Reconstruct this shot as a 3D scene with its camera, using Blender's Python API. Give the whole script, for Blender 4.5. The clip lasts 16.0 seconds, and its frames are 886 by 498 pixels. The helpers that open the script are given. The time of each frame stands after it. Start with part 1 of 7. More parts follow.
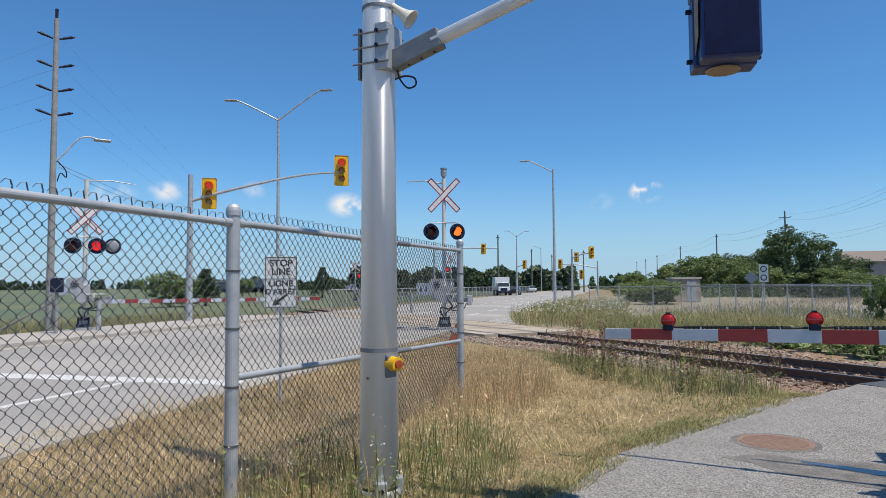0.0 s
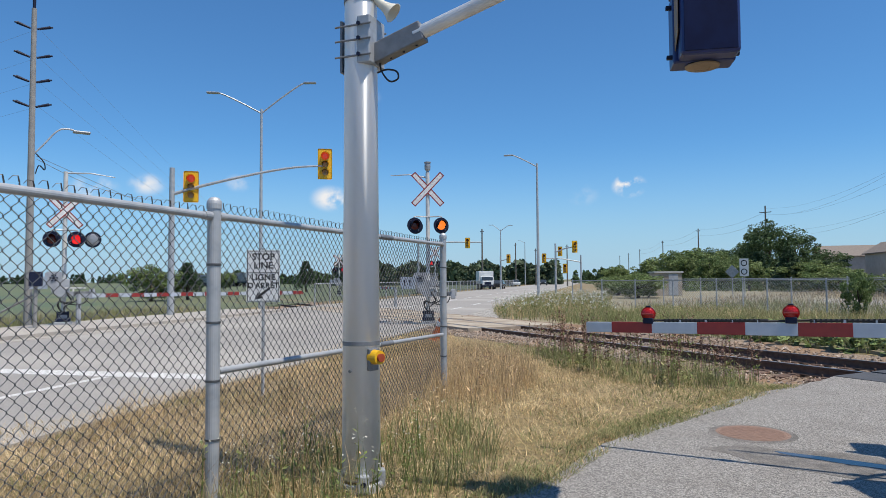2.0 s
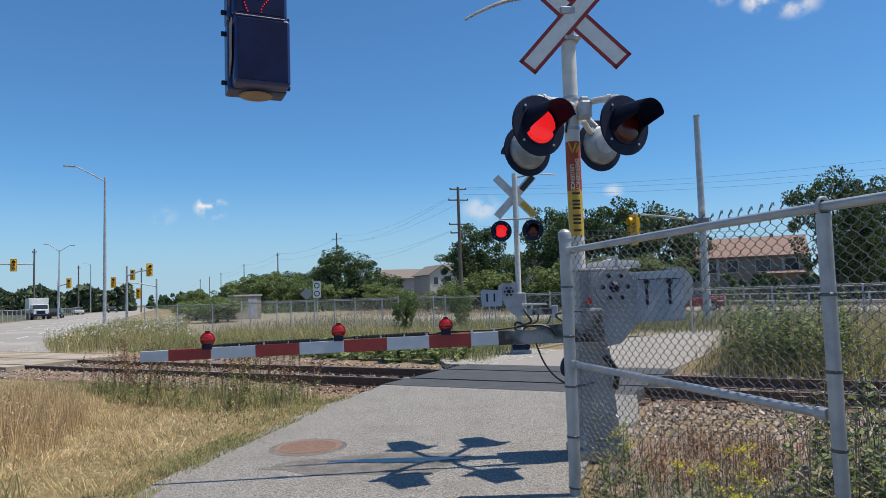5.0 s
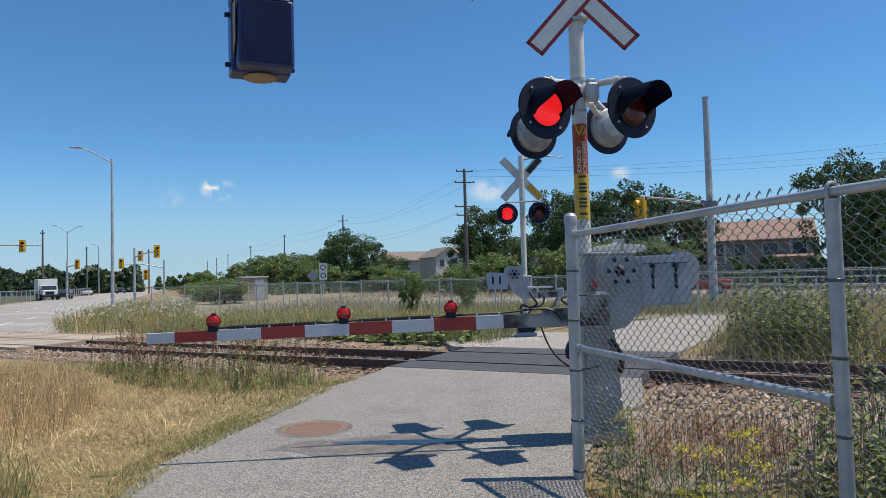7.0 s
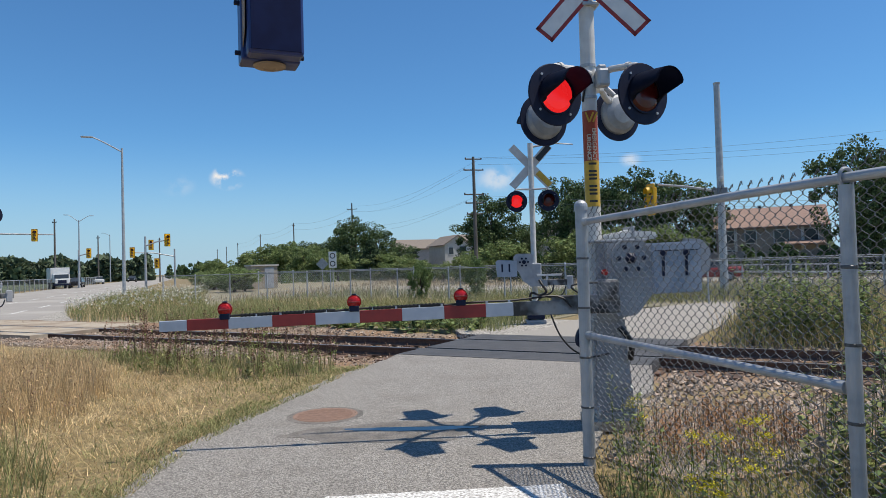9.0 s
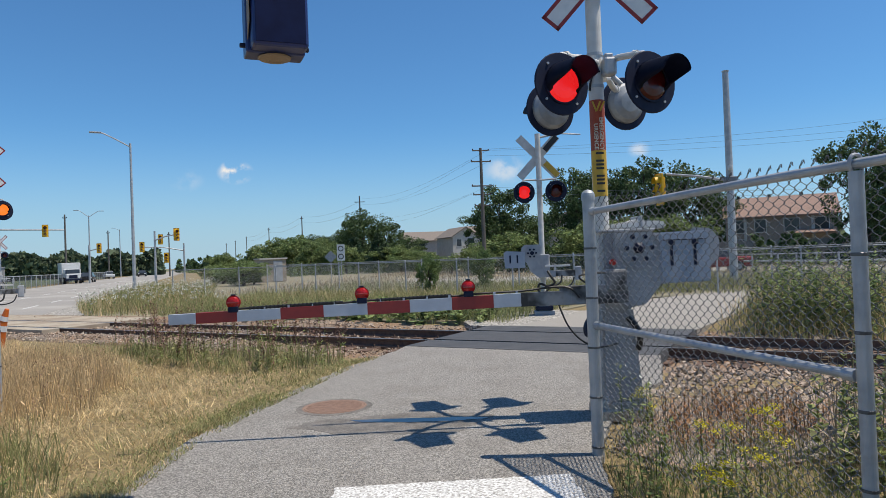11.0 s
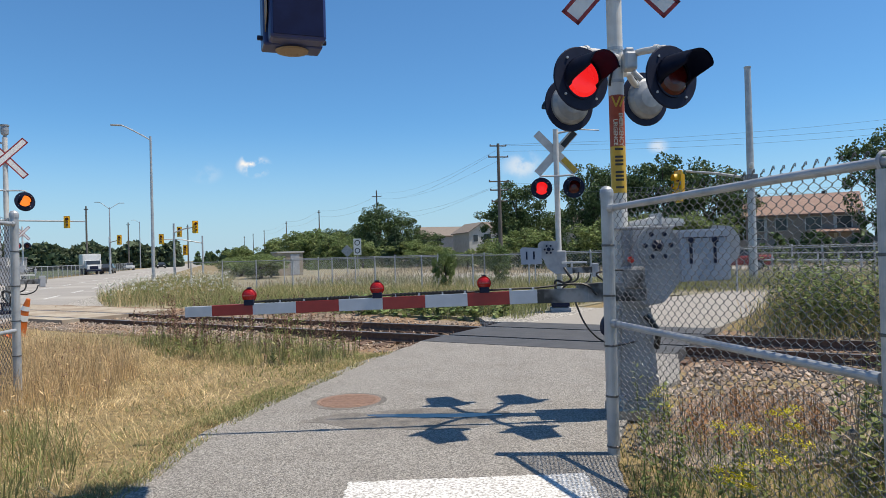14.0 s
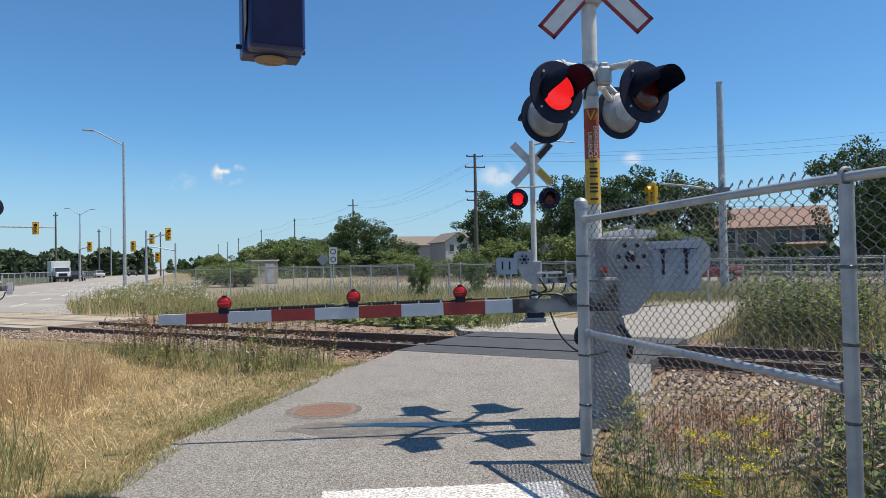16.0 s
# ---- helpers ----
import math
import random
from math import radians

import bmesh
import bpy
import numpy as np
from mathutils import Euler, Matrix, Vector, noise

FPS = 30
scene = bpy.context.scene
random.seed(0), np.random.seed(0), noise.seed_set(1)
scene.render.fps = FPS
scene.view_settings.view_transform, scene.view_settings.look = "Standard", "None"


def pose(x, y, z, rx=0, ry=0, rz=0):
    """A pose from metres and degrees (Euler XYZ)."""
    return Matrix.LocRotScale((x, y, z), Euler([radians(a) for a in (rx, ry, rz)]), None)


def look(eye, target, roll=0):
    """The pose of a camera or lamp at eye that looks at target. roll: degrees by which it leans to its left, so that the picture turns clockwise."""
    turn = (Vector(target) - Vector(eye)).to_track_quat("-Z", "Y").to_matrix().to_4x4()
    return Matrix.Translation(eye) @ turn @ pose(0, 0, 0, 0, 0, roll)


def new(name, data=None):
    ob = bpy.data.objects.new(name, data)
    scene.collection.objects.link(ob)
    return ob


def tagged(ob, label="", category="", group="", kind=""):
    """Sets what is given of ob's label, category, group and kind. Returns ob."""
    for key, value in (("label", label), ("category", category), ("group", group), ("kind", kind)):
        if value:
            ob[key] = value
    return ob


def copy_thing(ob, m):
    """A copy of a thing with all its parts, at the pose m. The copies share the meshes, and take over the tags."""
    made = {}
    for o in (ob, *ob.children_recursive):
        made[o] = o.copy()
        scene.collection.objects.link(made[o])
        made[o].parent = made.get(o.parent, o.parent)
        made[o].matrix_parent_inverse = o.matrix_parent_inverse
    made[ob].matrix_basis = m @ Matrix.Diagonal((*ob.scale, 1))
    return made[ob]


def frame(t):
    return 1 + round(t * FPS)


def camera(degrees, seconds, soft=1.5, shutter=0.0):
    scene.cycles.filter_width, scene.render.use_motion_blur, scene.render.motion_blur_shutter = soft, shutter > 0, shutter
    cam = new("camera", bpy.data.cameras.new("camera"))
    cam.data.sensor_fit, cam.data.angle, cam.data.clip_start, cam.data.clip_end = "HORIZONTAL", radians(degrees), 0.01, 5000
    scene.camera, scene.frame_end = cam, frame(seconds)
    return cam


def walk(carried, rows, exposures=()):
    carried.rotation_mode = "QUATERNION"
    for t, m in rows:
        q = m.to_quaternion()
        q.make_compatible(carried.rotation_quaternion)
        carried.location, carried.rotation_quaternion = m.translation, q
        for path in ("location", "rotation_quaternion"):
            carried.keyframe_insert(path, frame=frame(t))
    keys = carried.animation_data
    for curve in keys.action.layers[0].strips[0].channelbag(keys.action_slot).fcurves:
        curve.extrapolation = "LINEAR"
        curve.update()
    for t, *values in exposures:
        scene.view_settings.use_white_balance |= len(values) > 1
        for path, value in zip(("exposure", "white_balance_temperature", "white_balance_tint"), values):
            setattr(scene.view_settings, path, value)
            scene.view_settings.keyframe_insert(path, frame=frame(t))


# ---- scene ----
cam = camera(66.8, 16.0, soft=0.45)
# seconds, eye, heading to the left, tilt up, lean (degrees)
PATH = [
    (0, (-0.138, -0.029, 1.509), 36.36, 3.16, -0.38),
    (0.5, (-0.139, -0.033, 1.505), 36.07, 2.61, -0.28),
    (1, (-0.137, -0.029, 1.507), 35.94, 2.50, -0.44),
    (1.5, (-0.126, -0.039, 1.507), 35.91, 2.51, -0.78),
    (2, (-0.117, -0.031, 1.506), 35.02, 2.64, -0.38),
    (2.5, (-0.068, -0.016, 1.512), 26.06, 2.27, 0.31),
    (3, (-0.028, 0.043, 1.529), 14.71, 2.79, 0.17),
    (3.5, (0.041, 0.037, 1.520), 4.22, 3.35, -0.64),
    (4, (0.053, 0.054, 1.526), 0.85, 4.00, -1.36),
    (4.2, (0.040, 0.051, 1.504), 0.31, 4.06, -1.71),
    (6.5, (0.050, 0.072, 1.525), 0.62, 3.02, -1.93),
    (7, (0.051, 0.071, 1.520), 0.96, 2.46, -1.58),
    (7.5, (0.049, 0.075, 1.522), 1.33, 2.03, -1.72),
    (8, (0.049, 0.070, 1.520), 1.51, 1.84, -1.66),
    (8.5, (0.045, 0.073, 1.518), 1.71, 1.66, -1.72),
    (9, (0.043, 0.067, 1.518), 1.75, 1.46, -1.70),
    (11.5, (0.052, 0.080, 1.511), 2.69, 0.21, -2.20),
    (12, (0.047, 0.110, 1.511), 3.40, -0.88, -1.62),
    (12.5, (0.055, 0.095, 1.511), 4.01, -0.65, -1.11),
    (13, (0.065, 0.098, 1.507), 2.79, -0.18, -1.29),
    (13.5, (0.056, 0.109, 1.512), 2.88, 0.16, -1.70),
    (14, (0.052, 0.108, 1.513), 3.87, 0.44, -1.54),
    (14.5, (0.057, 0.101, 1.512), 3.82, 0.44, -1.45),
    (15, (0.066, 0.080, 1.512), 2.94, 0.81, -1.35),
    (15.5, (0.055, 0.075, 1.515), 1.52, 1.20, -1.17),
    (16, (0.051, 0.068, 1.512), 1.82, 1.21, -1.13),
]


def stand(eye, heading, tilt, lean):
    a, b = radians(heading), radians(tilt)
    way = Vector((-math.sin(a) * math.cos(b), math.cos(a) * math.cos(b), math.sin(b)))
    return look(eye, Vector(eye) + way, lean)


EXPOSURES = [(0.0, 0.04, 6640, 10), (2.5, 0.04, 6660, 10), (3.5, 0.02, 6720, 10), (9.0, 0.01, 6860, 10), (11.5, 0.0, 6960, 10), (12.5, 0.13, 7100, 10), (14.0, 0.17, 7100, 10), (15.0, 0.15, 7100, 10), (16.0, 0.13, 7060, 10)]
walk(cam, [(t, stand(eye, h, p, r)) for t, eye, h, p, r in PATH], EXPOSURES)

# ---- light ----
SUN_WAY = Vector((0.43, 0.0, 1.0)).normalized()        # towards the sun
sun = new("sun", bpy.data.lights.new("sun", "SUN"))
sun.data.energy, sun.data.angle, sun.data.color = 5.0, radians(0.53), (1.0, 0.95, 0.87)
sun.matrix_world = look(SUN_WAY * 50, (0, 0, 0))

world = bpy.data.worlds.new("sky")
scene.world = world
world.use_nodes = True
wn, wl = world.node_tree.nodes, world.node_tree.links
wn.clear()
w_out, w_bg, w_sky = wn.new("ShaderNodeOutputWorld"), wn.new("ShaderNodeBackground"), wn.new("ShaderNodeTexSky")
w_sky.sky_type, w_sky.sun_disc = "NISHITA", False
w_sky.sun_elevation, w_sky.sun_rotation = math.asin(SUN_WAY.z), math.atan2(SUN_WAY.x, SUN_WAY.y)
w_sky.altitude, w_sky.air_density, w_sky.dust_density, w_sky.ozone_density = 100, 1.0, 0.1, 5.0
w_bg.inputs["Strength"].default_value = 0.11
w_geo = wn.new("ShaderNodeTexCoord")
w_noise = wn.new("ShaderNodeTexNoise")
w_noise.inputs["Scale"].default_value, w_noise.inputs["Detail"].default_value = 36, 7
wl.new(w_geo.outputs["Generated"], w_noise.inputs["Vector"])
# small fair-weather clouds: heading to the left, height (degrees), half width, strength
CLOUDS = [(19.4, 7.6, 1.6, 2.4), (19.6, 8.0, 1.1, 1.4), (23.2, 7.0, 1.6, 0.25), (44.6, 6.9, 1.9, 1.2), (43.6, 6.7, 1.0, 0.6), (58.9, 7.6, 1.6, 0.9), (62.5, 7.0, 2.0, 0.9), (52.0, 8.0, 1.3, 0.5), (41.4, 15.3, 1.3, 0.35),
          (-14.1, 8.2, 1.1, 0.6), (-3.0, 7.3, 2.2, 0.6), (-23.3, 22.0, 1.1, 0.8), (-25.9, 21.3, 1.5, 1.2), (-28.6, 20.6, 2.0, 0.8), (-31.5, 23.0, 1.6, 0.9), (-35.5, 23.0, 2.6, 0.6)]
w_sum = None
for head, high, half, strength in CLOUDS:
    a, b = radians(head), radians(high)
    at = (-math.sin(a) * math.cos(b), math.cos(a) * math.cos(b), math.sin(b))
    sub, size, ln, ramp = wn.new("ShaderNodeVectorMath"), wn.new("ShaderNodeVectorMath"), wn.new("ShaderNodeVectorMath"), wn.new("ShaderNodeMapRange")
    sub.operation, sub.inputs[1].default_value = "SUBTRACT", at
    wl.new(w_geo.outputs["Generated"], sub.inputs[0])
    size.operation, size.inputs[1].default_value = "MULTIPLY", (1, 1, 1.5)
    wl.new(sub.outputs[0], size.inputs[0])
    ln.operation = "LENGTH"
    wl.new(size.outputs[0], ln.inputs[0])
    ramp.interpolation_type = "SMOOTHSTEP"
    for key, value in zip(("From Min", "From Max", "To Min", "To Max"), (radians(half), radians(half * 0.1), 0.0, strength)):
        ramp.inputs[key].default_value = value
    wl.new(ln.outputs["Value"], ramp.inputs["Value"])
    if w_sum is None:
        w_sum = ramp.outputs[0]
    else:
        add = wn.new("ShaderNodeMath")
        add.operation = "ADD"
        wl.new(w_sum, add.inputs[0]), wl.new(ramp.outputs[0], add.inputs[1])
        w_sum = add.outputs[0]
w_cut = wn.new("ShaderNodeMapRange")
w_cut.interpolation_type = "SMOOTHSTEP"
w_cut.inputs["From Min"].default_value, w_cut.inputs["From Max"].default_value = 0.38, 0.62
wl.new(w_noise.outputs["Fac"], w_cut.inputs["Value"])
w_mul = wn.new("ShaderNodeMath")
w_mul.operation, w_mul.use_clamp = "MULTIPLY", True
wl.new(w_sum, w_mul.inputs[0]), wl.new(w_cut.outputs[0], w_mul.inputs[1])
w_mix = wn.new("ShaderNodeMixRGB")
w_mix.inputs[2].default_value = (7.5, 7.6, 7.8, 1)
w_deep = wn.new("ShaderNodeMixRGB")
w_deep.blend_type, w_deep.inputs[0].default_value, w_deep.inputs[2].default_value = "MULTIPLY", 1.0, (0.55, 0.95, 1.21, 1)
wl.new(w_sky.outputs[0], w_deep.inputs[1])
# pale haze towards the horizon
w_sep, w_low, w_haze = wn.new("ShaderNodeSeparateXYZ"), wn.new("ShaderNodeMapRange"), wn.new("ShaderNodeMixRGB")
wl.new(w_geo.outputs["Generated"], w_sep.inputs[0]), wl.new(w_sep.outputs["Z"], w_low.inputs["Value"])
w_low.interpolation_type = "SMOOTHERSTEP"
for key, value in zip(("From Min", "From Max", "To Min", "To Max"), (0.22, -0.06, 0.0, 0.95)):
    w_low.inputs[key].default_value = value
w_haze.inputs[2].default_value = (3.5, 5.1, 6.7, 1)
wl.new(w_low.outputs[0], w_haze.inputs[0]), wl.new(w_deep.outputs[0], w_haze.inputs[1])
wl.new(w_mul.outputs[0], w_mix.inputs[0]), wl.new(w_haze.outputs[0], w_mix.inputs[1])
wl.new(w_mix.outputs[0], w_bg.inputs["Color"]), wl.new(w_bg.outputs[0], w_out.inputs[0])


# ---- materials ----
TONE = 0.85            # all base colours, against the strength of the sun


def material(name, a, b=None, scale=6.0, rough=0.6, metal=0.0, bump=0.0, bump_scale=80.0, c=None, c_scale=1.2, c_cover=0.5, sheen=0.5, vary=0.0, stretch=None, speckle=None):
    """A surface of colour a, with finer patches of b and broad ones of c, in metres of the place."""
    a, b, c = [x and tuple(TONE * v for v in x) for x in (a, b, c)]
    m = bpy.data.materials.new(name)
    m.use_nodes = True
    nt, ln = m.node_tree.nodes, m.node_tree.links
    p = nt["Principled BSDF"]
    p.inputs["Roughness"].default_value, p.inputs["Metallic"].default_value = rough, metal
    p.inputs["Specular IOR Level"].default_value = sheen
    geo = nt.new("ShaderNodeNewGeometry")
    where = geo.outputs["Position"]
    if stretch:
        mul = nt.new("ShaderNodeVectorMath")
        mul.operation, mul.inputs[1].default_value = "MULTIPLY", stretch
        ln.new(where, mul.inputs[0])
        where = mul.outputs[0]

    def tex(size, detail=5.0):
        n = nt.new("ShaderNodeTexNoise")
        n.inputs["Scale"].default_value, n.inputs["Detail"].default_value = size, detail
        ln.new(where, n.inputs["Vector"])
        return n.outputs["Fac"]

    def blend(fac, one, two):
        x = nt.new("ShaderNodeMixRGB")
        ln.new(fac, x.inputs[0])
        for slot, value in ((1, one), (2, two)):
            if isinstance(value, tuple):
                x.inputs[slot].default_value = (*value, 1)
            else:
                ln.new(value, x.inputs[slot])
        return x.outputs[0]

    def ramp(fac, lo, hi):
        r = nt.new("ShaderNodeMapRange")
        r.inputs["From Min"].default_value, r.inputs["From Max"].default_value = lo, hi
        ln.new(fac, r.inputs["Value"])
        return r.outputs[0]

    b = b or tuple(x * 0.82 for x in a)
    col = blend(ramp(tex(scale), 0.35, 0.65), a, b)
    if c:
        mid = 1.0 - c_cover
        col = blend(ramp(tex(c_scale, 3.0), mid - 0.1, mid + 0.1), col, c)
    if speckle:
        vor, bw, sp, mul = nt.new("ShaderNodeTexVoronoi"), nt.new("ShaderNodeRGBToBW"), nt.new("ShaderNodeMapRange"), nt.new("ShaderNodeMixRGB")
        vor.inputs["Scale"].default_value = speckle[0]
        ln.new(where, vor.inputs["Vector"]), ln.new(vor.outputs["Color"], bw.inputs[0]), ln.new(bw.outputs[0], sp.inputs["Value"])
        for key, value in zip(("From Min", "From Max", "To Min", "To Max"), (0.2, 0.8, 1 - speckle[1], 1 + speckle[1])):
            sp.inputs[key].default_value = value
        mul.blend_type, mul.inputs[0].default_value = "MULTIPLY", 1.0
        ln.new(col, mul.inputs[1]), ln.new(sp.outputs[0], mul.inputs[2])
        col = mul.outputs[0]
    if vary:
        rnd = nt.new("ShaderNodeObjectInfo") if vary < 0 else geo
        hsv = nt.new("ShaderNodeHueSaturation")
        v = nt.new("ShaderNodeMapRange")
        v.inputs["To Min"].default_value, v.inputs["To Max"].default_value = 1 - abs(vary), 1 + abs(vary)
        ln.new(rnd.outputs["Random"] if vary < 0 else geo.outputs["Random Per Island"], v.inputs["Value"])
        ln.new(v.outputs[0], hsv.inputs["Value"]), ln.new(col, hsv.inputs["Color"])
        col = hsv.outputs[0]
    ln.new(col, p.inputs["Base Color"])
    rr = nt.new("ShaderNodeMapRange")
    rr.inputs["To Min"].default_value, rr.inputs["To Max"].default_value = max(rough - 0.1, 0.03), min(rough + 0.1, 1.0)
    ln.new(tex(scale * 0.6), rr.inputs["Value"]), ln.new(rr.outputs[0], p.inputs["Roughness"])
    if bump:
        bp = nt.new("ShaderNodeBump")
        bp.inputs["Strength"].default_value, bp.inputs["Distance"].default_value = bump, 0.02
        ln.new(tex(bump_scale, 4.0), bp.inputs["Height"]), ln.new(bp.outputs[0], p.inputs["Normal"])
    return m


def leafy(name, a, b, vary=0.35, through_light=0.35):
    m = material(name, a, b, scale=0.6, rough=0.6, vary=vary, sheen=0.25)
    nt, ln = m.node_tree.nodes, m.node_tree.links
    p, out = nt["Principled BSDF"], nt["Material Output"]
    tr, mx = nt.new("ShaderNodeBsdfTranslucent"), nt.new("ShaderNodeMixShader")
    ln.new(p.inputs["Base Color"].links[0].from_socket, tr.inputs["Color"])
    mx.inputs[0].default_value = through_light
    ln.new(p.outputs[0], mx.inputs[1]), ln.new(tr.outputs[0], mx.inputs[2]), ln.new(mx.outputs[0], out.inputs[0])
    return m


def glowing(name, colour, strength, base=None):
    m = material(name, base or colour, rough=0.25)
    p = m.node_tree.nodes["Principled BSDF"]
    p.inputs["Emission Color"].default_value, p.inputs["Emission Strength"].default_value = (*colour, 1), strength
    return m


M_ASPHALT = material("path_asphalt", (0.41, 0.383, 0.343), (0.235, 0.218, 0.196), scale=55, rough=0.92, bump=0.8, bump_scale=130, c=(0.285, 0.263, 0.234), c_scale=1.7, c_cover=0.42, speckle=(105, 0.5))
M_ROAD = material("road_asphalt", (0.36, 0.335, 0.30), (0.29, 0.27, 0.245), scale=25, rough=0.92, bump=0.3, bump_scale=60, c=(0.42, 0.39, 0.345), c_scale=0.22, c_cover=0.45)
M_RUBBER = material("crossing_rubber", (0.06, 0.062, 0.066), (0.085, 0.085, 0.088), scale=3, rough=0.75, bump=0.2, bump_scale=60)
M_CONCRETE = material("concrete", (0.50, 0.455, 0.385), (0.40, 0.36, 0.31), scale=8, rough=0.9, bump=0.3, c=(0.40, 0.365, 0.32), c_scale=1.2)
M_PANEL = material("concrete_panel", (0.50, 0.43, 0.33), (0.40, 0.34, 0.26), scale=6, rough=0.9, bump=0.3, c=(0.33, 0.26, 0.19), c_scale=0.9)
# the dark second colour paints shaded gaps between grass blades into the soil
M_GROUND = material("ground_soil_and_shade", (0.36, 0.265, 0.12), (0.14, 0.105, 0.05), scale=15, rough=1.0, bump=1.0, bump_scale=30, c=(0.22, 0.18, 0.075), c_scale=0.55, c_cover=0.36)
M_FIELD = material("field_green", (0.085, 0.125, 0.065), (0.115, 0.15, 0.085), scale=1.5, rough=1.0, bump=0.6, bump_scale=9, c=(0.15, 0.16, 0.075), c_scale=0.05)
M_BALLAST = material("ballast_bed", (0.36, 0.275, 0.20), (0.18, 0.14, 0.105), scale=26, rough=1.0, bump=0.9, bump_scale=34, c=(0.28, 0.17, 0.095), c_scale=0.7)
M_STONE = material("ballast_stone", (0.47, 0.395, 0.33), (0.30, 0.25, 0.205), scale=9, rough=0.95, vary=0.5, c=(0.36, 0.26, 0.185), c_scale=0.8)
M_RAIL = material("rail_rust", (0.17, 0.105, 0.075), (0.11, 0.07, 0.055), scale=12, rough=0.85, bump=0.3)
M_RAILTOP = material("rail_worn_steel", (0.42, 0.39, 0.36), (0.30, 0.25, 0.21), scale=9, rough=0.35, metal=0.8)
M_TIE = material("tie_wood", (0.17, 0.10, 0.065), (0.10, 0.065, 0.05), scale=20, rough=0.95, bump=0.5, vary=-0.25)
M_GALV = material("galvanised_steel", (0.46, 0.48, 0.50), (0.38, 0.40, 0.42), scale=18, rough=0.5, metal=0.35, c=(0.52, 0.53, 0.54), c_scale=5)
M_WIRE = material("wire_galvanised", (0.16, 0.165, 0.17), (0.09, 0.092, 0.096), scale=30, rough=0.42, metal=0.45)
M_ALU = material("brushed_aluminium", (1.12, 1.12, 1.13), (1.03, 1.04, 1.05), scale=4, rough=0.46, metal=0.6, stretch=(1, 1, 0.06), c=(0.82, 0.83, 0.84), c_scale=2, sheen=0.8)
alu_tangent = M_ALU.node_tree.nodes.new("ShaderNodeCombineXYZ")
alu_tangent.inputs[2].default_value = 1.0
M_ALU.node_tree.links.new(alu_tangent.outputs[0], M_ALU.node_tree.nodes["Principled BSDF"].inputs["Tangent"])
M_ALU.node_tree.nodes["Principled BSDF"].inputs["Anisotropic"].default_value = 0.95
M_BRACKET = material("cast_bracket", (0.24, 0.255, 0.275), (0.19, 0.20, 0.215), scale=12, rough=0.5, metal=0.3, bump=0.04)
M_WHITE = material("white_paint_worn", (0.72, 0.71, 0.68), (0.60, 0.59, 0.56), scale=7, rough=0.55, c=(0.5, 0.48, 0.44), c_scale=4, c_cover=0.3)
M_GREYBOX = material("grey_painted_case", (0.36, 0.375, 0.40), (0.30, 0.315, 0.335), scale=8, rough=0.5, c=(0.42, 0.43, 0.45), c_scale=3)
M_COUNTER = material("counterweight_blue_grey", (0.40, 0.45, 0.53), (0.34, 0.39, 0.46), scale=6, rough=0.5)
M_BLACK = material("black_signal_paint", (0.010, 0.015, 0.040), (0.015, 0.021, 0.050), scale=15, rough=0.55, sheen=0.22)
M_RUBBERCABLE = material("black_cable", (0.016, 0.016, 0.016), rough=0.55)
M_DULLGREY = material("lamp_back_grey", (0.38, 0.40, 0.42), (0.28, 0.30, 0.32), scale=10, rough=0.45, metal=0.3)
M_LIT = glowing("red_lens_lit", (1.0, 0.02, 0.025), 0.72, (0.45, 0.01, 0.01))
M_UNLIT = material("red_lens_dark", (0.10, 0.008, 0.008), (0.07, 0.006, 0.006), scale=120, rough=0.2)
M_ORANGE_LIT = glowing("orange_red_lens_lit", (1.0, 0.22, 0.03), 1.1, (0.6, 0.05, 0.01))
M_RED = material("red_sheeting", (0.36, 0.035, 0.03), (0.30, 0.03, 0.028), scale=14, rough=0.45)
M_ARMWHITE = material("white_sheeting", (0.56, 0.60, 0.66), (0.49, 0.53, 0.59), scale=10, rough=0.4)
M_REDLAMP = material("red_gate_lamp", (0.55, 0.02, 0.02), (0.38, 0.01, 0.01), scale=70, rough=0.12)
M_YELLOW = material("signal_yellow", (0.88, 0.50, 0.015), (0.80, 0.44, 0.012), scale=6, rough=0.45)
M_SIGNWHITE = material("sign_white", (0.86, 0.86, 0.84), (0.76, 0.76, 0.75), scale=9, rough=0.5)
M_SIGNBLACK = material("sign_black", (0.03, 0.03, 0.03), rough=0.6)
M_LABELORANGE = material("label_orange", (0.42, 0.07, 0.025), (0.34, 0.055, 0.02), scale=20, rough=0.5)
M_LABELYELLOW = material("label_yellow", (0.72, 0.45, 0.05), (0.6, 0.36, 0.04), scale=20, rough=0.5)
# the blue in this base colour stands for sky reflected by the dark head
M_NAVY = material("signal_head_sky_tinted", (0.022, 0.042, 0.17), (0.017, 0.033, 0.135), scale=7, rough=0.35)
M_FACE = material("signal_face_dark", (0.009, 0.018, 0.070), (0.007, 0.013, 0.052), scale=9, rough=0.6, sheen=0.1)
M_CREAM = material("horn_cream", (0.72, 0.69, 0.58), rough=0.4)
M_WOODPOLE = material("weathered_pole_wood", (0.17, 0.15, 0.13), (0.11, 0.10, 0.09), scale=4, rough=0.95, stretch=(6, 6, 0.4))
M_PALEPOLE = material("pale_concrete_pole", (0.34, 0.33, 0.31), (0.27, 0.26, 0.25), scale=4, rough=0.9)
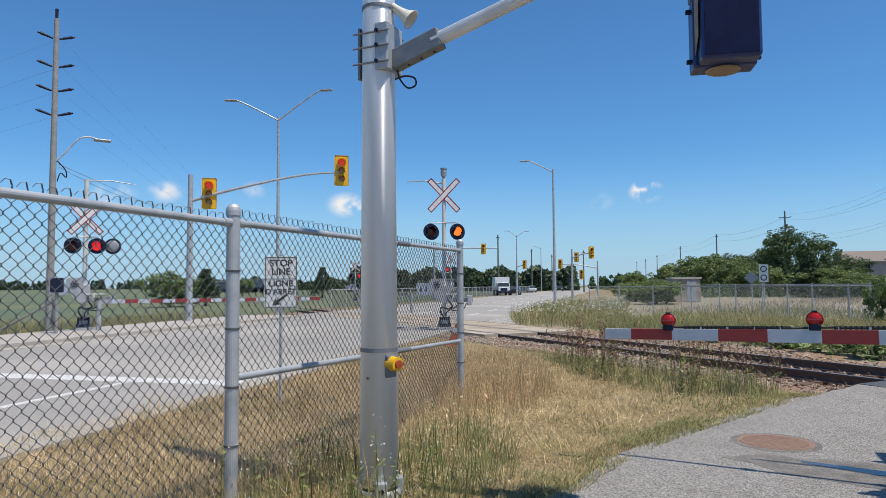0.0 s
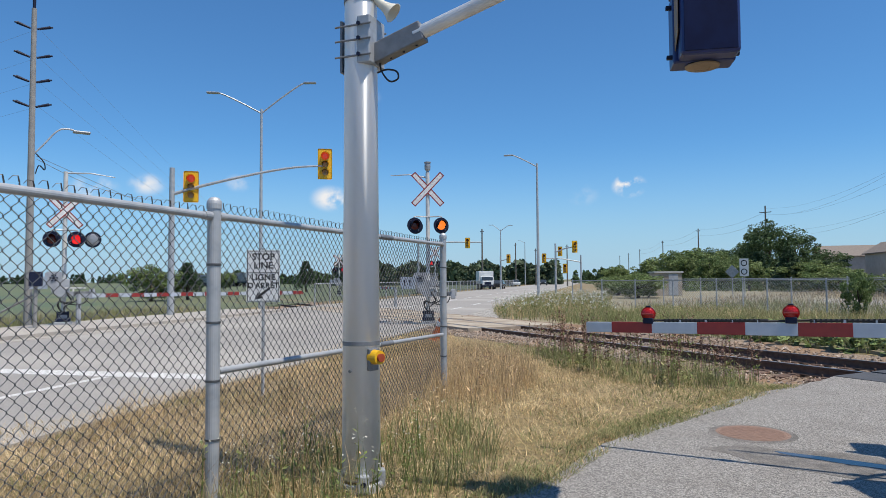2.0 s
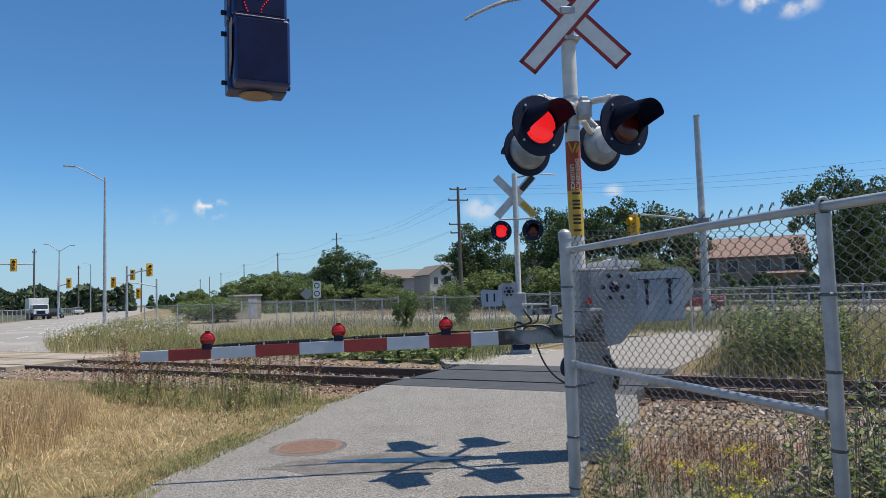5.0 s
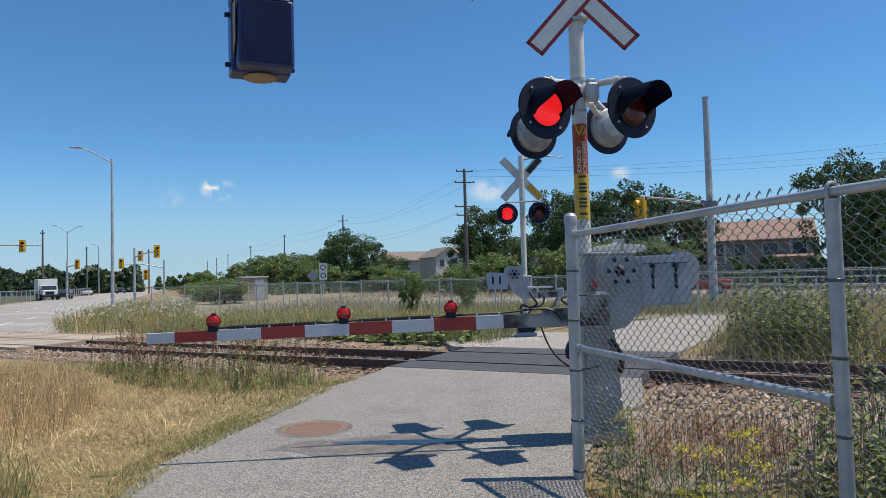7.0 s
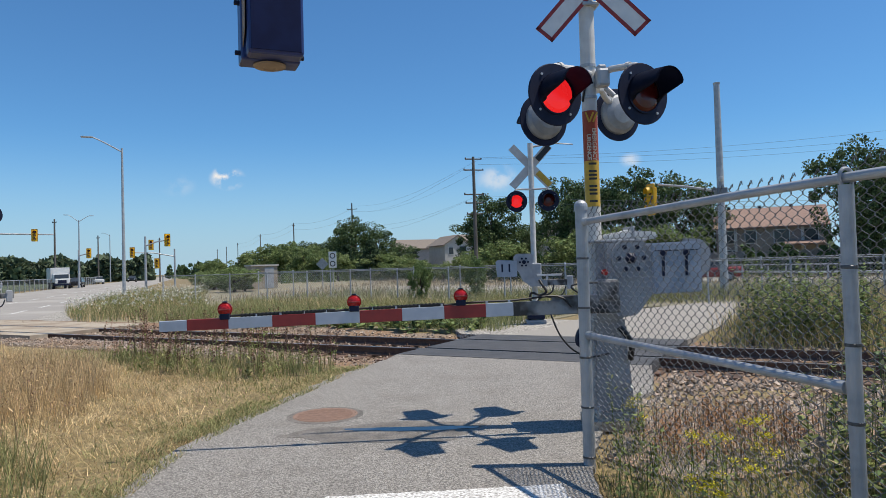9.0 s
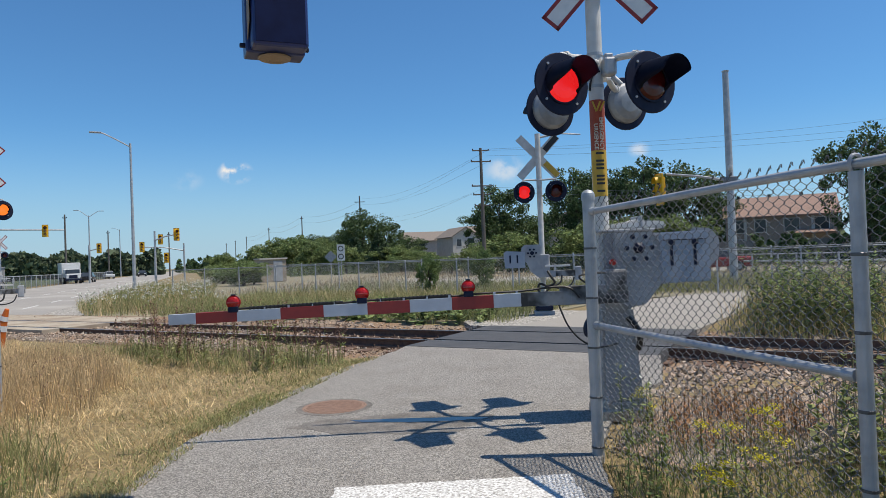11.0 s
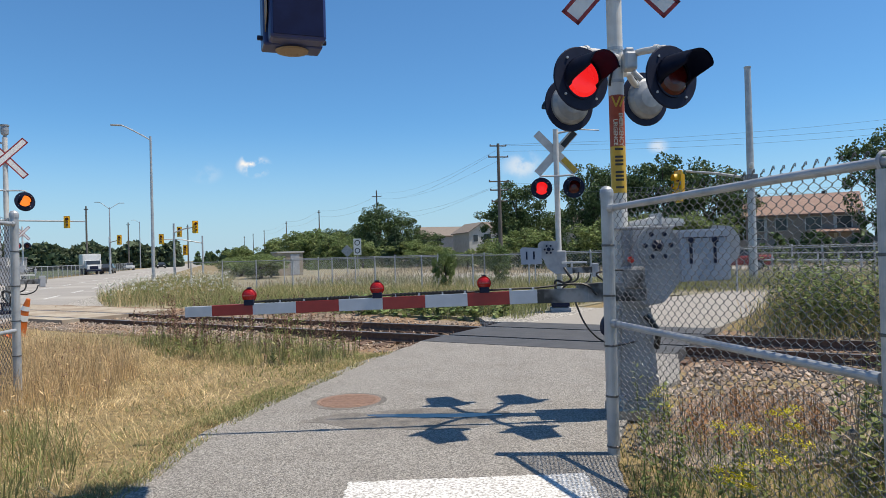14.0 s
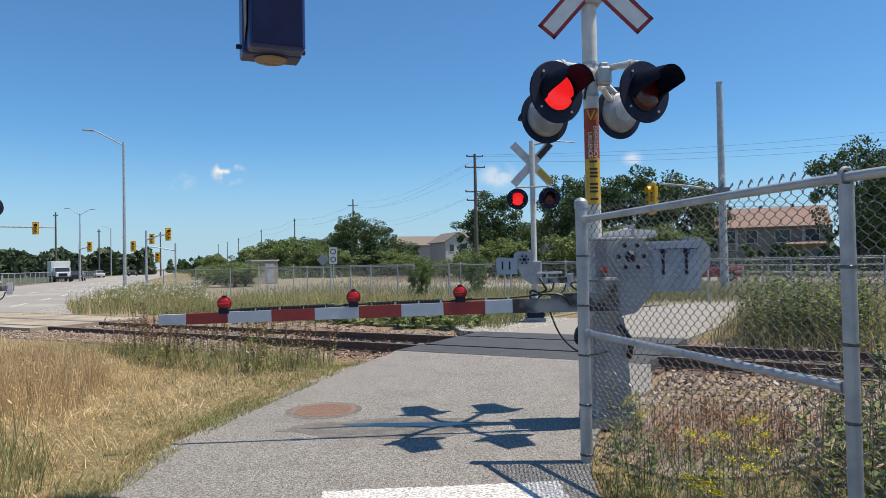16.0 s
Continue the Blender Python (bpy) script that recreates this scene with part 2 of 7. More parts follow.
M_LINE = material("road_marking_white", (0.84, 0.83, 0.80), (0.68, 0.67, 0.64), scale=40, rough=0.85, c=(0.32, 0.30, 0.27), c_scale=50, c_cover=0.45, speckle=(90, 0.2))
M_MANHOLE = material("manhole_iron", (0.33, 0.205, 0.145), (0.25, 0.155, 0.115), scale=18, rough=0.85, bump=0.3)
M_STAIN = material("damp_asphalt", (0.235, 0.21, 0.18), (0.14, 0.125, 0.105), scale=5, rough=0.7, bump=0.5, bump_scale=150, speckle=(125, 0.4))
M_WET = material("wet_asphalt", (0.07, 0.072, 0.075), (0.055, 0.055, 0.06), scale=30, rough=0.14)
M_DRY = leafy("dry_grass", (0.80, 0.60, 0.345), (0.57, 0.41, 0.215), 0.55, 0.3)
M_STRAW = leafy("straw_mown", (0.94, 0.76, 0.46), (0.68, 0.52, 0.275), 0.55, 0.25)
M_HAYGREY = leafy("grey_straw", (0.58, 0.46, 0.31), (0.36, 0.28, 0.18), 0.5, 0.2)
M_GREENGRASS = leafy("green_grass", (0.27, 0.29, 0.11), (0.38, 0.37, 0.17), 0.45, 0.35)
M_WEED = leafy("weed_green", (0.18, 0.235, 0.07), (0.25, 0.28, 0.095), 0.45, 0.35)
M_DOCK = leafy("dock_seed_brown", (0.33, 0.19, 0.13), (0.23, 0.13, 0.095), 0.45, 0.15)
M_RUST = leafy("rusty_weed", (0.40, 0.18, 0.085), (0.32, 0.19, 0.09), 0.4, 0.25)
M_FLOWERY = leafy("flower_yellow", (0.78, 0.68, 0.05), (0.66, 0.60, 0.04), 0.15, 0.3)
M_FLOWERW = leafy("flower_white", (0.68, 0.68, 0.60), (0.60, 0.60, 0.50), 0.2, 0.2)
M_LEAF = leafy("tree_leaf", (0.075, 0.125, 0.050), (0.115, 0.165, 0.065), 0.6, 0.2)
M_LEAF2 = leafy("tree_leaf_light", (0.155, 0.225, 0.08), (0.25, 0.30, 0.115), 0.6, 0.3)
# leaf green greyed a little, distance haze mixed into the base colour
M_FARLEAF = leafy("far_leaf_haze_tinted", (0.095, 0.135, 0.075), (0.13, 0.165, 0.095), 0.5, 0.2)
M_CONIFER = leafy("conifer_needle", (0.05, 0.09, 0.045), (0.075, 0.115, 0.055), 0.4, 0.2)
M_BARK = material("bark", (0.12, 0.095, 0.07), (0.07, 0.055, 0.045), scale=8, rough=1.0, bump=0.6, bump_scale=20)
M_ROOF = material("roof_shingle", (0.27, 0.225, 0.185), (0.21, 0.175, 0.15), scale=5, rough=0.95)
M_ROOFRED = material("roof_brown_red", (0.34, 0.225, 0.175), (0.27, 0.18, 0.145), scale=5, rough=0.95)
M_SIDING = material("house_siding", (0.60, 0.57, 0.53), (0.52, 0.49, 0.45), scale=2, rough=0.8)
M_BRICK = material("house_brick", (0.42, 0.36, 0.31), (0.35, 0.30, 0.26), scale=9, rough=0.95)
M_GLASS = material("window_glass", (0.05, 0.06, 0.07), rough=0.08)
M_TRUCK = material("truck_white", (0.74, 0.75, 0.74), (0.66, 0.67, 0.66), scale=3, rough=0.4)
M_DARKCAR = material("car_dark", (0.03, 0.032, 0.036), rough=0.25)
M_TYRE = material("tyre", (0.02, 0.02, 0.02), rough=0.85)
M_CONE = material("cone_orange", (0.75, 0.16, 0.02), rough=0.5)
M_TRAIN = material("train_grey", (0.24, 0.25, 0.27), (0.18, 0.19, 0.21), scale=1.5, rough=0.5)
M_CLADGREY = material("building_grey", (0.36, 0.36, 0.35), (0.30, 0.30, 0.29), scale=1, rough=0.8)
M_STAINED = material("stained_steel", (0.30, 0.31, 0.32), (0.22, 0.225, 0.23), scale=6, rough=0.6, c=(0.035, 0.033, 0.032), c_scale=5, c_cover=0.52)
M_PATHPALE = material("pale_path", (0.40, 0.37, 0.325), (0.30, 0.28, 0.245), scale=60, rough=0.92, bump=0.4, bump_scale=110, c=(0.34, 0.312, 0.275), c_scale=0.6)
M_REDGLOW = glowing("traffic_red_lit", (1.0, 0.10, 0.03), 0.3, (0.5, 0.02, 0.02))
M_GRAVEL = material("pale_gravel", (0.46, 0.43, 0.38), (0.28, 0.26, 0.23), scale=12, rough=0.95, bump=0.9, bump_scale=40, speckle=(30, 0.6))
M_GRAVELBROWN = material("brown_gravel", (0.33, 0.29, 0.24), (0.18, 0.15, 0.12), scale=14, rough=0.95, bump=0.9, bump_scale=45, c=(0.33, 0.22, 0.15), c_scale=1.6, speckle=(45, 0.55))
M_MEADOW = material("rough_meadow", (0.30, 0.255, 0.165), (0.19, 0.175, 0.105), scale=1.2, rough=1.0, bump=0.6, bump_scale=14, c=(0.33, 0.28, 0.17), c_scale=0.12, c_cover=0.4)
# cap colour; on case sides and traffic lenses it stands for reflected light
M_WARMTAN = material("warm_tan_cap_and_bounce", (0.38, 0.27, 0.17), (0.30, 0.21, 0.13), scale=8, rough=0.6)

# ---- building helpers ----
U, N = Vector((0.888, -0.460, 0)), Vector((0.460, 0.888, 0))        # along and across the railway
RD, RE = Vector((-0.380, 0.925, 0)), Vector((0.925, 0.380, 0))     # along the road and to its right
TRACK = 11.62                                                       # the track's middle, metres across


def track_at(s, n, z=0.0):
    return U * s + N * n + Vector((0, 0, z))


def road_at(r, e, z=0.0):
    return RD * r + RE * e + Vector((0, 0, z))


def at(bearing, d, z=0.0):
    """A place by its bearing to the left of north (degrees) and its distance."""
    return Vector((-math.sin(radians(bearing)) * d, math.cos(radians(bearing)) * d, z))


def part(name, bm, mat, parent=None, label="", smooth=False):
    me = bpy.data.meshes.new(name)
    bm.to_mesh(me)
    bm.free()
    if smooth:
        me.shade_smooth()
    me.materials.append(mat)
    ob = new(name, me)
    ob.parent = parent
    return tagged(ob, label)


def raw(name, verts, faces, mat, parent=None, label=""):
    me = bpy.data.meshes.new(name)
    me.from_pydata(verts, [], faces)
    me.materials.append(mat)
    ob = new(name, me)
    ob.parent = parent
    return tagged(ob, label)


def thing(name, m, label, category, group="", kind=""):
    ob = new(name)
    ob.matrix_basis = m if isinstance(m, Matrix) else Matrix.Translation(m)
    ob.empty_display_size = 0.1
    return tagged(ob, label, category, group, kind)


def box(bm, centre, size, turn=None, bevel=0.0):
    m = Matrix.Translation(centre) @ (turn.to_4x4() if turn else Matrix()) @ Matrix.Diagonal((*size, 1))
    made = bmesh.ops.create_cube(bm, size=1.0, matrix=m)
    if bevel:
        edges = list({e for v in made["verts"] for e in v.link_edges})
        bmesh.ops.bevel(bm, geom=edges, offset=bevel, segments=2, affect="EDGES", profile=0.5)
    return bm


def rod(bm, a, b, r0, r1=None, seg=12, caps=True):
    a, b = Vector(a), Vector(b)
    d = b - a
    m = Matrix.Translation((a + b) / 2) @ d.to_track_quat("Z", "Y").to_matrix().to_4x4()
    bmesh.ops.create_cone(bm, cap_ends=caps, segments=seg, radius1=r0, radius2=r0 if r1 is None else r1, depth=d.length, matrix=m)
    return bm


def tube(bm, pts, r, seg=8):
    """A bent pipe through the points; r is one radius or one for each point."""
    pts = [Vector(p) for p in pts]
    rs = list(r) if isinstance(r, (list, tuple)) else [r] * len(pts)
    if len(pts) > 3:
        fine, radii = [], []
        for i in range(len(pts) - 1):
            p0, p1, p2, p3 = pts[max(i - 1, 0)], pts[i], pts[i + 1], pts[min(i + 2, len(pts) - 1)]
            for k in range(4):
                t = k / 4
                fine.append(0.5 * (2 * p1 + (p2 - p0) * t + (2 * p0 - 5 * p1 + 4 * p2 - p3) * t * t + (3 * p1 - p0 - 3 * p2 + p3) * t ** 3))
                radii.append(rs[i] + (rs[i + 1] - rs[i]) * t)
        pts, rs = fine + [pts[-1]], radii + [rs[-1]]
    rings, side = [], None
    for i, p in enumerate(pts):
        d = (pts[min(i + 1, len(pts) - 1)] - pts[max(i - 1, 0)]).normalized()
        side = d.orthogonal().normalized() if side is None else (side - d * side.dot(d)).normalized()
        up = d.cross(side)
        rings.append([bm.verts.new(p + (side * math.cos(k * math.tau / seg) + up * math.sin(k * math.tau / seg)) * rs[i]) for k in range(seg)])
    for one, two in zip(rings, rings[1:]):
        for k in range(seg):
            bm.faces.new((one[k], one[(k + 1) % seg], two[(k + 1) % seg], two[k]))
    bm.faces.new(rings[0][::-1]), bm.faces.new(rings[-1])
    return bm


def lathe(bm, profile, m=None, seg=24):
    """Turns (radius, height) pairs round z, then moves the shape by m."""
    m = m or Matrix()
    rings = [[bm.verts.new(m @ Vector((max(r, 1e-4) * math.cos(k * math.tau / seg), max(r, 1e-4) * math.sin(k * math.tau / seg), z))) for k in range(seg)] for r, z in profile]
    for one, two in zip(rings, rings[1:]):
        for k in range(seg):
            bm.faces.new((one[k], one[(k + 1) % seg], two[(k + 1) % seg], two[k]))
    return bm


def slab(bm, outline, z0, z1):
    """A flat sheet with thickness from an outline seen from above."""
    low, top = [bm.verts.new((x, y, z0)) for x, y in outline], [bm.verts.new((x, y, z1)) for x, y in outline]
    bm.faces.new(top)
    n = len(outline)
    for k in range(n):
        bm.faces.new((low[k], low[(k + 1) % n], top[(k + 1) % n], top[k]))
    bmesh.ops.recalc_face_normals(bm, faces=bm.faces)
    return bm


def B():
    return bmesh.new()


def facing(x, y, z, degrees):
    """A pose whose own -y axis looks along the heading (degrees, from +x towards +y)."""
    return pose(x, y, z, 0, 0, degrees + 90)


def smooth_step(a, b, x):
    t = np.clip((x - a) / (b - a), 0, 1)
    return t * t * (3 - 2 * t)


# ---- ground, road, path, railway ----
def ground_height(x, y):
    n = 0.460 * x + 0.888 * y
    dip = 1 - smooth_step(1.5, 2.9, np.abs(n - TRACK))
    lumps = 0.012 * np.sin(x * 2.1 + 0.7 * y) + 0.012 * np.sin(1.3 * y - 0.9 * x) + 0.008 * np.sin(4.3 * x + 3.1 * y)
    return -0.05 - 0.19 * dip + lumps


def ground_sheet():
    xs = np.concatenate([-np.geomspace(3000, 32, 30), np.arange(-30, 20, 0.5), np.geomspace(21, 3000, 32)])
    ys = np.concatenate([-np.geomspace(3000, 8, 30), np.arange(-6, 42, 0.5), np.geomspace(43, 3000, 30)])
    gx, gy = np.meshgrid(xs, ys)
    far = np.clip((np.hypot(gx, gy) - 45) / 40, 0, 1)
    gz = ground_height(gx, gy) * (1 - far) - 0.05 * far
    verts = np.stack([gx, gy, gz], -1).reshape(-1, 3).tolist()
    w = len(xs)
    faces = [(j * w + i, j * w + i + 1, (j + 1) * w + i + 1, (j + 1) * w + i) for j in range(len(ys) - 1) for i in range(w - 1)]
    tagged(raw("ground", verts, faces, M_GROUND), "dry straw and green verge ground beside the road", "ground", kind="structure")


def flat(name, outline, z0, z1, mat, label, category):
    return tagged(part(name, slab(B(), outline, z0, z1), mat), label, category, kind="structure")


def strip(r0, r1, e0, e1):
    return [tuple(road_at(r, e).xy) for r, e in ((r0, e0), (r0, e1), (r1, e1), (r1, e0))]


ground_sheet()


def worn(outline, amount, seed):
    """The outline of a painted bar with crumbled edges."""
    rng = np.random.default_rng(seed)
    out = []
    for (x0, y0), (x1, y1) in zip(outline, outline[1:] + outline[:1]):
        n = max(2, int(math.hypot(x1 - x0, y1 - y0) / 0.022))
        out += [(x0 + (x1 - x0) * k / n + rng.normal(0, amount), y0 + (y1 - y0) * k / n + rng.normal(0, amount)) for k in range(n)]
    return out


PATH_LEFT = [(-2.9, -6), (-2.6, 2.0), (-2.42, 4.6), (-2.5, 5.8), (-2.38, 6.8), (-2.14, 8.1), (-1.85, 9.6), (-1.5, 10.6), (-1.3, 11.2), (-1.17, 11.84)]
PATH_RIGHT = [(2.7, 9.88), (2.2, 8.0), (1.35, 6.6), (0.98, 5.3), (0.9, 4.7), (0.85, 4.0), (1.0, 2.0), (1.2, -6)]


def ragged(points, amount, seed):
    """The same line with a worn, uneven edge."""
    rng = np.random.default_rng(seed)
    out = []
    for (x0, y0), (x1, y1) in zip(points, points[1:]):
        n = max(2, int(math.hypot(x1 - x0, y1 - y0) / 0.12))
        out += [(x0 + (x1 - x0) * k / n + rng.normal(0, amount), y0 + (y1 - y0) * k / n) for k in range(n)]
    return out + [points[-1]]


flat("path", ragged(PATH_LEFT, 0.012, 1) + ragged(PATH_RIGHT, 0.012, 2), -0.35, 0.0, M_ASPHALT, "worn grey asphalt footpath with exposed aggregate", "path")
flat("path_beyond", [(0.85, 14.62), (1.9, 15.9), (3.0, 18.0), (4.4, 20.4), (8.0, 23.4), (16, 26.5), (16.5, 23.8), (9.4, 20.8), (7.2, 18.0), (5.8, 15.4), (4.2, 12.88)], -0.3, 0.0, M_PATHPALE,
     "pale asphalt footpath curving away past the railway", "path")
flat("road", strip(-60, 900, -17.0, -5.5), -0.32, -0.012, M_ROAD, "grey asphalt main road with worn wheel tracks", "road")
flat("sidewalk", strip(-60, 31, -18.4, -15.2), -0.3, 0.10, M_CONCRETE, "pale concrete sidewalk with a kerb on the far side of the road", "sidewalk")
flat("gutter", strip(-60, 31, -15.2, -14.7), -0.3, 0.0, M_CONCRETE, "pale concrete gutter along the kerb", "gutter")
flat("field", [tuple(road_at(r, e).xy) for r, e in ((-60, -19.5), (900, -24.0), (900, -1500), (-900, -1500), (-200, -40))], -0.3, -0.03, M_FIELD, "flat green crop field reaching the horizon", "field")
flat("meadow", [tuple(track_at(a, b).xy) for a, b in ((-23, 14.3), (-7.0, 14.2), (-6.4, 17.5), (-6, 22), (-2, 24.5), (70, -6), (160, 40), (60, 160), (-90, 80))], -0.3, -0.016, M_MEADOW, "rough brown and green meadow past the railway", "meadow")
flat("gravel_apron", worn([(-0.05, 15.15), (0.83, 14.66), (1.88, 15.92), (2.98, 18.02), (1.9, 18.7), (0.6, 18.0), (-0.3, 16.6)], 0.012, 9), -0.3, -0.012, M_GRAVEL, "pale grey gravel round the far signal mast", "gravel")
flat("gravel_verge", [(1.12, 5.45), (1.55, 6.5), (2.2, 7.2), (3.7, 7.1), (3.9, 5.9), (2.9, 5.2), (2.1, 4.9), (1.5, 4.85)], -0.3, -0.03, M_GRAVELBROWN, "grey-brown gravel strewn beside the footpath", "gravel")
flat("road_shoulder", strip(24.2, 75, -5.5, -3.6), -0.3, -0.02, M_GRAVEL, "grey gravel shoulder along the road", "shoulder")
flat("stop_line", strip(9.45, 9.95, -11.6, -5.9), -0.05, -0.006, M_LINE, "worn white stop line on the road", "road marking")
flat("lane_line", strip(-20, 9.4, -7.85, -7.72), -0.05, -0.006, M_LINE, "thin white lane line on the road", "road marking")
flat("lane_line", strip(-20, 9.4, -11.5, -11.36), -0.05, -0.006, M_LINE, "thin white lane line on the road", "road marking")
for k in range(14):
    flat("lane_dash", strip(34 + 6 * k, 37 + 6 * k, -7.4, -7.26), -0.05, -0.006, M_LINE, "short white lane dash on the road", "road marking")
    flat("lane_dash", strip(36 + 6 * k, 39 + 6 * k, -10.6, -10.46), -0.05, -0.006, M_LINE, "short white lane dash on the road", "road marking")
flat("path_line", worn([(-0.88, 4.13), (-0.93, 4.56), (0.66, 4.73), (0.70, 4.18)], 0.007, 6), -0.05, 0.004, M_LINE, "worn white stop bar painted across the footpath", "path marking")


def railway():
    # ballast bed under the rails
    bm = B()
    for s0 in range(-60, 60, 4):
        a = [track_at(s, n, z) for s in (s0, s0 + 4) for n, z in ((TRACK - 2.8, -0.38), (TRACK - 2.45, -0.11), (TRACK - 1.3, -0.215), (TRACK + 1.3, -0.215), (TRACK + 2.45, -0.09), (TRACK + 2.8, -0.38))]
        v = [bm.verts.new(p) for p in a]
        for k in range(5):
            bm.faces.new((v[k], v[k + 6], v[k + 7], v[k + 1]))
    bmesh.ops.subdivide_edges(bm, edges=bm.edges[:], cuts=6, use_grid_fill=True)
    for v in bm.verts:
        v.co.z += noise.noise(v.co * 3.1) * 0.03 + 0.09 * min(max((-8.5 - v.co.dot(U)) / 3, 0), 1)
    bmesh.ops.recalc_face_normals(bm, faces=bm.faces)
    bed = tagged(part("ballast", bm, M_BALLAST), "grey and rust-stained crushed stone ballast under the rails", "ballast", kind="structure")
    # loose stones near the footpath
    rng = np.random.default_rng(3)
    verts, faces = [], []
    for k in range(15000):
        s, n = rng.uniform(-26, 9), TRACK + rng.uniform(-2.7, 2.6)
        p = track_at(s, n)
        if -1.2 < p.x < 3.0 and abs(n - TRACK) < 1.9:
            continue
        z = -0.195 + (0.07 if abs(n - TRACK) > 1.7 else 0) + 0.09 * min(max((-8.5 - s) / 3, 0), 1) + rng.uniform(-0.015, 0.02)
        r = rng.uniform(0.018, 0.042)
        base = len(verts)
        for d in ((1, 0, 0), (0, 1, 0), (-1, 0, 0), (0, -1, 0), (0, 0, 0.8), (0, 0, -0.8)):
            q = np.array(d) * r * rng.uniform(0.6, 1.3) + rng.uniform(-0.3, 0.3, 3) * r
            verts.append((p.x + q[0], p.y + q[1], z + q[2]))
        for f in ((0, 1, 4), (1, 2, 4), (2, 3, 4), (3, 0, 4), (1, 0, 5), (2, 1, 5), (3, 2, 5), (0, 3, 5)):
            faces.append(tuple(base + i for i in f))
    tagged(raw("ballast_stones", verts, faces, M_STONE), "loose grey and brown ballast stones beside the rails", "ballast", kind="stuff")
    verts, faces = [], []
    for k in range(3000):
        s, n = rng.uniform(-2.2, 6), rng.uniform(7.3, 9.3)
        p = track_at(s, n)
        if p.x < 2.15 + 0.53 * (p.y - 8.0):
            continue
        z, r = -0.045 + rng.uniform(-0.01, 0.02), rng.uniform(0.02, 0.05)
        base = len(verts)
        for d in ((1, 0, 0), (0, 1, 0), (-1, 0, 0), (0, -1, 0), (0, 0, 0.8), (0, 0, -0.8)):
            q = np.array(d) * r * rng.uniform(0.6, 1.3) + rng.uniform(-0.3, 0.3, 3) * r
            verts.append((p.x + q[0], p.y + q[1], z + q[2]))
        for f in ((0, 1, 4), (1, 2, 4), (2, 3, 4), (3, 0, 4), (1, 0, 5), (2, 1, 5), (3, 2, 5), (0, 3, 5)):
            faces.append(tuple(base + i for i in f))
    tagged(raw("verge_stones", verts, faces, M_STONE), "loose grey and rusty stones beside the footpath", "stones", kind="stuff")
    track = thing("railway_track", Matrix(), "rusty steel rails on weathered wooden ties", "railway track", kind="structure")
    prof = [(-0.07, -0.17), (0.07, -0.17), (0.07, -0.155), (0.012, -0.13), (0.012, -0.045), (0.036, -0.035), (0.036, -0.008), (-0.036, -0.008), (-0.036, -0.035), (-0.012, -0.045), (-0.012, -0.13), (-0.07, -0.155)]
    for off in (-0.755, 0.755):
        bm = B()
        ends = [[bm.verts.new(track_at(s, TRACK + off + a, z)) for a, z in prof] for s in (-110, 60)]
        for k in range(len(prof)):
            j = (k + 1) % len(prof)
            bm.faces.new((ends[0][k], ends[0][j], ends[1][j], ends[1][k]))
        bmesh.ops.recalc_face_normals(bm, faces=bm.faces)
        rail = part("rail", bm, M_RAIL, track, "rust-brown steel rail")
        bm = B()
        v = [bm.verts.new(track_at(s, TRACK + off + a, -0.005)) for s, a in ((-110, -0.034), (60, -0.034), (60, 0.034), (-110, 0.034))]
        bm.faces.new(v)
        part("railhead", bm, M_RAILTOP, rail, "worn shiny top of the rail")
    me = box(B(), (0, 0, 0), (0.23, 2.55, 0.18), bevel=0.012)
    tie = bpy.data.meshes.new("tie")
    me.to_mesh(tie), me.free()
    tie.materials.append(M_TIE)
    turn = math.degrees(math.atan2(U.y, U.x))
    for k in range(-26, 19):
        s = k * 0.55
        ob = new("tie", tie)
        ob.parent = track
        ob.matrix_basis = pose(*track_at(s, TRACK + 0.03 * math.sin(k * 7.3), -0.262), 0, 0, turn + 1.2 * math.sin(k * 3.7))
    # spikes and plates on the ties
    plate = box(box(B(), (0, 0, 0), (0.19, 0.36, 0.018)), (0.05, 0.09, 0.03), (0.03, 0.03, 0.05))
    box(plate, (-0.05, -0.09, 0.03), (0.03, 0.03, 0.05))
    pm = bpy.data.meshes.new("tie_plate")
    plate.to_mesh(pm), plate.free()
    pm.materials.append(M_RAIL)
    for k in range(-26, 19):
        for off in (-0.755, 0.755):
            ob = new("tie_plate", pm)
            ob.parent = track
            ob.matrix_basis = pose(*track_at(k * 0.55, TRACK + off, -0.168), 0, 0, turn)


railway()


def rubber_panels():
    # dark panels that carry the footpath over the rails, split by the flangeways
    for n0, n1 in ((TRACK - 1.62, TRACK - 0.80), (TRACK - 0.66, TRACK + 0.70), (TRACK + 0.84, TRACK + 1.75)):
        out = [track_at(a, n) for a, n in ((-6.5, n0), (-2.2, n0), (-2.2, n1), (-6.5, n1))]
        flat("crossing_panel", [tuple(p.xy) for p in out], -0.2, 0.004, M_RUBBER, "dark rubber and asphalt panel between the rails on the footpath", "crossing panel")
    for n0, n1 in ((TRACK - 1.30, TRACK - 0.82), (TRACK - 0.66, TRACK + 0.66), (TRACK + 0.82, TRACK + 2.3)):
        for k in range(8):
            s0 = -18.3 - 2.4 * (k + 1)
            pts = [tuple(track_at(a, n).xy) for a, n in ((s0, n0), (s0 + 2.37, n0), (s0 + 2.37, n1), (s0, n1))]
            flat("road_crossing_panel", pts, -0.2, -0.002, M_PANEL, "tan concrete crossing panel in the road between the rails", "crossing panel")


rubber_panels()


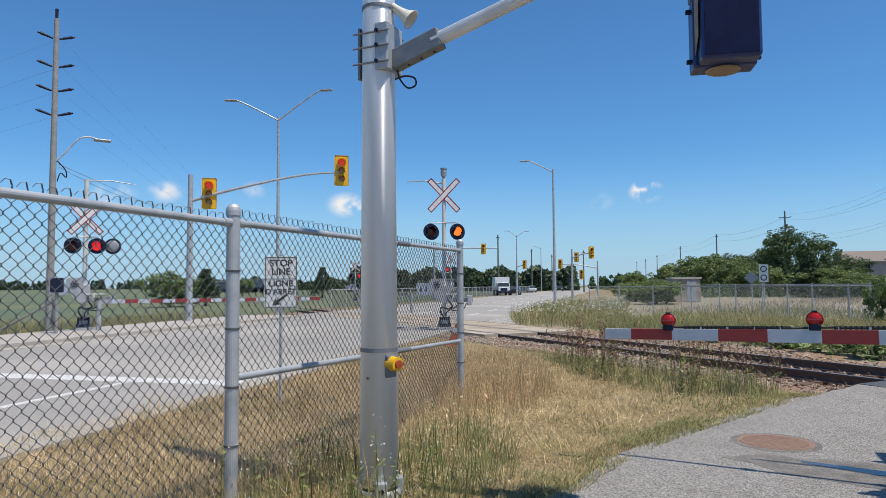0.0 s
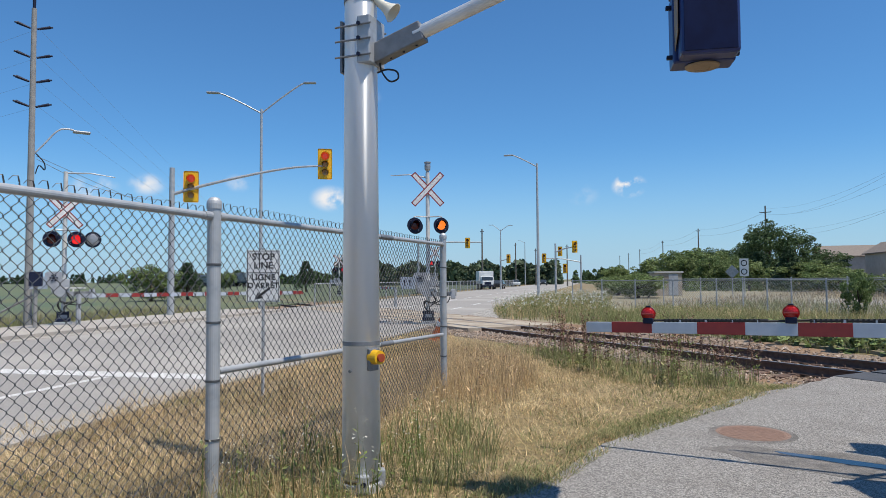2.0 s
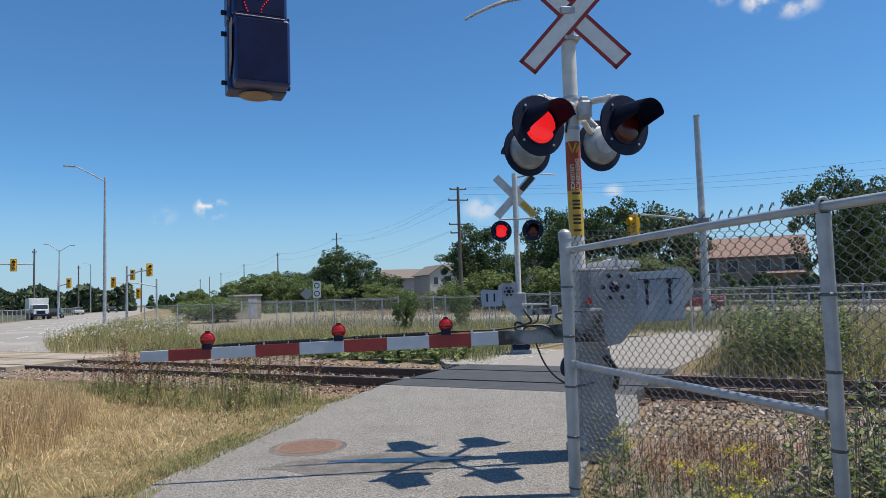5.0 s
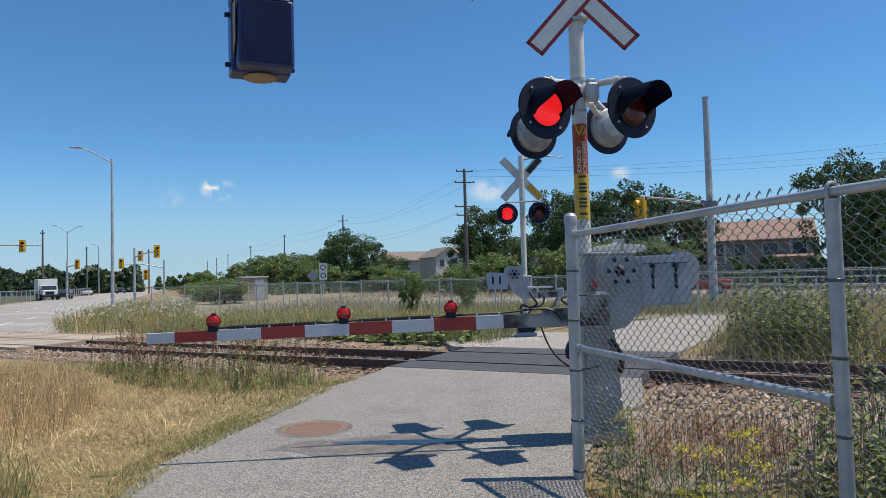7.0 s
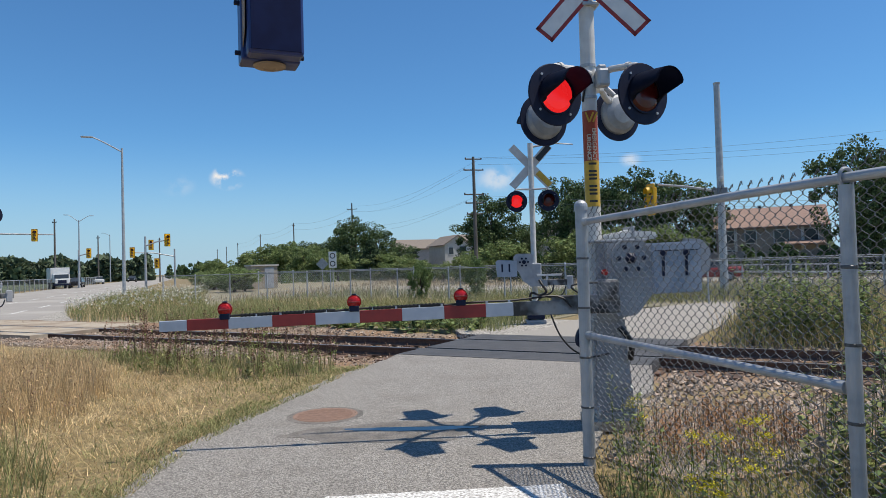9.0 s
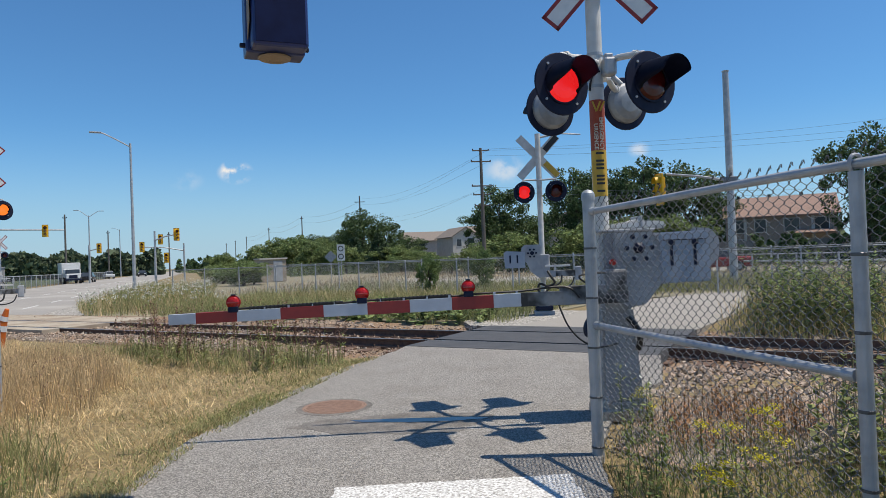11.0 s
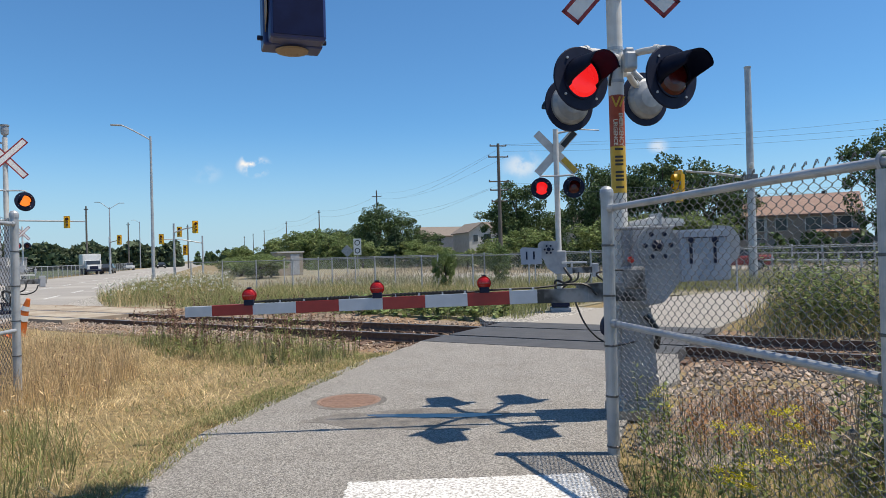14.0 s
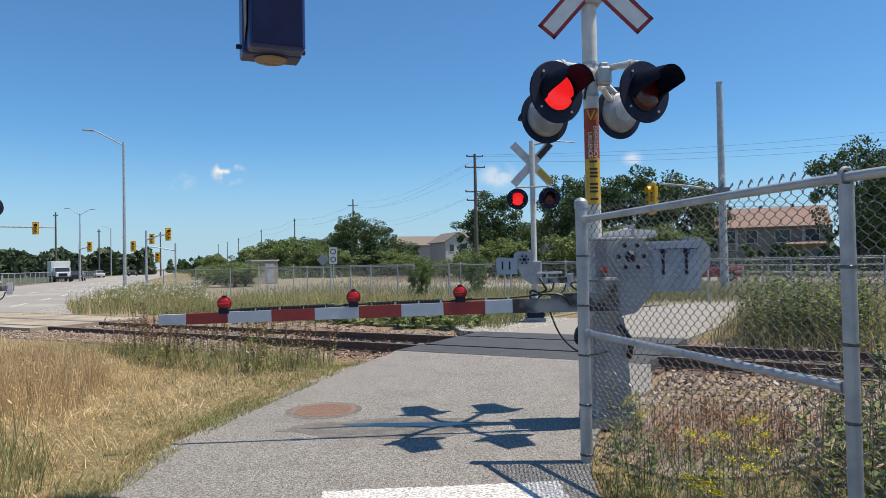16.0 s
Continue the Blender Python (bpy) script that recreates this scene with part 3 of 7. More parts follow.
# ---- chain-link fences ----
def mesh_wires(p0, p1, z0, z1, h=0.040, r=0.0027, barbs=True, twist=0.16):
    """Interlocked zigzag wires between two posts."""
    p0, p1 = np.array(p0, float), np.array(p1, float)
    length = np.hypot(*(p1 - p0))
    along = np.array([*(p1 - p0) / length, 0.0])
    side = np.array([-along[1], along[0], 0.0])
    rows = int((z1 - z0) / h)
    verts, faces = [], []

    def seg(a, b):
        base = len(verts)
        d = (b - a) / np.linalg.norm(b - a)
        w = np.cross(d, side)
        for q in (a, b):
            verts.extend((q + side * r).tolist() for _ in (0,))
            verts.extend((q + w * r).tolist() for _ in (0,))
            verts.extend((q - side * r - w * r * 0.3).tolist() for _ in (0,))
        for k in range(3):
            j = (k + 1) % 3
            faces.append((base + k, base + j, base + 3 + j, base + 3 + k))

    for i in range(int(length / h)):
        lean = 0.004 * math.sin(i * 1.7)
        pts = []
        for k in range(rows + 1):
            x = i * h + (h if (k + i) % 2 else 0)
            at_k = np.array([p0[0], p0[1], z0 + k * h + lean]) + along * x + side * (0.0022 if (k + i) % 2 else -0.0022)
            if twist:
                pts.append(at_k - np.array([0, 0, twist * h]))
            pts.append(at_k + np.array([0, 0, twist * h]))
        for a, b in zip(pts, pts[1:]):
            seg(a, b)
        if barbs and i % 2 == 0:
            top = pts[-1]
            up = np.array([0, 0, 1.0])
            k1, k2 = top + along * h * 0.30 + up * (0.026 + 0.005 * math.sin(i * 2.3)) + side * 0.005, top + along * h * 0.85 + up * 0.026 - side * 0.006
            seg(top, k1), seg(k1, k2), seg(k2, k2 + along * 0.012 - up * 0.020 - side * 0.01)
            seg(top + along * 0.005, k1 + along * 0.006 + side * 0.004)
    return verts, faces


def post(fence, x, y, z0, z1, r, cap=True):
    bm = rod(B(), (x, y, z0), (x, y, z1), r, seg=20)
    p = part("post", bm, M_GALV, fence, smooth=False)
    if cap:
        c = lathe(B(), [(r * 1.12, -0.035), (r * 1.14, 0.0), (r * 1.05, 0.02), (r * 0.7, 0.04), (0, 0.05)], Matrix.Translation((x, y, z1)), 20)
        part("cap", c, M_GALV, p)
    for k in range(5):
        z = z0 + (z1 - z0) * (0.14 + 0.17 * k)
        t = lathe(B(), [(r * 1.06, -0.008), (r * 1.12, -0.006), (r * 1.12, 0.006), (r * 1.06, 0.008)], Matrix.Translation((x, y, z)), 16)
        part("tie_band", t, M_WIRE, p)
    return p


def left_fence():
    f = thing("chain_link_fence", (0, 0, 0), "galvanised chain-link fence with grey posts beside the road", "fence", "chain-link fences at the footpath")
    le, lp, far = (-5.38, 7.48), (-3.98, 2.79), (-3.07, -0.26)
    post(f, *le, -0.25, 2.10, 0.045)
    post(f, *lp, -0.25, 2.03, 0.045)
    post(f, *far, -0.25, 2.02, 0.038)
    for a, b, za, zb in ((le, lp, 1.99, 1.95), (lp, far, 1.945, 1.94)):
        d = (Vector(b) - Vector(a)).normalized()
        part("top_rail", rod(B(), (a[0] + d.x * 0.05, a[1] + d.y * 0.05, za), (b[0] - d.x * 0.05, b[1] - d.y * 0.05, zb), 0.024, seg=14), M_GALV, f)
        for q, z, sgn in ((a, za, 1), (b, zb, -1)):
            part("rail_end", rod(B(), (q[0] + d.x * 0.04 * sgn, q[1] + d.y * 0.04 * sgn, z), (q[0] + d.x * 0.11 * sgn, q[1] + d.y * 0.11 * sgn, z), 0.03, seg=14), M_GALV, f)
    d = (Vector(lp) - Vector(le)).normalized()
    part("middle_rail", rod(B(), (le[0] + d.x * 0.05, le[1] + d.y * 0.05, 0.77), (lp[0] - d.x * 0.05, lp[1] - d.y * 0.05, 0.90), 0.024, seg=14), M_GALV, f)
    for k, (z0, z1) in enumerate(((1.99, 1.95), (0.77, 0.90))):
        a = Vector(le).lerp(Vector(lp), 0.37), Vector(le).lerp(Vector(lp), 0.44)
        za, zb = z0 + (z1 - z0) * 0.37, z0 + (z1 - z0) * 0.44
        part("sleeve", rod(B(), (*a[0], za), (*a[1], zb), 0.029, seg=14), M_BRACKET, f, "darker grey joining sleeve")
    off = Vector((-0.05, -0.015))
    v, fc = mesh_wires(Vector(le) + off, Vector(lp) + off, 0.02, 2.04)
    raw("wire_mesh", v, fc, M_WIRE, f)
    v, fc = mesh_wires(Vector(lp) + off, Vector(far) + off, 0.02, 2.01)
    raw("wire_mesh", v, fc, M_WIRE, f)


def right_fence():
    f = thing("chain_link_fence", (0, 0, 0), "galvanised chain-link fence with grey posts in the weeds", "fence", "chain-link fences at the footpath")
    rp, r2 = (0.94, 5.18), (1.80, 3.19)
    d = (Vector(r2) - Vector(rp)).normalized()
    r3 = (r2[0] + d.x * 2.4, r2[1] + d.y * 2.4)
    post(f, *rp, -0.25, 1.94, 0.045)
    post(f, *r2, -0.25, 1.835, 0.033, cap=False)
    post(f, *r3, -0.25, 1.86, 0.038, cap=False)
    part("top_rail", tube(B(), [(rp[0] + d.x * 0.05, rp[1] + d.y * 0.05, 1.82), (*Vector(rp).lerp(Vector(r2), 0.5), 1.845), (*r2, 1.868), (*r3, 1.89)], 0.024, 14), M_GALV, f)
    part("middle_rail", rod(B(), (rp[0] + d.x * 0.05, rp[1] + d.y * 0.05, 0.97), (r2[0] - d.x * 0.05, r2[1] - d.y * 0.05, 0.905), 0.024, seg=14), M_GALV, f)
    for q, z, sg in ((rp, 0.97, 1), (r2, 0.905, -1), (rp, 1.82, 1)):
        part("rail_end", rod(B(), (q[0] + d.x * 0.04 * sg, q[1] + d.y * 0.04 * sg, z), (q[0] + d.x * 0.10 * sg, q[1] + d.y * 0.10 * sg, z), 0.031, seg=14), M_GALV, f)
    loop = [(r2[0] + d.x * 0.0, r2[1], 1.80), (r2[0] - 0.035, r2[1] - 0.01, 1.86), (r2[0] - 0.02, r2[1] - 0.01, 1.905), (r2[0] + 0.02, r2[1] + 0.005, 1.905), (r2[0] + 0.035, r2[1] + 0.01, 1.86), (r2[0] + 0.02, r2[1], 1.80)]
    part("rail_loop", tube(B(), loop, 0.009, 8), M_GALV, f)
    off = Vector((0.040, 0.018))
    v, fc = mesh_wires(Vector(rp) + off + Vector((0.015, -0.03)), Vector(r2) + off, 0.03, 1.925, h=0.034, r=0.0030)
    raw("wire_mesh", v, fc, M_WIRE, f)
    v, fc = mesh_wires(Vector(r2) + off, Vector(r3) + off, 0.03, 1.96, h=0.034, r=0.0030)
    raw("wire_mesh", v, fc, M_WIRE, f)


left_fence()
right_fence()


# ---- railway signals ----
def crossbuck(parent, z, y, length, width, back=False, spin=0.0, shift=0.0):
    for k, a in enumerate((47, -47)):
        turn = Matrix.Rotation(radians(a), 3, "Y")
        yy = y - 0.006 * k
        board = part("crossbuck_board", box(B(), (0, yy, z), (length, 0.004, width), turn, 0.0), M_WHITE if back else M_SIGNWHITE, parent, "white board with a red border")
        board.matrix_basis = pose(shift, 0, 0, 0, 0, spin)
        if back:
            continue
        bw = width * 0.17
        for off, size in (((0, 0, width / 2 - bw / 2), (length, 0.002, bw)), ((0, 0, -width / 2 + bw / 2), (length, 0.002, bw)),
                          ((length / 2 - bw / 2, 0, 0), (bw, 0.002, width)), ((-length / 2 + bw / 2, 0, 0), (bw, 0.002, width))):
            c = turn @ Vector(off)
            part("red_border", box(B(), (c.x, yy - 0.0035, z + c.z), size, turn), M_RED, board)


def flasher(parent, m, lens, back_grey=True):
    """One round flashing lamp: background disc, hood, lens and case. It looks along -y of m."""
    t = m @ pose(0, 0, 0, 90)
    body = part("lamp", lathe(B(), [(0, 0.0), (0.262, 0.0), (0.27, -0.012), (0.262, -0.022), (0.19, -0.022), (0.185, -0.06), (0.1, -0.08), (0, -0.085)], t, 32), M_BLACK, parent, "round black lamp with a hood")
    part("case", lathe(B(), [(0.205, -0.022), (0.20, -0.05), (0.17, -0.085), (0.10, -0.11), (0, -0.12)], t, 28), M_DULLGREY, body, "grey domed back of the lamp")
    part("lens", lathe(B(), [(0.160, 0.010), (0.13, 0.026), (0.07, 0.036), (0, 0.039)], t, 28), lens, body, "red lens")
    for k in range(4):
        a = radians(40 + 90 * k)
        part("screw", rod(B(), m @ Vector((0.215 * math.cos(a), 0.002, 0.215 * math.sin(a))), m @ Vector((0.215 * math.cos(a), -0.010, 0.215 * math.sin(a))), 0.011, seg=8), M_GALV, body)
    part("bezel", lathe(B(), [(0.176, 0.004), (0.176, 0.016), (0.162, 0.016), (0.158, 0.006)], t, 28), M_BLACK, body)
    # hood: a tapering tunnel, cut away underneath
    bm = B()
    rows = []
    for j in range(9):
        depth = j / 8
        row = []
        for k in range(29):
            a = radians(-32 + 244 * k / 28)
            lift = min(max((math.sin(a) + 0.50) / 0.62, 0.0), 1.0)
            reach = 0.02 + 0.31 * lift * lift * (3 - 2 * lift)
            rad = 0.176 * (1 - 0.24 * depth ** 1.4)
            row.append(bm.verts.new(m @ Vector((rad * math.cos(a), -reach * depth - 0.005, rad * math.sin(a) + 0.015 * depth))))
        rows.append(row)
    for one, two in zip(rows, rows[1:]):
        for k in range(28):
            bm.faces.new((one[k], one[k + 1], two[k + 1], two[k]))
    bmesh.ops.solidify(bm, geom=bm.faces[:], thickness=0.004)
    part("hood", bm, M_BLACK, body, smooth=True)
    return body


def words(text, size, m, mat, parent, name="lettering", depth=0.0006, align="CENTER"):
    cu = bpy.data.curves.new(name, "FONT")
    cu.body, cu.size, cu.extrude, cu.align_x, cu.align_y, cu.offset = text, size, depth, align, "CENTER", size * 0.022
    tmp = new("tmp", cu)
    me = bpy.data.meshes.new_from_object(tmp.evaluated_get(bpy.context.evaluated_depsgraph_get()))
    bpy.data.objects.remove(tmp)
    me.materials.clear()
    me.materials.append(mat)
    ob = new(name, me)
    ob.parent = parent
    ob.matrix_basis = m
    return ob


def near_signal():
    h = -84.0
    s = thing("crossing_signal", facing(1.27, 6.41, 0, h), "grey railway crossing signal mast with red flashing lamps and white crossbuck", "crossing signal", "railway crossing signals")
    part("mast", rod(rod(B(), (0, 0, 0.05), (0, 0, 4.75), 0.070, seg=24), (0, 0, 4.75), (0, 0, 4.80), 0.077, seg=24), M_WHITE, s, "off-white painted steel mast", smooth=False)
    base = part("base", box(box(B(), (0.10, 0, 0.03), (0.46, 0.44, 0.10), bevel=0.01), (0.12, 0, 0.10), (0.36, 0.32, 0.08), bevel=0.02), M_CONCRETE, s, "pale concrete and cast base")
    for x in (-0.06, 0.28):
        for y in (-0.16, 0.16):
            part("anchor_bolt", rod(rod(B(), (x, y, 0.07), (x, y, 0.20), 0.014, seg=8), (x, y, 0.14), (x, y, 0.165), 0.03, seg=6), M_GALV, base)
    crossbuck(s, 4.14, -0.10, 1.33, 0.205, spin=-12.0, shift=0.05)
    part("crossbuck_clamp", box(B(), (0.02, -0.03, 4.19), (0.22, 0.16, 0.07), bevel=0.008), M_GALV, s)
    part("lower_clamp", box(B(), (0.02, -0.02, 3.93), (0.16, 0.16, 0.035), bevel=0.006), M_GALV, s)
    # cross arms and lamps, front and back pairs
    for side, y, z0 in ((-1, -0.50, 3.27), (1, 0.55, 3.15)):
        for x in (-0.385, 0.385):
            g = 1 if x > 0 else -1
            e = x - 0.075 if side < 0 else x * 0.96 + 0.04
            pts = [(0.05 * g + 0.05, 0.06 * side, z0), (0.14 * g + 0.02, 0.13 * side, z0 + 0.02), (e * 0.62, y * 0.55, z0 - 0.005), (e * 0.86, y * 0.82, z0 - 0.03), (e * 0.97, y * 0.95, z0 - 0.06), (e, y * 0.98, z0 - 0.18)]
            arm = part("lamp_arm", tube(B(), pts, 0.030, 12), M_WHITE, s)
            part("arm_collar", rod(B(), (e * 0.78, y * 0.73, z0 - 0.018), (e * 0.84, y * 0.79, z0 - 0.027), 0.040, seg=14), M_WHITE, arm)
    jb = part("junction_box", rod(box(box(B(), (0.10, -0.10, 3.22), (0.12, 0.13, 0.17), bevel=0.025), (0.09, -0.11, 3.31), (0.08, 0.09, 0.06), bevel=0.016), (0.13, -0.1, 3.13), (0.20, -0.12, 3.05), 0.026, seg=12), M_GALV, s, "cast junction box")
    part("conduit", tube(B(), [(0.02, -0.07, 3.19), (-0.03, -0.08, 3.18), (-0.06, -0.06, 3.12), (-0.07, -0.03, 3.02)], 0.010, 8), M_RUBBERCABLE, jb)
    for x, lens in ((-0.385, M_LIT), (0.385, M_UNLIT)):
        flasher(s, pose(x - 0.075, -0.565, 2.955, 0, 0, 20), lens)
        flasher(s, pose(x * 0.96 + (0.065 if x > 0 else 0.04), 0.51, 3.01 if x > 0 else 2.97, 0, 0, 196), M_UNLIT)
    part("top_arm", tube(B(), [(-1.0, -0.02, 4.12), (-0.84, -0.02, 4.21), (-0.55, -0.02, 4.32), (0.0, 0.0, 4.42)], [0.012, 0.016, 0.02, 0.024], 8), M_GALV, s, "thin curved galvanised arm")
    for z in (4.06, 4.32, 3.36, 3.06):
        part("mast_band", lathe(B(), [(0.070, -0.014), (0.077, -0.014), (0.077, 0.014), (0.070, 0.014)], Matrix.Translation((0, 0, z)), 20), M_GALV, s)

    # emergency label wrapped on the mast
    def wrap(z0, z1, mat, r=0.0725, a0=-85, a1=55):
        bm = B()
        n = 12
        lo = [bm.verts.new((r * math.sin(radians(a0 + (a1 - a0) * k / n)), -r * math.cos(radians(a0 + (a1 - a0) * k / n)), z0)) for k in range(n + 1)]
        hi = [bm.verts.new((v.co.x, v.co.y, z1)) for v in lo]
        for k in range(n):
            bm.faces.new((lo[k], lo[k + 1], hi[k + 1], hi[k]))
        return part("mast_label", bm, mat, s, "orange and yellow emergency label")
    top = wrap(2.46, 2.93, M_LABELORANGE)
    low = wrap(2.03, 2.46, M_LABELYELLOW)
    for text, x, size in (("EMERGENCY", 0.012, 0.058), ("URGENCE", -0.040, 0.058)):
        words(text, size, Matrix.Translation((x, -0.077, 2.61 if len(text) > 7 else 2.585)) @ Matrix.Rotation(radians(90), 4, "X") @ Matrix.Rotation(radians(-90), 4, "Z") @ Matrix.Scale(0.92, 4), M_CREAM, top)
    for x in (-0.045, -0.008, 0.028):
        part("mark", box(B(), (x, -0.0752, 2.865), (0.016, 0.002, 0.10), Matrix.Rotation(radians(24 if x > -0.02 else -20), 3, "Y")), M_LABELYELLOW, top, "yellow slanted bars")
    for k in range(11):
        if k not in (1, 5, 9):
            part("bar", box(B(), (-0.012, -0.0745, 2.43 - 0.035 * k), (0.075, 0.002, 0.02)), M_SIGNBLACK, low, "black bar")

    # gate mechanism, counterweights and arm
    def plate(outline, y0, y1, soften=0.012):
        bm = B()
        a, b = [bm.verts.new((x, y0, z)) for x, z in outline], [bm.verts.new((x, y1, z)) for x, z in outline]
        bm.faces.new(a), bm.faces.new(b[::-1])
        for k in range(len(a)):
            bm.faces.new((a[k], b[k], b[(k + 1) % len(a)], a[(k + 1) % len(a)]))
        bmesh.ops.recalc_face_normals(bm, faces=bm.faces)
        bmesh.ops.bevel(bm, geom=bm.edges[:], offset=soften, segments=2, affect="EDGES")
        return bm
    mech = part("gate_mechanism", plate([(-0.05, 1.69), (0.40, 1.70), (0.40, 1.25), (0.22, 1.02), (0.16, 0.98), (-0.05, 0.98)], -0.2, 0.16), M_GREYBOX, s, "grey cast gate mechanism case")
    part("case_lip", box(B(), (0.175, -0.02, 1.702), (0.50, 0.40, 0.025), bevel=0.008), M_GREYBOX, mech)
    cover = part("cover", plate([(0.06, 1.715), (0.08, 1.765), (0.30, 1.80), (0.33, 1.815), (0.35, 1.79), (0.53, 1.785), (0.57, 1.765), (0.57, 1.715)], -0.12, 0.14, 0.016), M_WHITE, mech, "white cover")
    part("strap", box(B(), (0.335, 0.01, 1.77), (0.022, 0.30, 0.13), bevel=0.006), M_GALV, cover)
    part("arm_bracket", box(box(B(), (-0.17, -0.25, 1.14), (0.62, 0.05, 0.17), bevel=0.01), (0.03, -0.25, 1.26), (0.20, 0.10, 0.20), bevel=0.03), M_STAINED, s, "stained black and grey steel arm bracket")
    hub_plate = part("hub_plate", plate([(0.02, 1.68), (0.46, 1.67), (0.47, 1.24), (0.30, 1.03), (0.12, 1.0), (0.02, 1.1)], -0.265, -0.22), M_GREYBOX, s, "flat grey steel weight arm")
    rim = lathe(B(), [(0.175, -0.005), (0.185, -0.005), (0.185, 0.012), (0.175, 0.012)], pose(0.25, -0.268, 1.54, 90), 32)
    part("hub_rim", rim, M_GREYBOX, hub_plate)
    for k in range(6):
        a = k * math.tau / 6
        part("bolt", rod(B(), (0.25 + 0.115 * math.cos(a), -0.27, 1.54 + 0.115 * math.sin(a)), (0.25 + 0.115 * math.cos(a), -0.285, 1.54 + 0.115 * math.sin(a)), 0.022, seg=8), M_BLACK, hub_plate)
    part("hub", lathe(B(), [(0.055, 0.0), (0.055, 0.02), (0.035, 0.035), (0.02, 0.05), (0, 0.05)], pose(0.25, -0.265, 1.54, 90), 6), M_BLACK, hub_plate)
    cw = part("counterweight", plate([(0.44, 1.67), (0.88, 1.68), (0.90, 1.62), (0.90, 1.22), (0.44, 1.21)], -0.285, -0.19), M_COUNTER, s, "blue-grey counterweight plates")
    part("rear_plate", plate([(0.80, 1.71), (0.97, 1.70), (1.05, 1.60), (1.04, 1.42), (0.93, 1.33), (0.80, 1.33)], -0.165, -0.10), M_GREYBOX, cw, "lighter grey plate")
    for x in (0.54, 0.755):
        part("slot", box(B(), (x, -0.288, 1.48), (0.026, 0.008, 0.22), bevel=0.0), M_BLACK, cw)
        part("slot_bolt", rod(B(), (x, -0.285, 1.575), (x, -0.31, 1.575), 0.03, seg=6), M_BLACK, cw)
    part("seam", box(B(), (0.665, -0.288, 1.60), (0.40, 0.006, 0.008)), M_BLACK, cw)
    part("pedestal", plate([(-0.07, 1.0), (0.22, 1.0), (0.25, 0.6), (0.29, 0.14), (-0.09, 0.14)], -0.15, 0.15, 0.02), M_GREYBOX, s, "grey pedestal")
    part("black_hood", lathe(B(), [(0.0, -0.02), (0.05, -0.01), (0.075, 0.03), (0.06, 0.08), (0, 0.10)], pose(-0.21, -0.14, 0.83, 70, 20, 0) @ Matrix.Diagonal((0.7, 1.3, 1, 1)), 18), M_BLACK, s, "black rubber hood beside the pedestal")
    for pts in ([(-0.24, -0.28, 1.24), (-0.31, -0.29, 1.31), (-0.09, -0.27, 1.33), (0.11, -0.26, 1.30), (0.14, -0.23, 1.2)],
                [(-0.50, -0.28, 1.06), (-0.43, -0.29, 0.88), (-0.31, -0.27, 0.74), (-0.14, -0.21, 0.66), (0.05, -0.16, 0.68)]):
        part("hose", tube(B(), pts, 0.008, 8), M_RUBBERCABLE, s, "black rubber cable")
    part("hose", tube(B(), [(0.14, -0.20, 0.92), (0.20, -0.22, 0.85), (0.245, -0.22, 0.74), (0.24, -0.18, 0.62)], 0.028, 12), M_RUBBERCABLE, s, "thick black conduit hose")
    part("red_marker", rod(B(), (0.0, -0.27, 1.42), (0.0, -0.30, 1.42), 0.028, seg=12), M_REDLAMP, s)
    # the lowered arm, striped boards of 0.4 m; it tapers a little to the tip
    arm = part("gate_arm", box(B(), (-0.61, -0.26, 1.12), (0.46, 0.035, 0.125), bevel=0.004), M_STAINED, s, "stained root of the lowered gate arm")
    edges = [-0.83, -1.08, -1.45, -1.82, -2.19, -2.57, -2.94, -3.31, -3.66, -3.89]
    for k in range(9):
        a, b = edges[k], edges[k + 1]
        part("arm_stripe", box(B(), ((a + b) / 2, -0.26, 1.118 - 0.0055 * k), (a - b, 0.035, 0.118 - 0.0035 * k), Matrix.Rotation(radians(-0.9), 3, "Y"), 0.003), M_RED if k % 2 else M_ARMWHITE, arm, "red stripe" if k % 2 else "white stripe")
    return s


NEAR = near_signal()


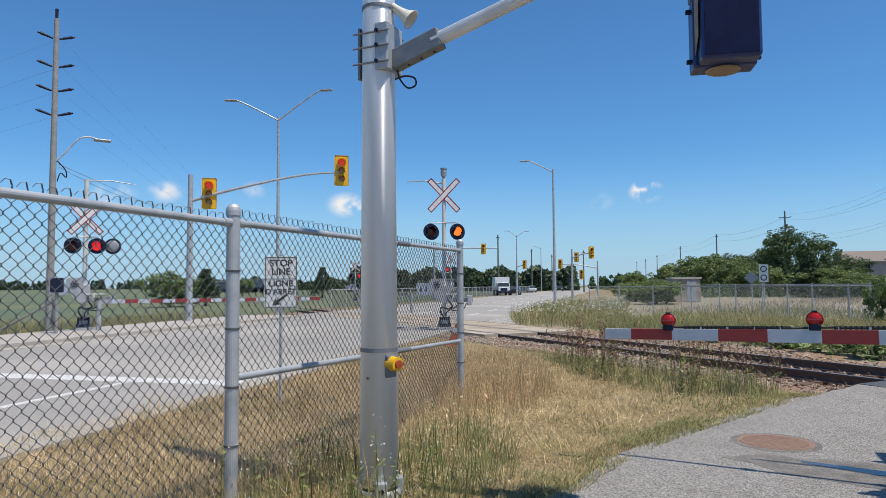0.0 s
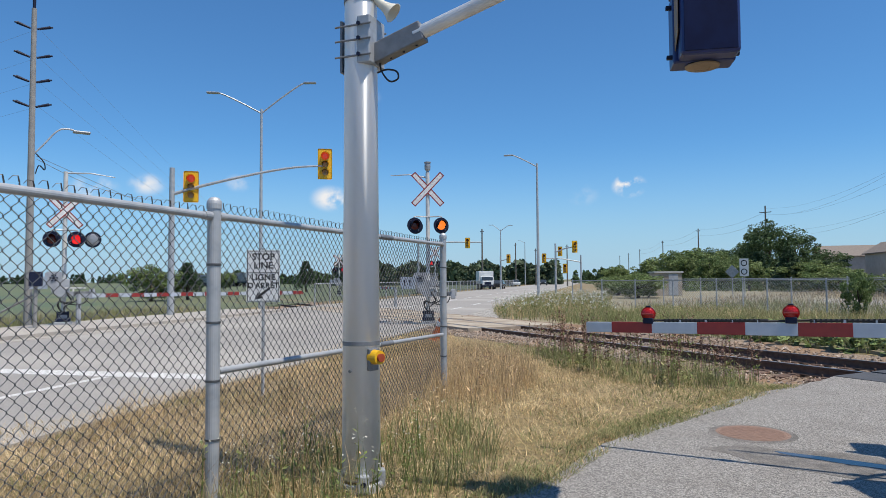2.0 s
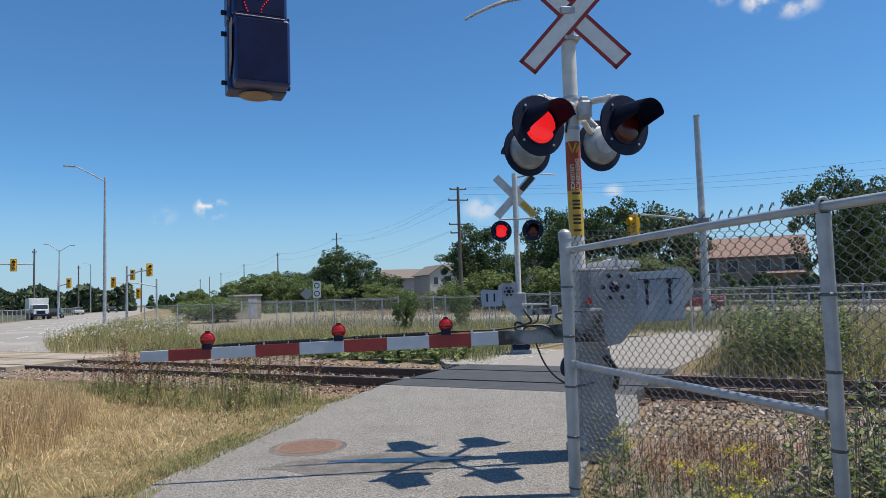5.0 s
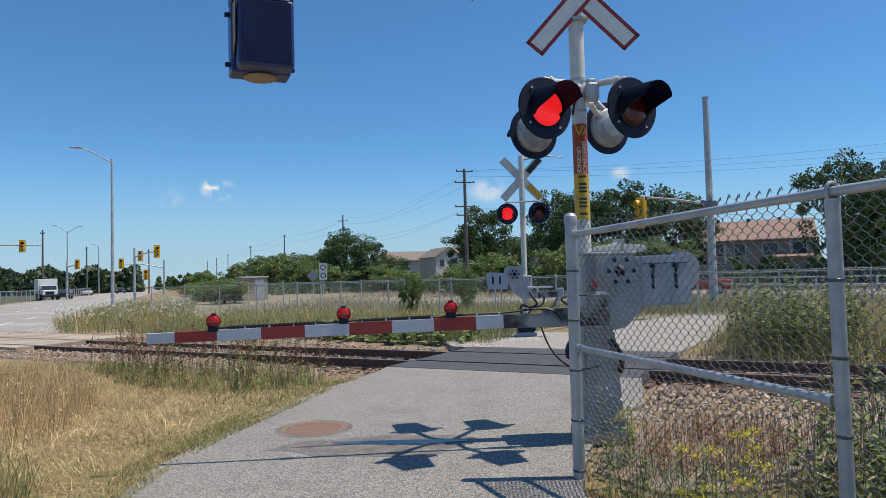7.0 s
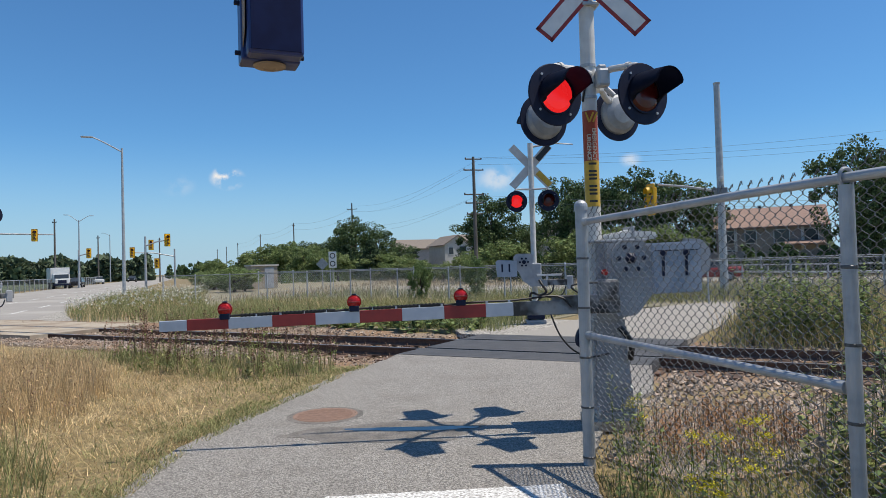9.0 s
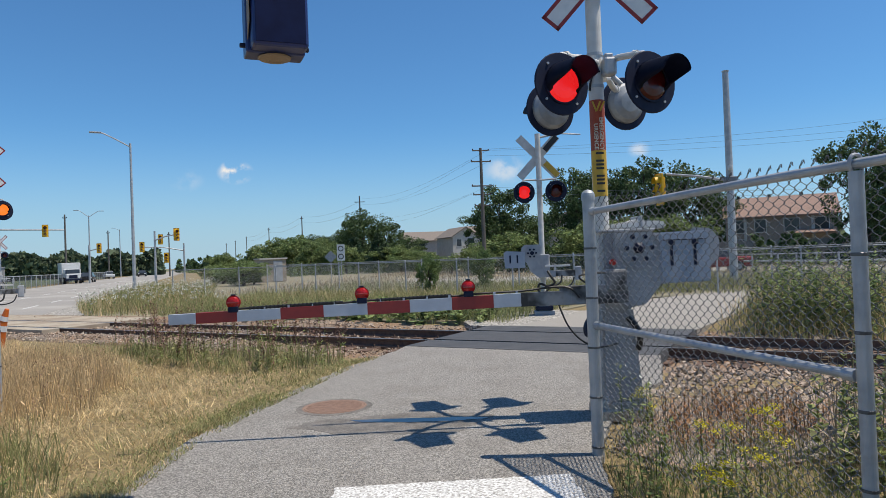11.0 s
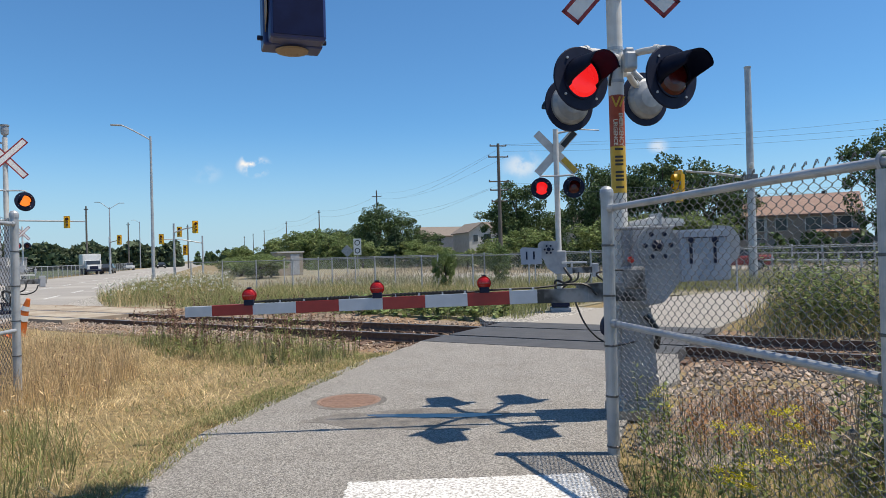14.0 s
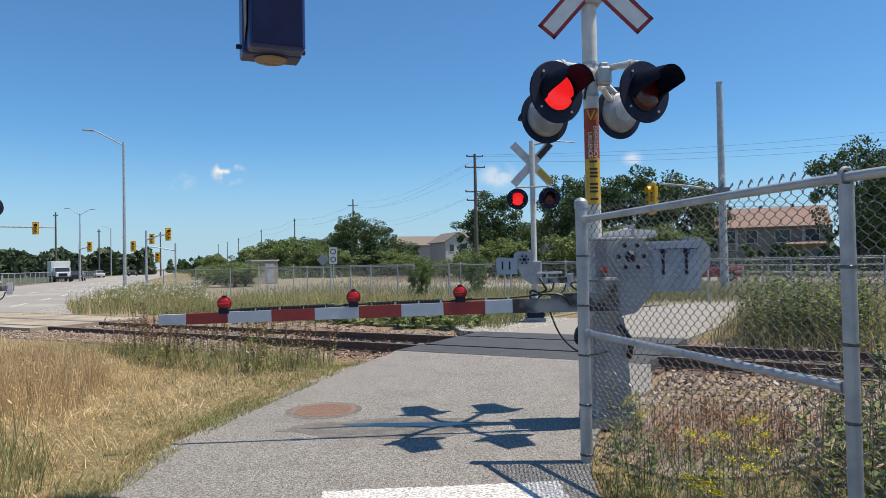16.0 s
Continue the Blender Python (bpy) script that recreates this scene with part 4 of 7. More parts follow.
def gate_lamps():
    for x, z in ((-1.30, 1.165), (-2.235, 1.145), (-3.34, 1.115)):
        lamp = part("gate_lamp", box(B(), (x, -0.26, z + 0.025), (0.085, 0.06, 0.05), bevel=0.006), M_BLACK, NEAR, "red round gate lamp in a black holder")
        part("lens", lathe(B(), [(0, -0.036), (0.022, -0.033), (0.042, -0.023), (0.056, -0.006), (0.056, 0.006), (0.042, 0.023), (0.022, 0.033), (0, 0.036)], pose(x, -0.26, z + 0.085, 90), 20), M_REDLAMP, lamp)
        part("lens_ring", lathe(B(), [(0.056, -0.010), (0.062, -0.010), (0.062, 0.010), (0.056, 0.010)], pose(x, -0.26, z + 0.085, 90), 20), M_REDLAMP, lamp)
        part("lens_rib", box(B(), (x, -0.302, z + 0.085), (0.10, 0.006, 0.010), bevel=0.002), M_RED, lamp)
        part("lamp_cap", box(B(), (x, -0.26, z + 0.150), (0.04, 0.03, 0.012), bevel=0.003), M_BLACK, lamp)
    for k in range(12):
        x = -0.87 - 0.2 * k
        part("cable_clip", box(B(), (x, -0.26, 1.187 + (x + 0.79) * 0.0215), (0.02, 0.03, 0.03)), M_ARMWHITE, NEAR)
    pts = [(-3.39, -0.26, 1.14)] + [(-3.39 + 0.32 * k, -0.26 + 0.006 * math.sin(k * 2.0), 1.138 + 0.0069 * k + 0.006 * math.sin(k * 1.9)) for k in range(1, 9)] + [(-0.44, -0.27, 1.22), (-0.31, -0.28, 1.12)]
    part("arm_cable", tube(B(), pts, 0.010, 6), M_RUBBERCABLE, NEAR, "black cable along the arm")
    # ribbed conduit lying along the arm between the lamps
    for x0, x1 in ((-3.20, -2.40), (-2.10, -1.45)):
        c = part("ribbed_conduit", rod(B(), (x0, -0.262, 1.198 + (x0 + 0.79) * 0.0215), (x1, -0.262, 1.198 + (x1 + 0.79) * 0.0215), 0.012, seg=8), M_RUBBERCABLE, NEAR)
        n = int((x1 - x0) / 0.035)
        bm = B()
        for q in range(n):
            x = x0 + 0.035 * q
            box(bm, (x, -0.262, 1.198 + (x + 0.79) * 0.0215), (0.014, 0.029, 0.029))
        part("conduit_ribs", bm, M_RUBBERCABLE, c)


gate_lamps()


def other_signal(name, m, label, pairs, z_lamp, z_cross, top, lenses, cross_back=False, spread=0.38, cross_len=1.42, box_side=1, spin=0):
    s = thing(name, m, label, "crossing signal", "railway crossing signals")
    part("mast", rod(B(), (0, 0, 0.05), (0, 0, top), 0.07, seg=18), M_WHITE, s)
    part("base", box(box(B(), (0, 0, 0.02), (0.5, 0.5, 0.14), bevel=0.01), (0, 0, 0.2), (0.28, 0.28, 0.3), bevel=0.03), M_GREYBOX, s)
    crossbuck(s, z_cross, 0.09 if cross_back else -0.09, cross_len, 0.205, back=cross_back)
    part("cross_arm", tube(B(), [(-spread, -0.12, z_lamp + 0.2), (-spread, -0.1, z_lamp + 0.31), (0, -0.05, z_lamp + 0.31), (spread, -0.1, z_lamp + 0.31), (spread, -0.12, z_lamp + 0.2)], 0.024, 8), M_GALV, s)
    for k, x in enumerate((-spread, spread)):
        flasher(s, pose(x, -0.22, z_lamp, 0, 0, spin), lenses[k])
        if pairs > 1:
            flasher(s, pose(x + 0.03, 0.30, z_lamp, 0, 0, 180 + spin), M_UNLIT)
    k = box_side

    def sheet(outline, y0, y1):
        bm = B()
        a, b = [bm.verts.new((x * k, y0, z)) for x, z in outline], [bm.verts.new((x * k, y1, z)) for x, z in outline]
        bm.faces.new(a), bm.faces.new(b[::-1])
        for q in range(len(a)):
            bm.faces.new((a[q], b[q], b[(q + 1) % len(a)], a[(q + 1) % len(a)]))
        bmesh.ops.recalc_face_normals(bm, faces=bm.faces)
        return bm
    mech = part("gate_mechanism", box(B(), (0.0, -0.05, 1.25), (0.34, 0.34, 0.55), bevel=0.03), M_GREYBOX, s, "grey cast gate mechanism case")
    yoke = part("weight_arm", sheet([(-0.53, 1.70), (-0.45, 1.77), (-0.06, 1.77), (-0.04, 1.68), (-0.08, 1.30), (0.02, 1.12), (0.30, 1.10), (0.30, 0.94), (-0.12, 0.94), (-0.32, 1.10), (-0.40, 1.30), (-0.52, 1.42)], -0.30, -0.24), M_GREYBOX, s, "grey curved steel weight arm")
    for q in range(6):
        a = q * math.tau / 6
        part("bolt", rod(B(), ((-0.27 + 0.10 * math.cos(a)) * k, -0.30, 1.56 + 0.10 * math.sin(a)), ((-0.27 + 0.10 * math.cos(a)) * k, -0.33, 1.56 + 0.10 * math.sin(a)), 0.026, seg=8), M_BLACK, yoke)
    part("hub", rod(B(), (-0.27 * k, -0.30, 1.56), (-0.27 * k, -0.34, 1.56), 0.05, seg=10), M_BLACK, yoke)
    cw = part("counterweight", sheet([(-0.98, 1.58), (-0.92, 1.63), (-0.45, 1.60), (-0.45, 1.20), (-0.95, 1.20)], -0.34, -0.20), M_COUNTER, s, "blue-grey counterweight plates")
    for x in (-0.82, -0.64):
        part("slot", box(B(), (x * k, -0.343, 1.42), (0.04, 0.008, 0.20)), M_BLACK, cw)
    part("bracket", box(B(), (0.62 * k, -0.27, 1.03), (0.70, 0.05, 0.15), bevel=0.01), M_STAINED, s, "stained steel arm bracket")
    part("upper_bracket", box(box(B(), (0.36 * k, -0.22, 1.22), (0.62, 0.05, 0.05), bevel=0.006), (0.30 * k, -0.22, 1.16), (0.05, 0.06, 0.16)), M_WHITE, s)
    part("drive_box", box(box(B(), (0.86 * k, -0.25, 1.02), (0.16, 0.12, 0.34), bevel=0.02), (0.80 * k, -0.32, 1.14), (0.06, 0.04, 0.06)), M_GREYBOX, s)
    foot = part("foot", box(box(B(), (0, -0.02, 0.16), (0.44, 0.40, 0.10), bevel=0.015), (0, -0.02, 0.38), (0.34, 0.28, 0.10), bevel=0.015), M_BLACK, s, "dark cast foot")
    for x in (-0.16, 0.16):
        part("foot_post", rod(B(), (x, -0.14, 0.1), (x, -0.14, 0.45), 0.03, seg=8), M_BLACK, foot)
    for pts, r in (([(0.10, -0.3, 1.1), (0.18, -0.38, 0.95), (0.26, -0.34, 0.80), (0.10, -0.3, 0.72), (-0.10, -0.26, 0.78), (-0.14, -0.22, 0.62), (-0.02, -0.2, 0.42)], 0.030),
                   ([(0.45, -0.3, 0.98), (0.40, -0.36, 0.80), (0.20, -0.36, 0.70), (0.05, -0.28, 0.58), (0.05, -0.2, 0.40)], 0.022),
                   ([(0.75, -0.3, 0.92), (0.66, -0.36, 0.74), (0.42, -0.36, 0.66), (0.15, -0.28, 0.70)], 0.018)):
        part("hose", tube(B(), [(x * k, y, z) for x, y, z in pts], r, 8), M_RUBBERCABLE, s, "black rubber cable")
    return s


def beacon(s, z):
    part("bell", lathe(B(), [(0.05, 0), (0.05, 0.08), (0.10, 0.12), (0.11, 0.24), (0.10, 0.34), (0.12, 0.36), (0.12, 0.40), (0, 0.42)], Matrix.Translation((0, 0, z)), 18), M_DULLGREY, s, "grey bell housing on the mast top")


def arm_out(s, a, b):
    part("top_arm", tube(B(), [a, ((a[0] + b[0]) / 2, a[1], (a[2] + b[2]) / 2 + 0.06), b], [0.03, 0.022, 0.015], 8), M_GALV, s, "thin galvanised arm")


road_signal = other_signal("crossing_signal", facing(-14.1, 19.0, 0, -52), "white railway crossing signal mast with a bell and lit orange lamp", 2, 3.42, 4.70, 5.30, (M_UNLIT, M_ORANGE_LIT), cross_len=1.50, spread=0.46, spin=10)
beacon(road_signal, 5.28)
arm_out(road_signal, (0, 0, 5.12), (-1.3, 0.2, 5.22))
far_signal = other_signal("crossing_signal", facing(1.83, 17.3, 0, -92), "white crossing signal mast with bare-backed crossbuck past the track", 1, 3.10, 4.02, 4.6, (M_LIT, M_UNLIT), cross_back=True, spread=0.40)
for sx, zz in ((1, 0.33), (1, -0.33)):
    part("small_plate", box(B(), (0.33, 0.07, 4.02 + zz), (0.46, 0.006, 0.14), Matrix.Rotation(radians(-47 if zz > 0 else 47), 3, "Y")), M_LABELYELLOW if zz < 0 else M_SIGNBLACK, far_signal, "small plate with unreadable writing")
arm_out(far_signal, (0, 0, 4.5), (1.1, 0.1, 4.55))
west_signal = other_signal("crossing_signal", facing(-23.5, 11.15, 0.1, -30), "white railway crossing signal mast with three lamps across the road", 1, 2.85, 3.80, 5.15, (M_UNLIT, M_LIT), spread=0.36, box_side=1)
flasher(west_signal, pose(0.85, -0.15, 2.85, 0, 0, 170), M_UNLIT)
arm_out(west_signal, (0, 0, 5.1), (1.5, 0.1, 5.05))

road_west_signal = other_signal("crossing_signal", facing(*at(35.8, 65).xy, 0, -56), "white crossing signal mast with dark red lamps far across the road", 1, 3.12, 4.15, 4.7, (M_LIT, M_UNLIT), spread=0.33)
track_west_signal = other_signal("crossing_signal", facing(*at(43.9, 70).xy, 0, -50), "white crossing signal mast far along the road's other side", 1, 2.62, 3.6, 4.2, (M_UNLIT, M_LIT), spread=0.40)


def far_gate(start, way, length, label):
    g = thing("crossing_gate_arm", (start[0], start[1], 1.06), label, "gate arm", "far gate arms")
    d = Vector((*way, 0)).normalized()
    turn = Matrix.Rotation(math.atan2(d.y, d.x), 3, "Z")
    k = 0
    while k * 0.4 < length:
        part("arm_stripe", box(B(), d * (0.4 * k + 0.6), (0.4, 0.04, 0.13), turn), M_RED if k % 2 else M_ARMWHITE, g)
        k += 1
    part("arm_root", box(B(), d * 0.2, (0.4, 0.05, 0.14), turn), M_GREYBOX, g)
    part("arm_post", rod(B(), (0, 0, -1.06), (0, 0, 0.05), 0.08, seg=10), M_GREYBOX, g)
    return g


far_gate((-23.0, 11.4), (0.47, 0.88), 7.2, "lowered red and white gate arm across the road")
far_gate((-24.5, 30.0), (-0.75, 0.5), 7.2, "lowered red and white gate arm past the far track")


# ---- footpath details ----
def manhole():
    m = thing("manhole_cover", (-1.45, 7.08, 0.004), "rusty brown round iron manhole cover in the asphalt", "manhole cover")
    part("ring", lathe(B(), [(0.335, -0.02), (0.335, 0.001), (0.315, 0.001), (0.312, -0.004)], None, 40), M_MANHOLE, m)
    part("lid", lathe(B(), [(0.31, -0.01), (0.31, 0.002), (0, 0.002)], None, 40), M_MANHOLE, m)
    for k in range(-8, 9):
        w = math.sqrt(max(0.29 ** 2 - (k * 0.034) ** 2, 0))
        part("rib", box(B(), (0, k * 0.034, 0.003), (2 * w, 0.018, 0.002)), M_MANHOLE, m)
    part("worn_collar", lathe(B(), [(0.40, -0.01), (0.395, -0.002), (0.335, 0.0)], None, 40), M_STAIN, m, "dark broken asphalt round the ring")


def blot(name, cx, cy, rx, ry, mat, label, z, seed, seg=46):
    rng = np.random.default_rng(seed)
    ph = rng.uniform(0, 6.28, 4)
    out = []
    for k in range(seg):
        a = k * math.tau / seg
        r = 1 + 0.16 * math.sin(2 * a + ph[0]) + 0.11 * math.sin(3 * a + ph[1]) + 0.07 * math.sin(7 * a + ph[2]) + 0.04 * math.sin(13 * a + ph[3])
        out.append((cx + rx * r * math.cos(a), cy + ry * r * math.sin(a)))
    flat(name, out, -0.03, z, mat, label, "stain")


manhole()
blot("damp_stain", -0.72, 6.30, 1.0, 0.34, M_STAIN, "dark damp stain on the asphalt", 0.0022, 5)
blot("water_puddle", -0.50, 6.40, 0.55, 0.085, M_WET, "shallow puddle of water on the asphalt", 0.0042, 8)


# ---- traffic signal pole with the footpath signal ----
def big_pole():
    x, y = -3.50, 3.73
    s = thing("signal_pole", (x, y, 0), "thick silver aluminium signal pole with a bracket arm", "signal pole")
    part("shaft", rod(B(), (0, 0, 0.06), (0, 0, 6.2), 0.142, 0.108, seg=40, caps=True), M_ALU, s, "brushed silver shaft", smooth=True)
    part("collar", lathe(B(), [(0.137, 1.03), (0.1385, 1.03), (0.1385, 1.06), (0.137, 1.06)], None, 40), M_BRACKET, s)
    part("band", lathe(B(), [(0.126, 3.60), (0.129, 3.60), (0.129, 3.625), (0.126, 3.625)], None, 36), M_BRACKET, s)
    foot = part("foot", lathe(B(), [(0.158, -0.1), (0.158, 0.02), (0.154, 0.03), (0.148, 0.035), (0.144, 0.04)], None, 32), M_GALV, s, "cast foot of the pole")
    for k in range(4):
        a = radians(-43 + 90 * k)
        cover = part("bolt_cover", box(B(), (0.145 * math.cos(a), 0.145 * math.sin(a), 0.05), (0.06, 0.085, 0.13), Matrix.Rotation(a, 3, "Z"), 0.012), M_GALV, foot)
        part("bolt_hole", rod(B(), (0.170 * math.cos(a), 0.170 * math.sin(a), 0.05), (0.178 * math.cos(a), 0.178 * math.sin(a), 0.05), 0.020, seg=10), M_BLACK, cover)
    head = Vector((-1.14, 4.27, 0)) - Vector((x, y, 0))
    d = head.normalized()
    side = Vector((-d.y, d.x, 0))
    turn = Matrix.Rotation(math.atan2(d.y, d.x), 3, "Z")
    clamp = part("clamp_plate", box(B(), d * 0.085 + Vector((0, 0, 3.29)), (0.11, 0.25, 0.36), turn, 0.012), M_GALV, s, "cast grey clamp plate")
    part("clamp_plate", box(B(), d * -0.145 + Vector((0, 0, 3.28)), (0.02, 0.10, 0.40), turn, 0.004), M_BRACKET, s)
    for z in (3.40, 3.29, 3.17):
        for w in (-0.10, 0.10):
            rod_bm = rod(B(), d * 0.15 + side * w * 1.25 + Vector((0, 0, z)), d * -0.15 + side * w * 1.25 + Vector((0, 0, z)), 0.008, seg=8)
            part("clamp_bolt", rod_bm, M_BRACKET, s)
            part("nut", rod(B(), d * 0.06 + side * w * 1.42 + Vector((0, 0, z)), d * 0.06 + side * w * 1.56 + Vector((0, 0, z)), 0.016, seg=6), M_BLACK, s)
    a, b = d * 0.14 + Vector((0, 0, 3.20)), d * 0.50 + Vector((0, 0, 3.315))
    rise = (b - a).normalized()
    pitch = Matrix.Rotation(-math.asin(rise.z), 3, "Y")
    part("arm_socket", box(B(), (a + b) / 2, ((b - a).length + 0.04, 0.10, 0.15), turn @ pitch, 0.01), M_BRACKET, s, "square cast arm socket")
    for k in range(3):
        c = a + rise * (0.12 + 0.11 * k) - Vector((0, 0, 0.085))
        part("socket_bolt", rod(B(), c, c + Vector((0, 0, 0.02)), 0.009, seg=6), M_BLACK, s)
    end = d * (head.length + 0.1) + Vector((0, 0, 3.315 + (head.length - 0.4) * 0.27))
    part("arm", tube(B(), [b - rise * 0.05, b.lerp(end, 0.5) + Vector((0, 0, 0.03)), end], [0.052, 0.048, 0.042], 18), M_ALU, s, "silver bracket arm")
    loop = [d * 0.16 + Vector((0, 0, 3.2)), d * 0.17 + Vector((0, 0, 3.08)), d * 0.24 + Vector((0, 0, 2.985)), d * 0.31 + Vector((0, 0, 2.995)), d * 0.30 + Vector((0, 0, 3.05)), d * 0.22 + Vector((0, 0, 3.075)), d * 0.14 + Vector((0, 0, 3.06))]
    part("cable_loop", tube(B(), loop, 0.007, 8), M_RUBBERCABLE, s, "loop of black cable")
    # horn loudspeaker
    hm = Matrix.Translation(d * 0.125 + Vector((0, 0, 3.62))) @ (d * 0.75 + Vector((0, 0, -0.62)) + side * 0.15).to_track_quat("Z", "Y").to_matrix().to_4x4()
    part("horn", lathe(B(), [(0.028, -0.01), (0.03, 0.03), (0.036, 0.08), (0.05, 0.13), (0.075, 0.175), (0.078, 0.18), (0.07, 0.178), (0.02, 0.08), (0, 0.08)], hm, 24), M_CREAM, s, "cream horn loudspeaker", smooth=True)
    part("horn_mount", rod(B(), d * 0.10 + Vector((0, 0, 3.60)), d * 0.15 + Vector((0, 0, 3.62)), 0.015, seg=8), M_BRACKET, s)
    # push button
    bd = (Vector((0.90, -0.15, 0))).normalized()
    bt = part("push_button", rod(B(), bd * 0.13 + Vector((0, 0, 0.95)), bd * 0.215 + Vector((0, 0, 0.95)), 0.055, 0.05, seg=20), M_YELLOW, s, "yellow push button")
    part("button_knob", rod(B(), bd * 0.215 + Vector((0, 0, 0.95)), bd * 0.235 + Vector((0, 0, 0.95)), 0.03, seg=16), M_LABELORANGE, bt)
    part("button_back", box(B(), bd * 0.135 + Vector((0, 0, 0.93)), (0.03, 0.10, 0.16), None, 0.008), M_BRACKET, bt)
    part("screw", rod(B(), (0.02, -0.139, 0.85), (0.02, -0.150, 0.85), 0.012, seg=8), M_BRACKET, s)
    # footpath signal head under the arm
    hd = thing("pedestrian_signal", facing(x + head.x, y + head.y, 2.845, -66), "dark two-section pedestrian signal head, sky reflection as blue in its colour, with a red hand of dots", "pedestrian signal")
    for k, z in enumerate((0.0, 0.46)):
        sec = part("section", box(B(), (0, 0.09, z + 0.225), (0.37, 0.18, 0.44), bevel=0.012), M_NAVY, hd)
        dp = 0.15 if k == 0 else 0.06
        module = part("module", box(B(), (0.012, -dp / 2 + 0.002, z + 0.225), (0.345, dp, 0.43), bevel=0.022), M_NAVY, sec, "flat dark signal face in a rounded case")
        part("face", box(B(), (0.012, -dp - 0.001, z + 0.225), (0.305, 0.006, 0.39), bevel=0.002), M_FACE, module, "dark unlit face")
        # added pale bar, stands for the highlight along the upper edge
        part("top_rim", box(B(), (0, -dp + 0.004, z + 0.437), (0.30, 0.012, 0.006), bevel=0.002), M_DULLGREY, module)
        # thin sheet on one side only: warm light off the ground, put in as tan
        bm = B()
        v = [bm.verts.new((-0.171, -yy, z + zz)) for yy, zz in ((0.0, 0.08), (0.0, 0.425), (dp - 0.015, 0.415), (dp - 0.03, 0.16))]
        f = bm.faces.new(v)
        for e in bmesh.ops.extrude_face_region(bm, geom=[f])["geom"]:
            if isinstance(e, bmesh.types.BMVert):
                e.co.x -= 0.004
        bmesh.ops.recalc_face_normals(bm, faces=bm.faces)
        part("side_panel", bm, M_WARMTAN, module, "thin tan sheet on the case side, bounced ground light as colour")
        for sx in (-1, 1):
            for zz in (0.06, 0.38):
                part("latch", box(B(), (sx * 0.20, 0.06, z + zz), (0.035, 0.03, 0.025), bevel=0.004), M_BLACK, sec)
    part("underside", lathe(B(), [(0.105, 0.0), (0.10, -0.010), (0.07, -0.016), (0.045, -0.018), (0.04, -0.014), (0, -0.014)], Matrix.Translation((0, 0.08, 0.0)), 28), M_WARMTAN, hd, "orange-brown round cap under the head")
    # the hand, outlined in red dots
    for x, zz in ((-0.066, 0.50), (-0.074, 0.517), (-0.080, 0.535), (-0.086, 0.553), (-0.090, 0.572), (-0.094, 0.592), (-0.096, 0.612), (-0.096, 0.632), (-0.096, 0.652), (-0.094, 0.675), (-0.084, 0.688), (-0.074, 0.675),
                  (-0.068, 0.70), (-0.058, 0.712), (-0.048, 0.70), (-0.042, 0.72), (-0.030, 0.73), (-0.020, 0.72), (-0.012, 0.70), (0.0, 0.705), (0.010, 0.69), (0.011, 0.668), (0.011, 0.645), (0.011, 0.622), (0.014, 0.60),
                  (0.027, 0.610), (0.042, 0.620), (0.058, 0.622), (0.066, 0.605), (0.060, 0.588), (0.050, 0.573), (0.038, 0.558), (0.028, 0.542), (0.020, 0.523), (0.018, 0.503)):
        part("lit_dot", rod(B(), (x, -0.060, zz), (x, -0.068, zz), 0.0045, seg=8), M_LIT, hd, "red light dot")
    part("hanger", rod(B(), (0, 0.09, 0.90), (0, 0.09, 1.12), 0.03, seg=12), M_ALU, hd)


big_pole()


def stop_line_sign():
    s = thing("stop_line_sign", facing(-7.28, 5.98, 0, -48), "white bilingual stop line sign with black arrow on steel post", "road sign")
    part("sign_post", rod(B(), (0, 0.02, -0.1), (0, 0.02, 1.95), 0.022, seg=10), M_GALV, s)
    b = part("board", box(B(), (0, 0, 1.575), (0.435, 0.004, 0.70), bevel=0.001), M_SIGNWHITE, s)
    for off, size in (((0, 0.335), (0.425, 0.008)), ((0, -0.335), (0.425, 0.008)), ((0.205, 0), (0.008, 0.67)), ((-0.205, 0), (0.008, 0.67)), ((0, 0.045), (0.42, 0.008))):
        part("border", box(B(), (off[0], -0.004, 1.575 + off[1]), (size[0], 0.002, size[1])), M_SIGNBLACK, b)
    for text, z, size in (("STOP", 1.83, 0.125), ("LINE", 1.715, 0.125), ("LIGNE", 1.555, 0.115), ("D'ARR\u00caT", 1.445, 0.105)):
        words(text, size, pose(0, -0.004, z, 90), M_SIGNBLACK, b)
    bm = B()
    along, cross = Vector((-0.80, 0, -0.60)), Vector((-0.60, 0, 0.80))
    tip = Vector((-0.115, -0.0045, 1.262))
    for outline in ([tip, tip - along * 0.10 + cross * 0.055, tip - along * 0.085, tip - along * 0.10 - cross * 0.055], [tip - along * 0.08 + cross * 0.016, tip - along * 0.25 + cross * 0.016, tip - along * 0.25 - cross * 0.016, tip - along * 0.08 - cross * 0.016]):
        bm.faces.new([bm.verts.new(p) for p in outline])
    part("arrow", bm, M_SIGNBLACK, b, "black arrow pointing down")


stop_line_sign()


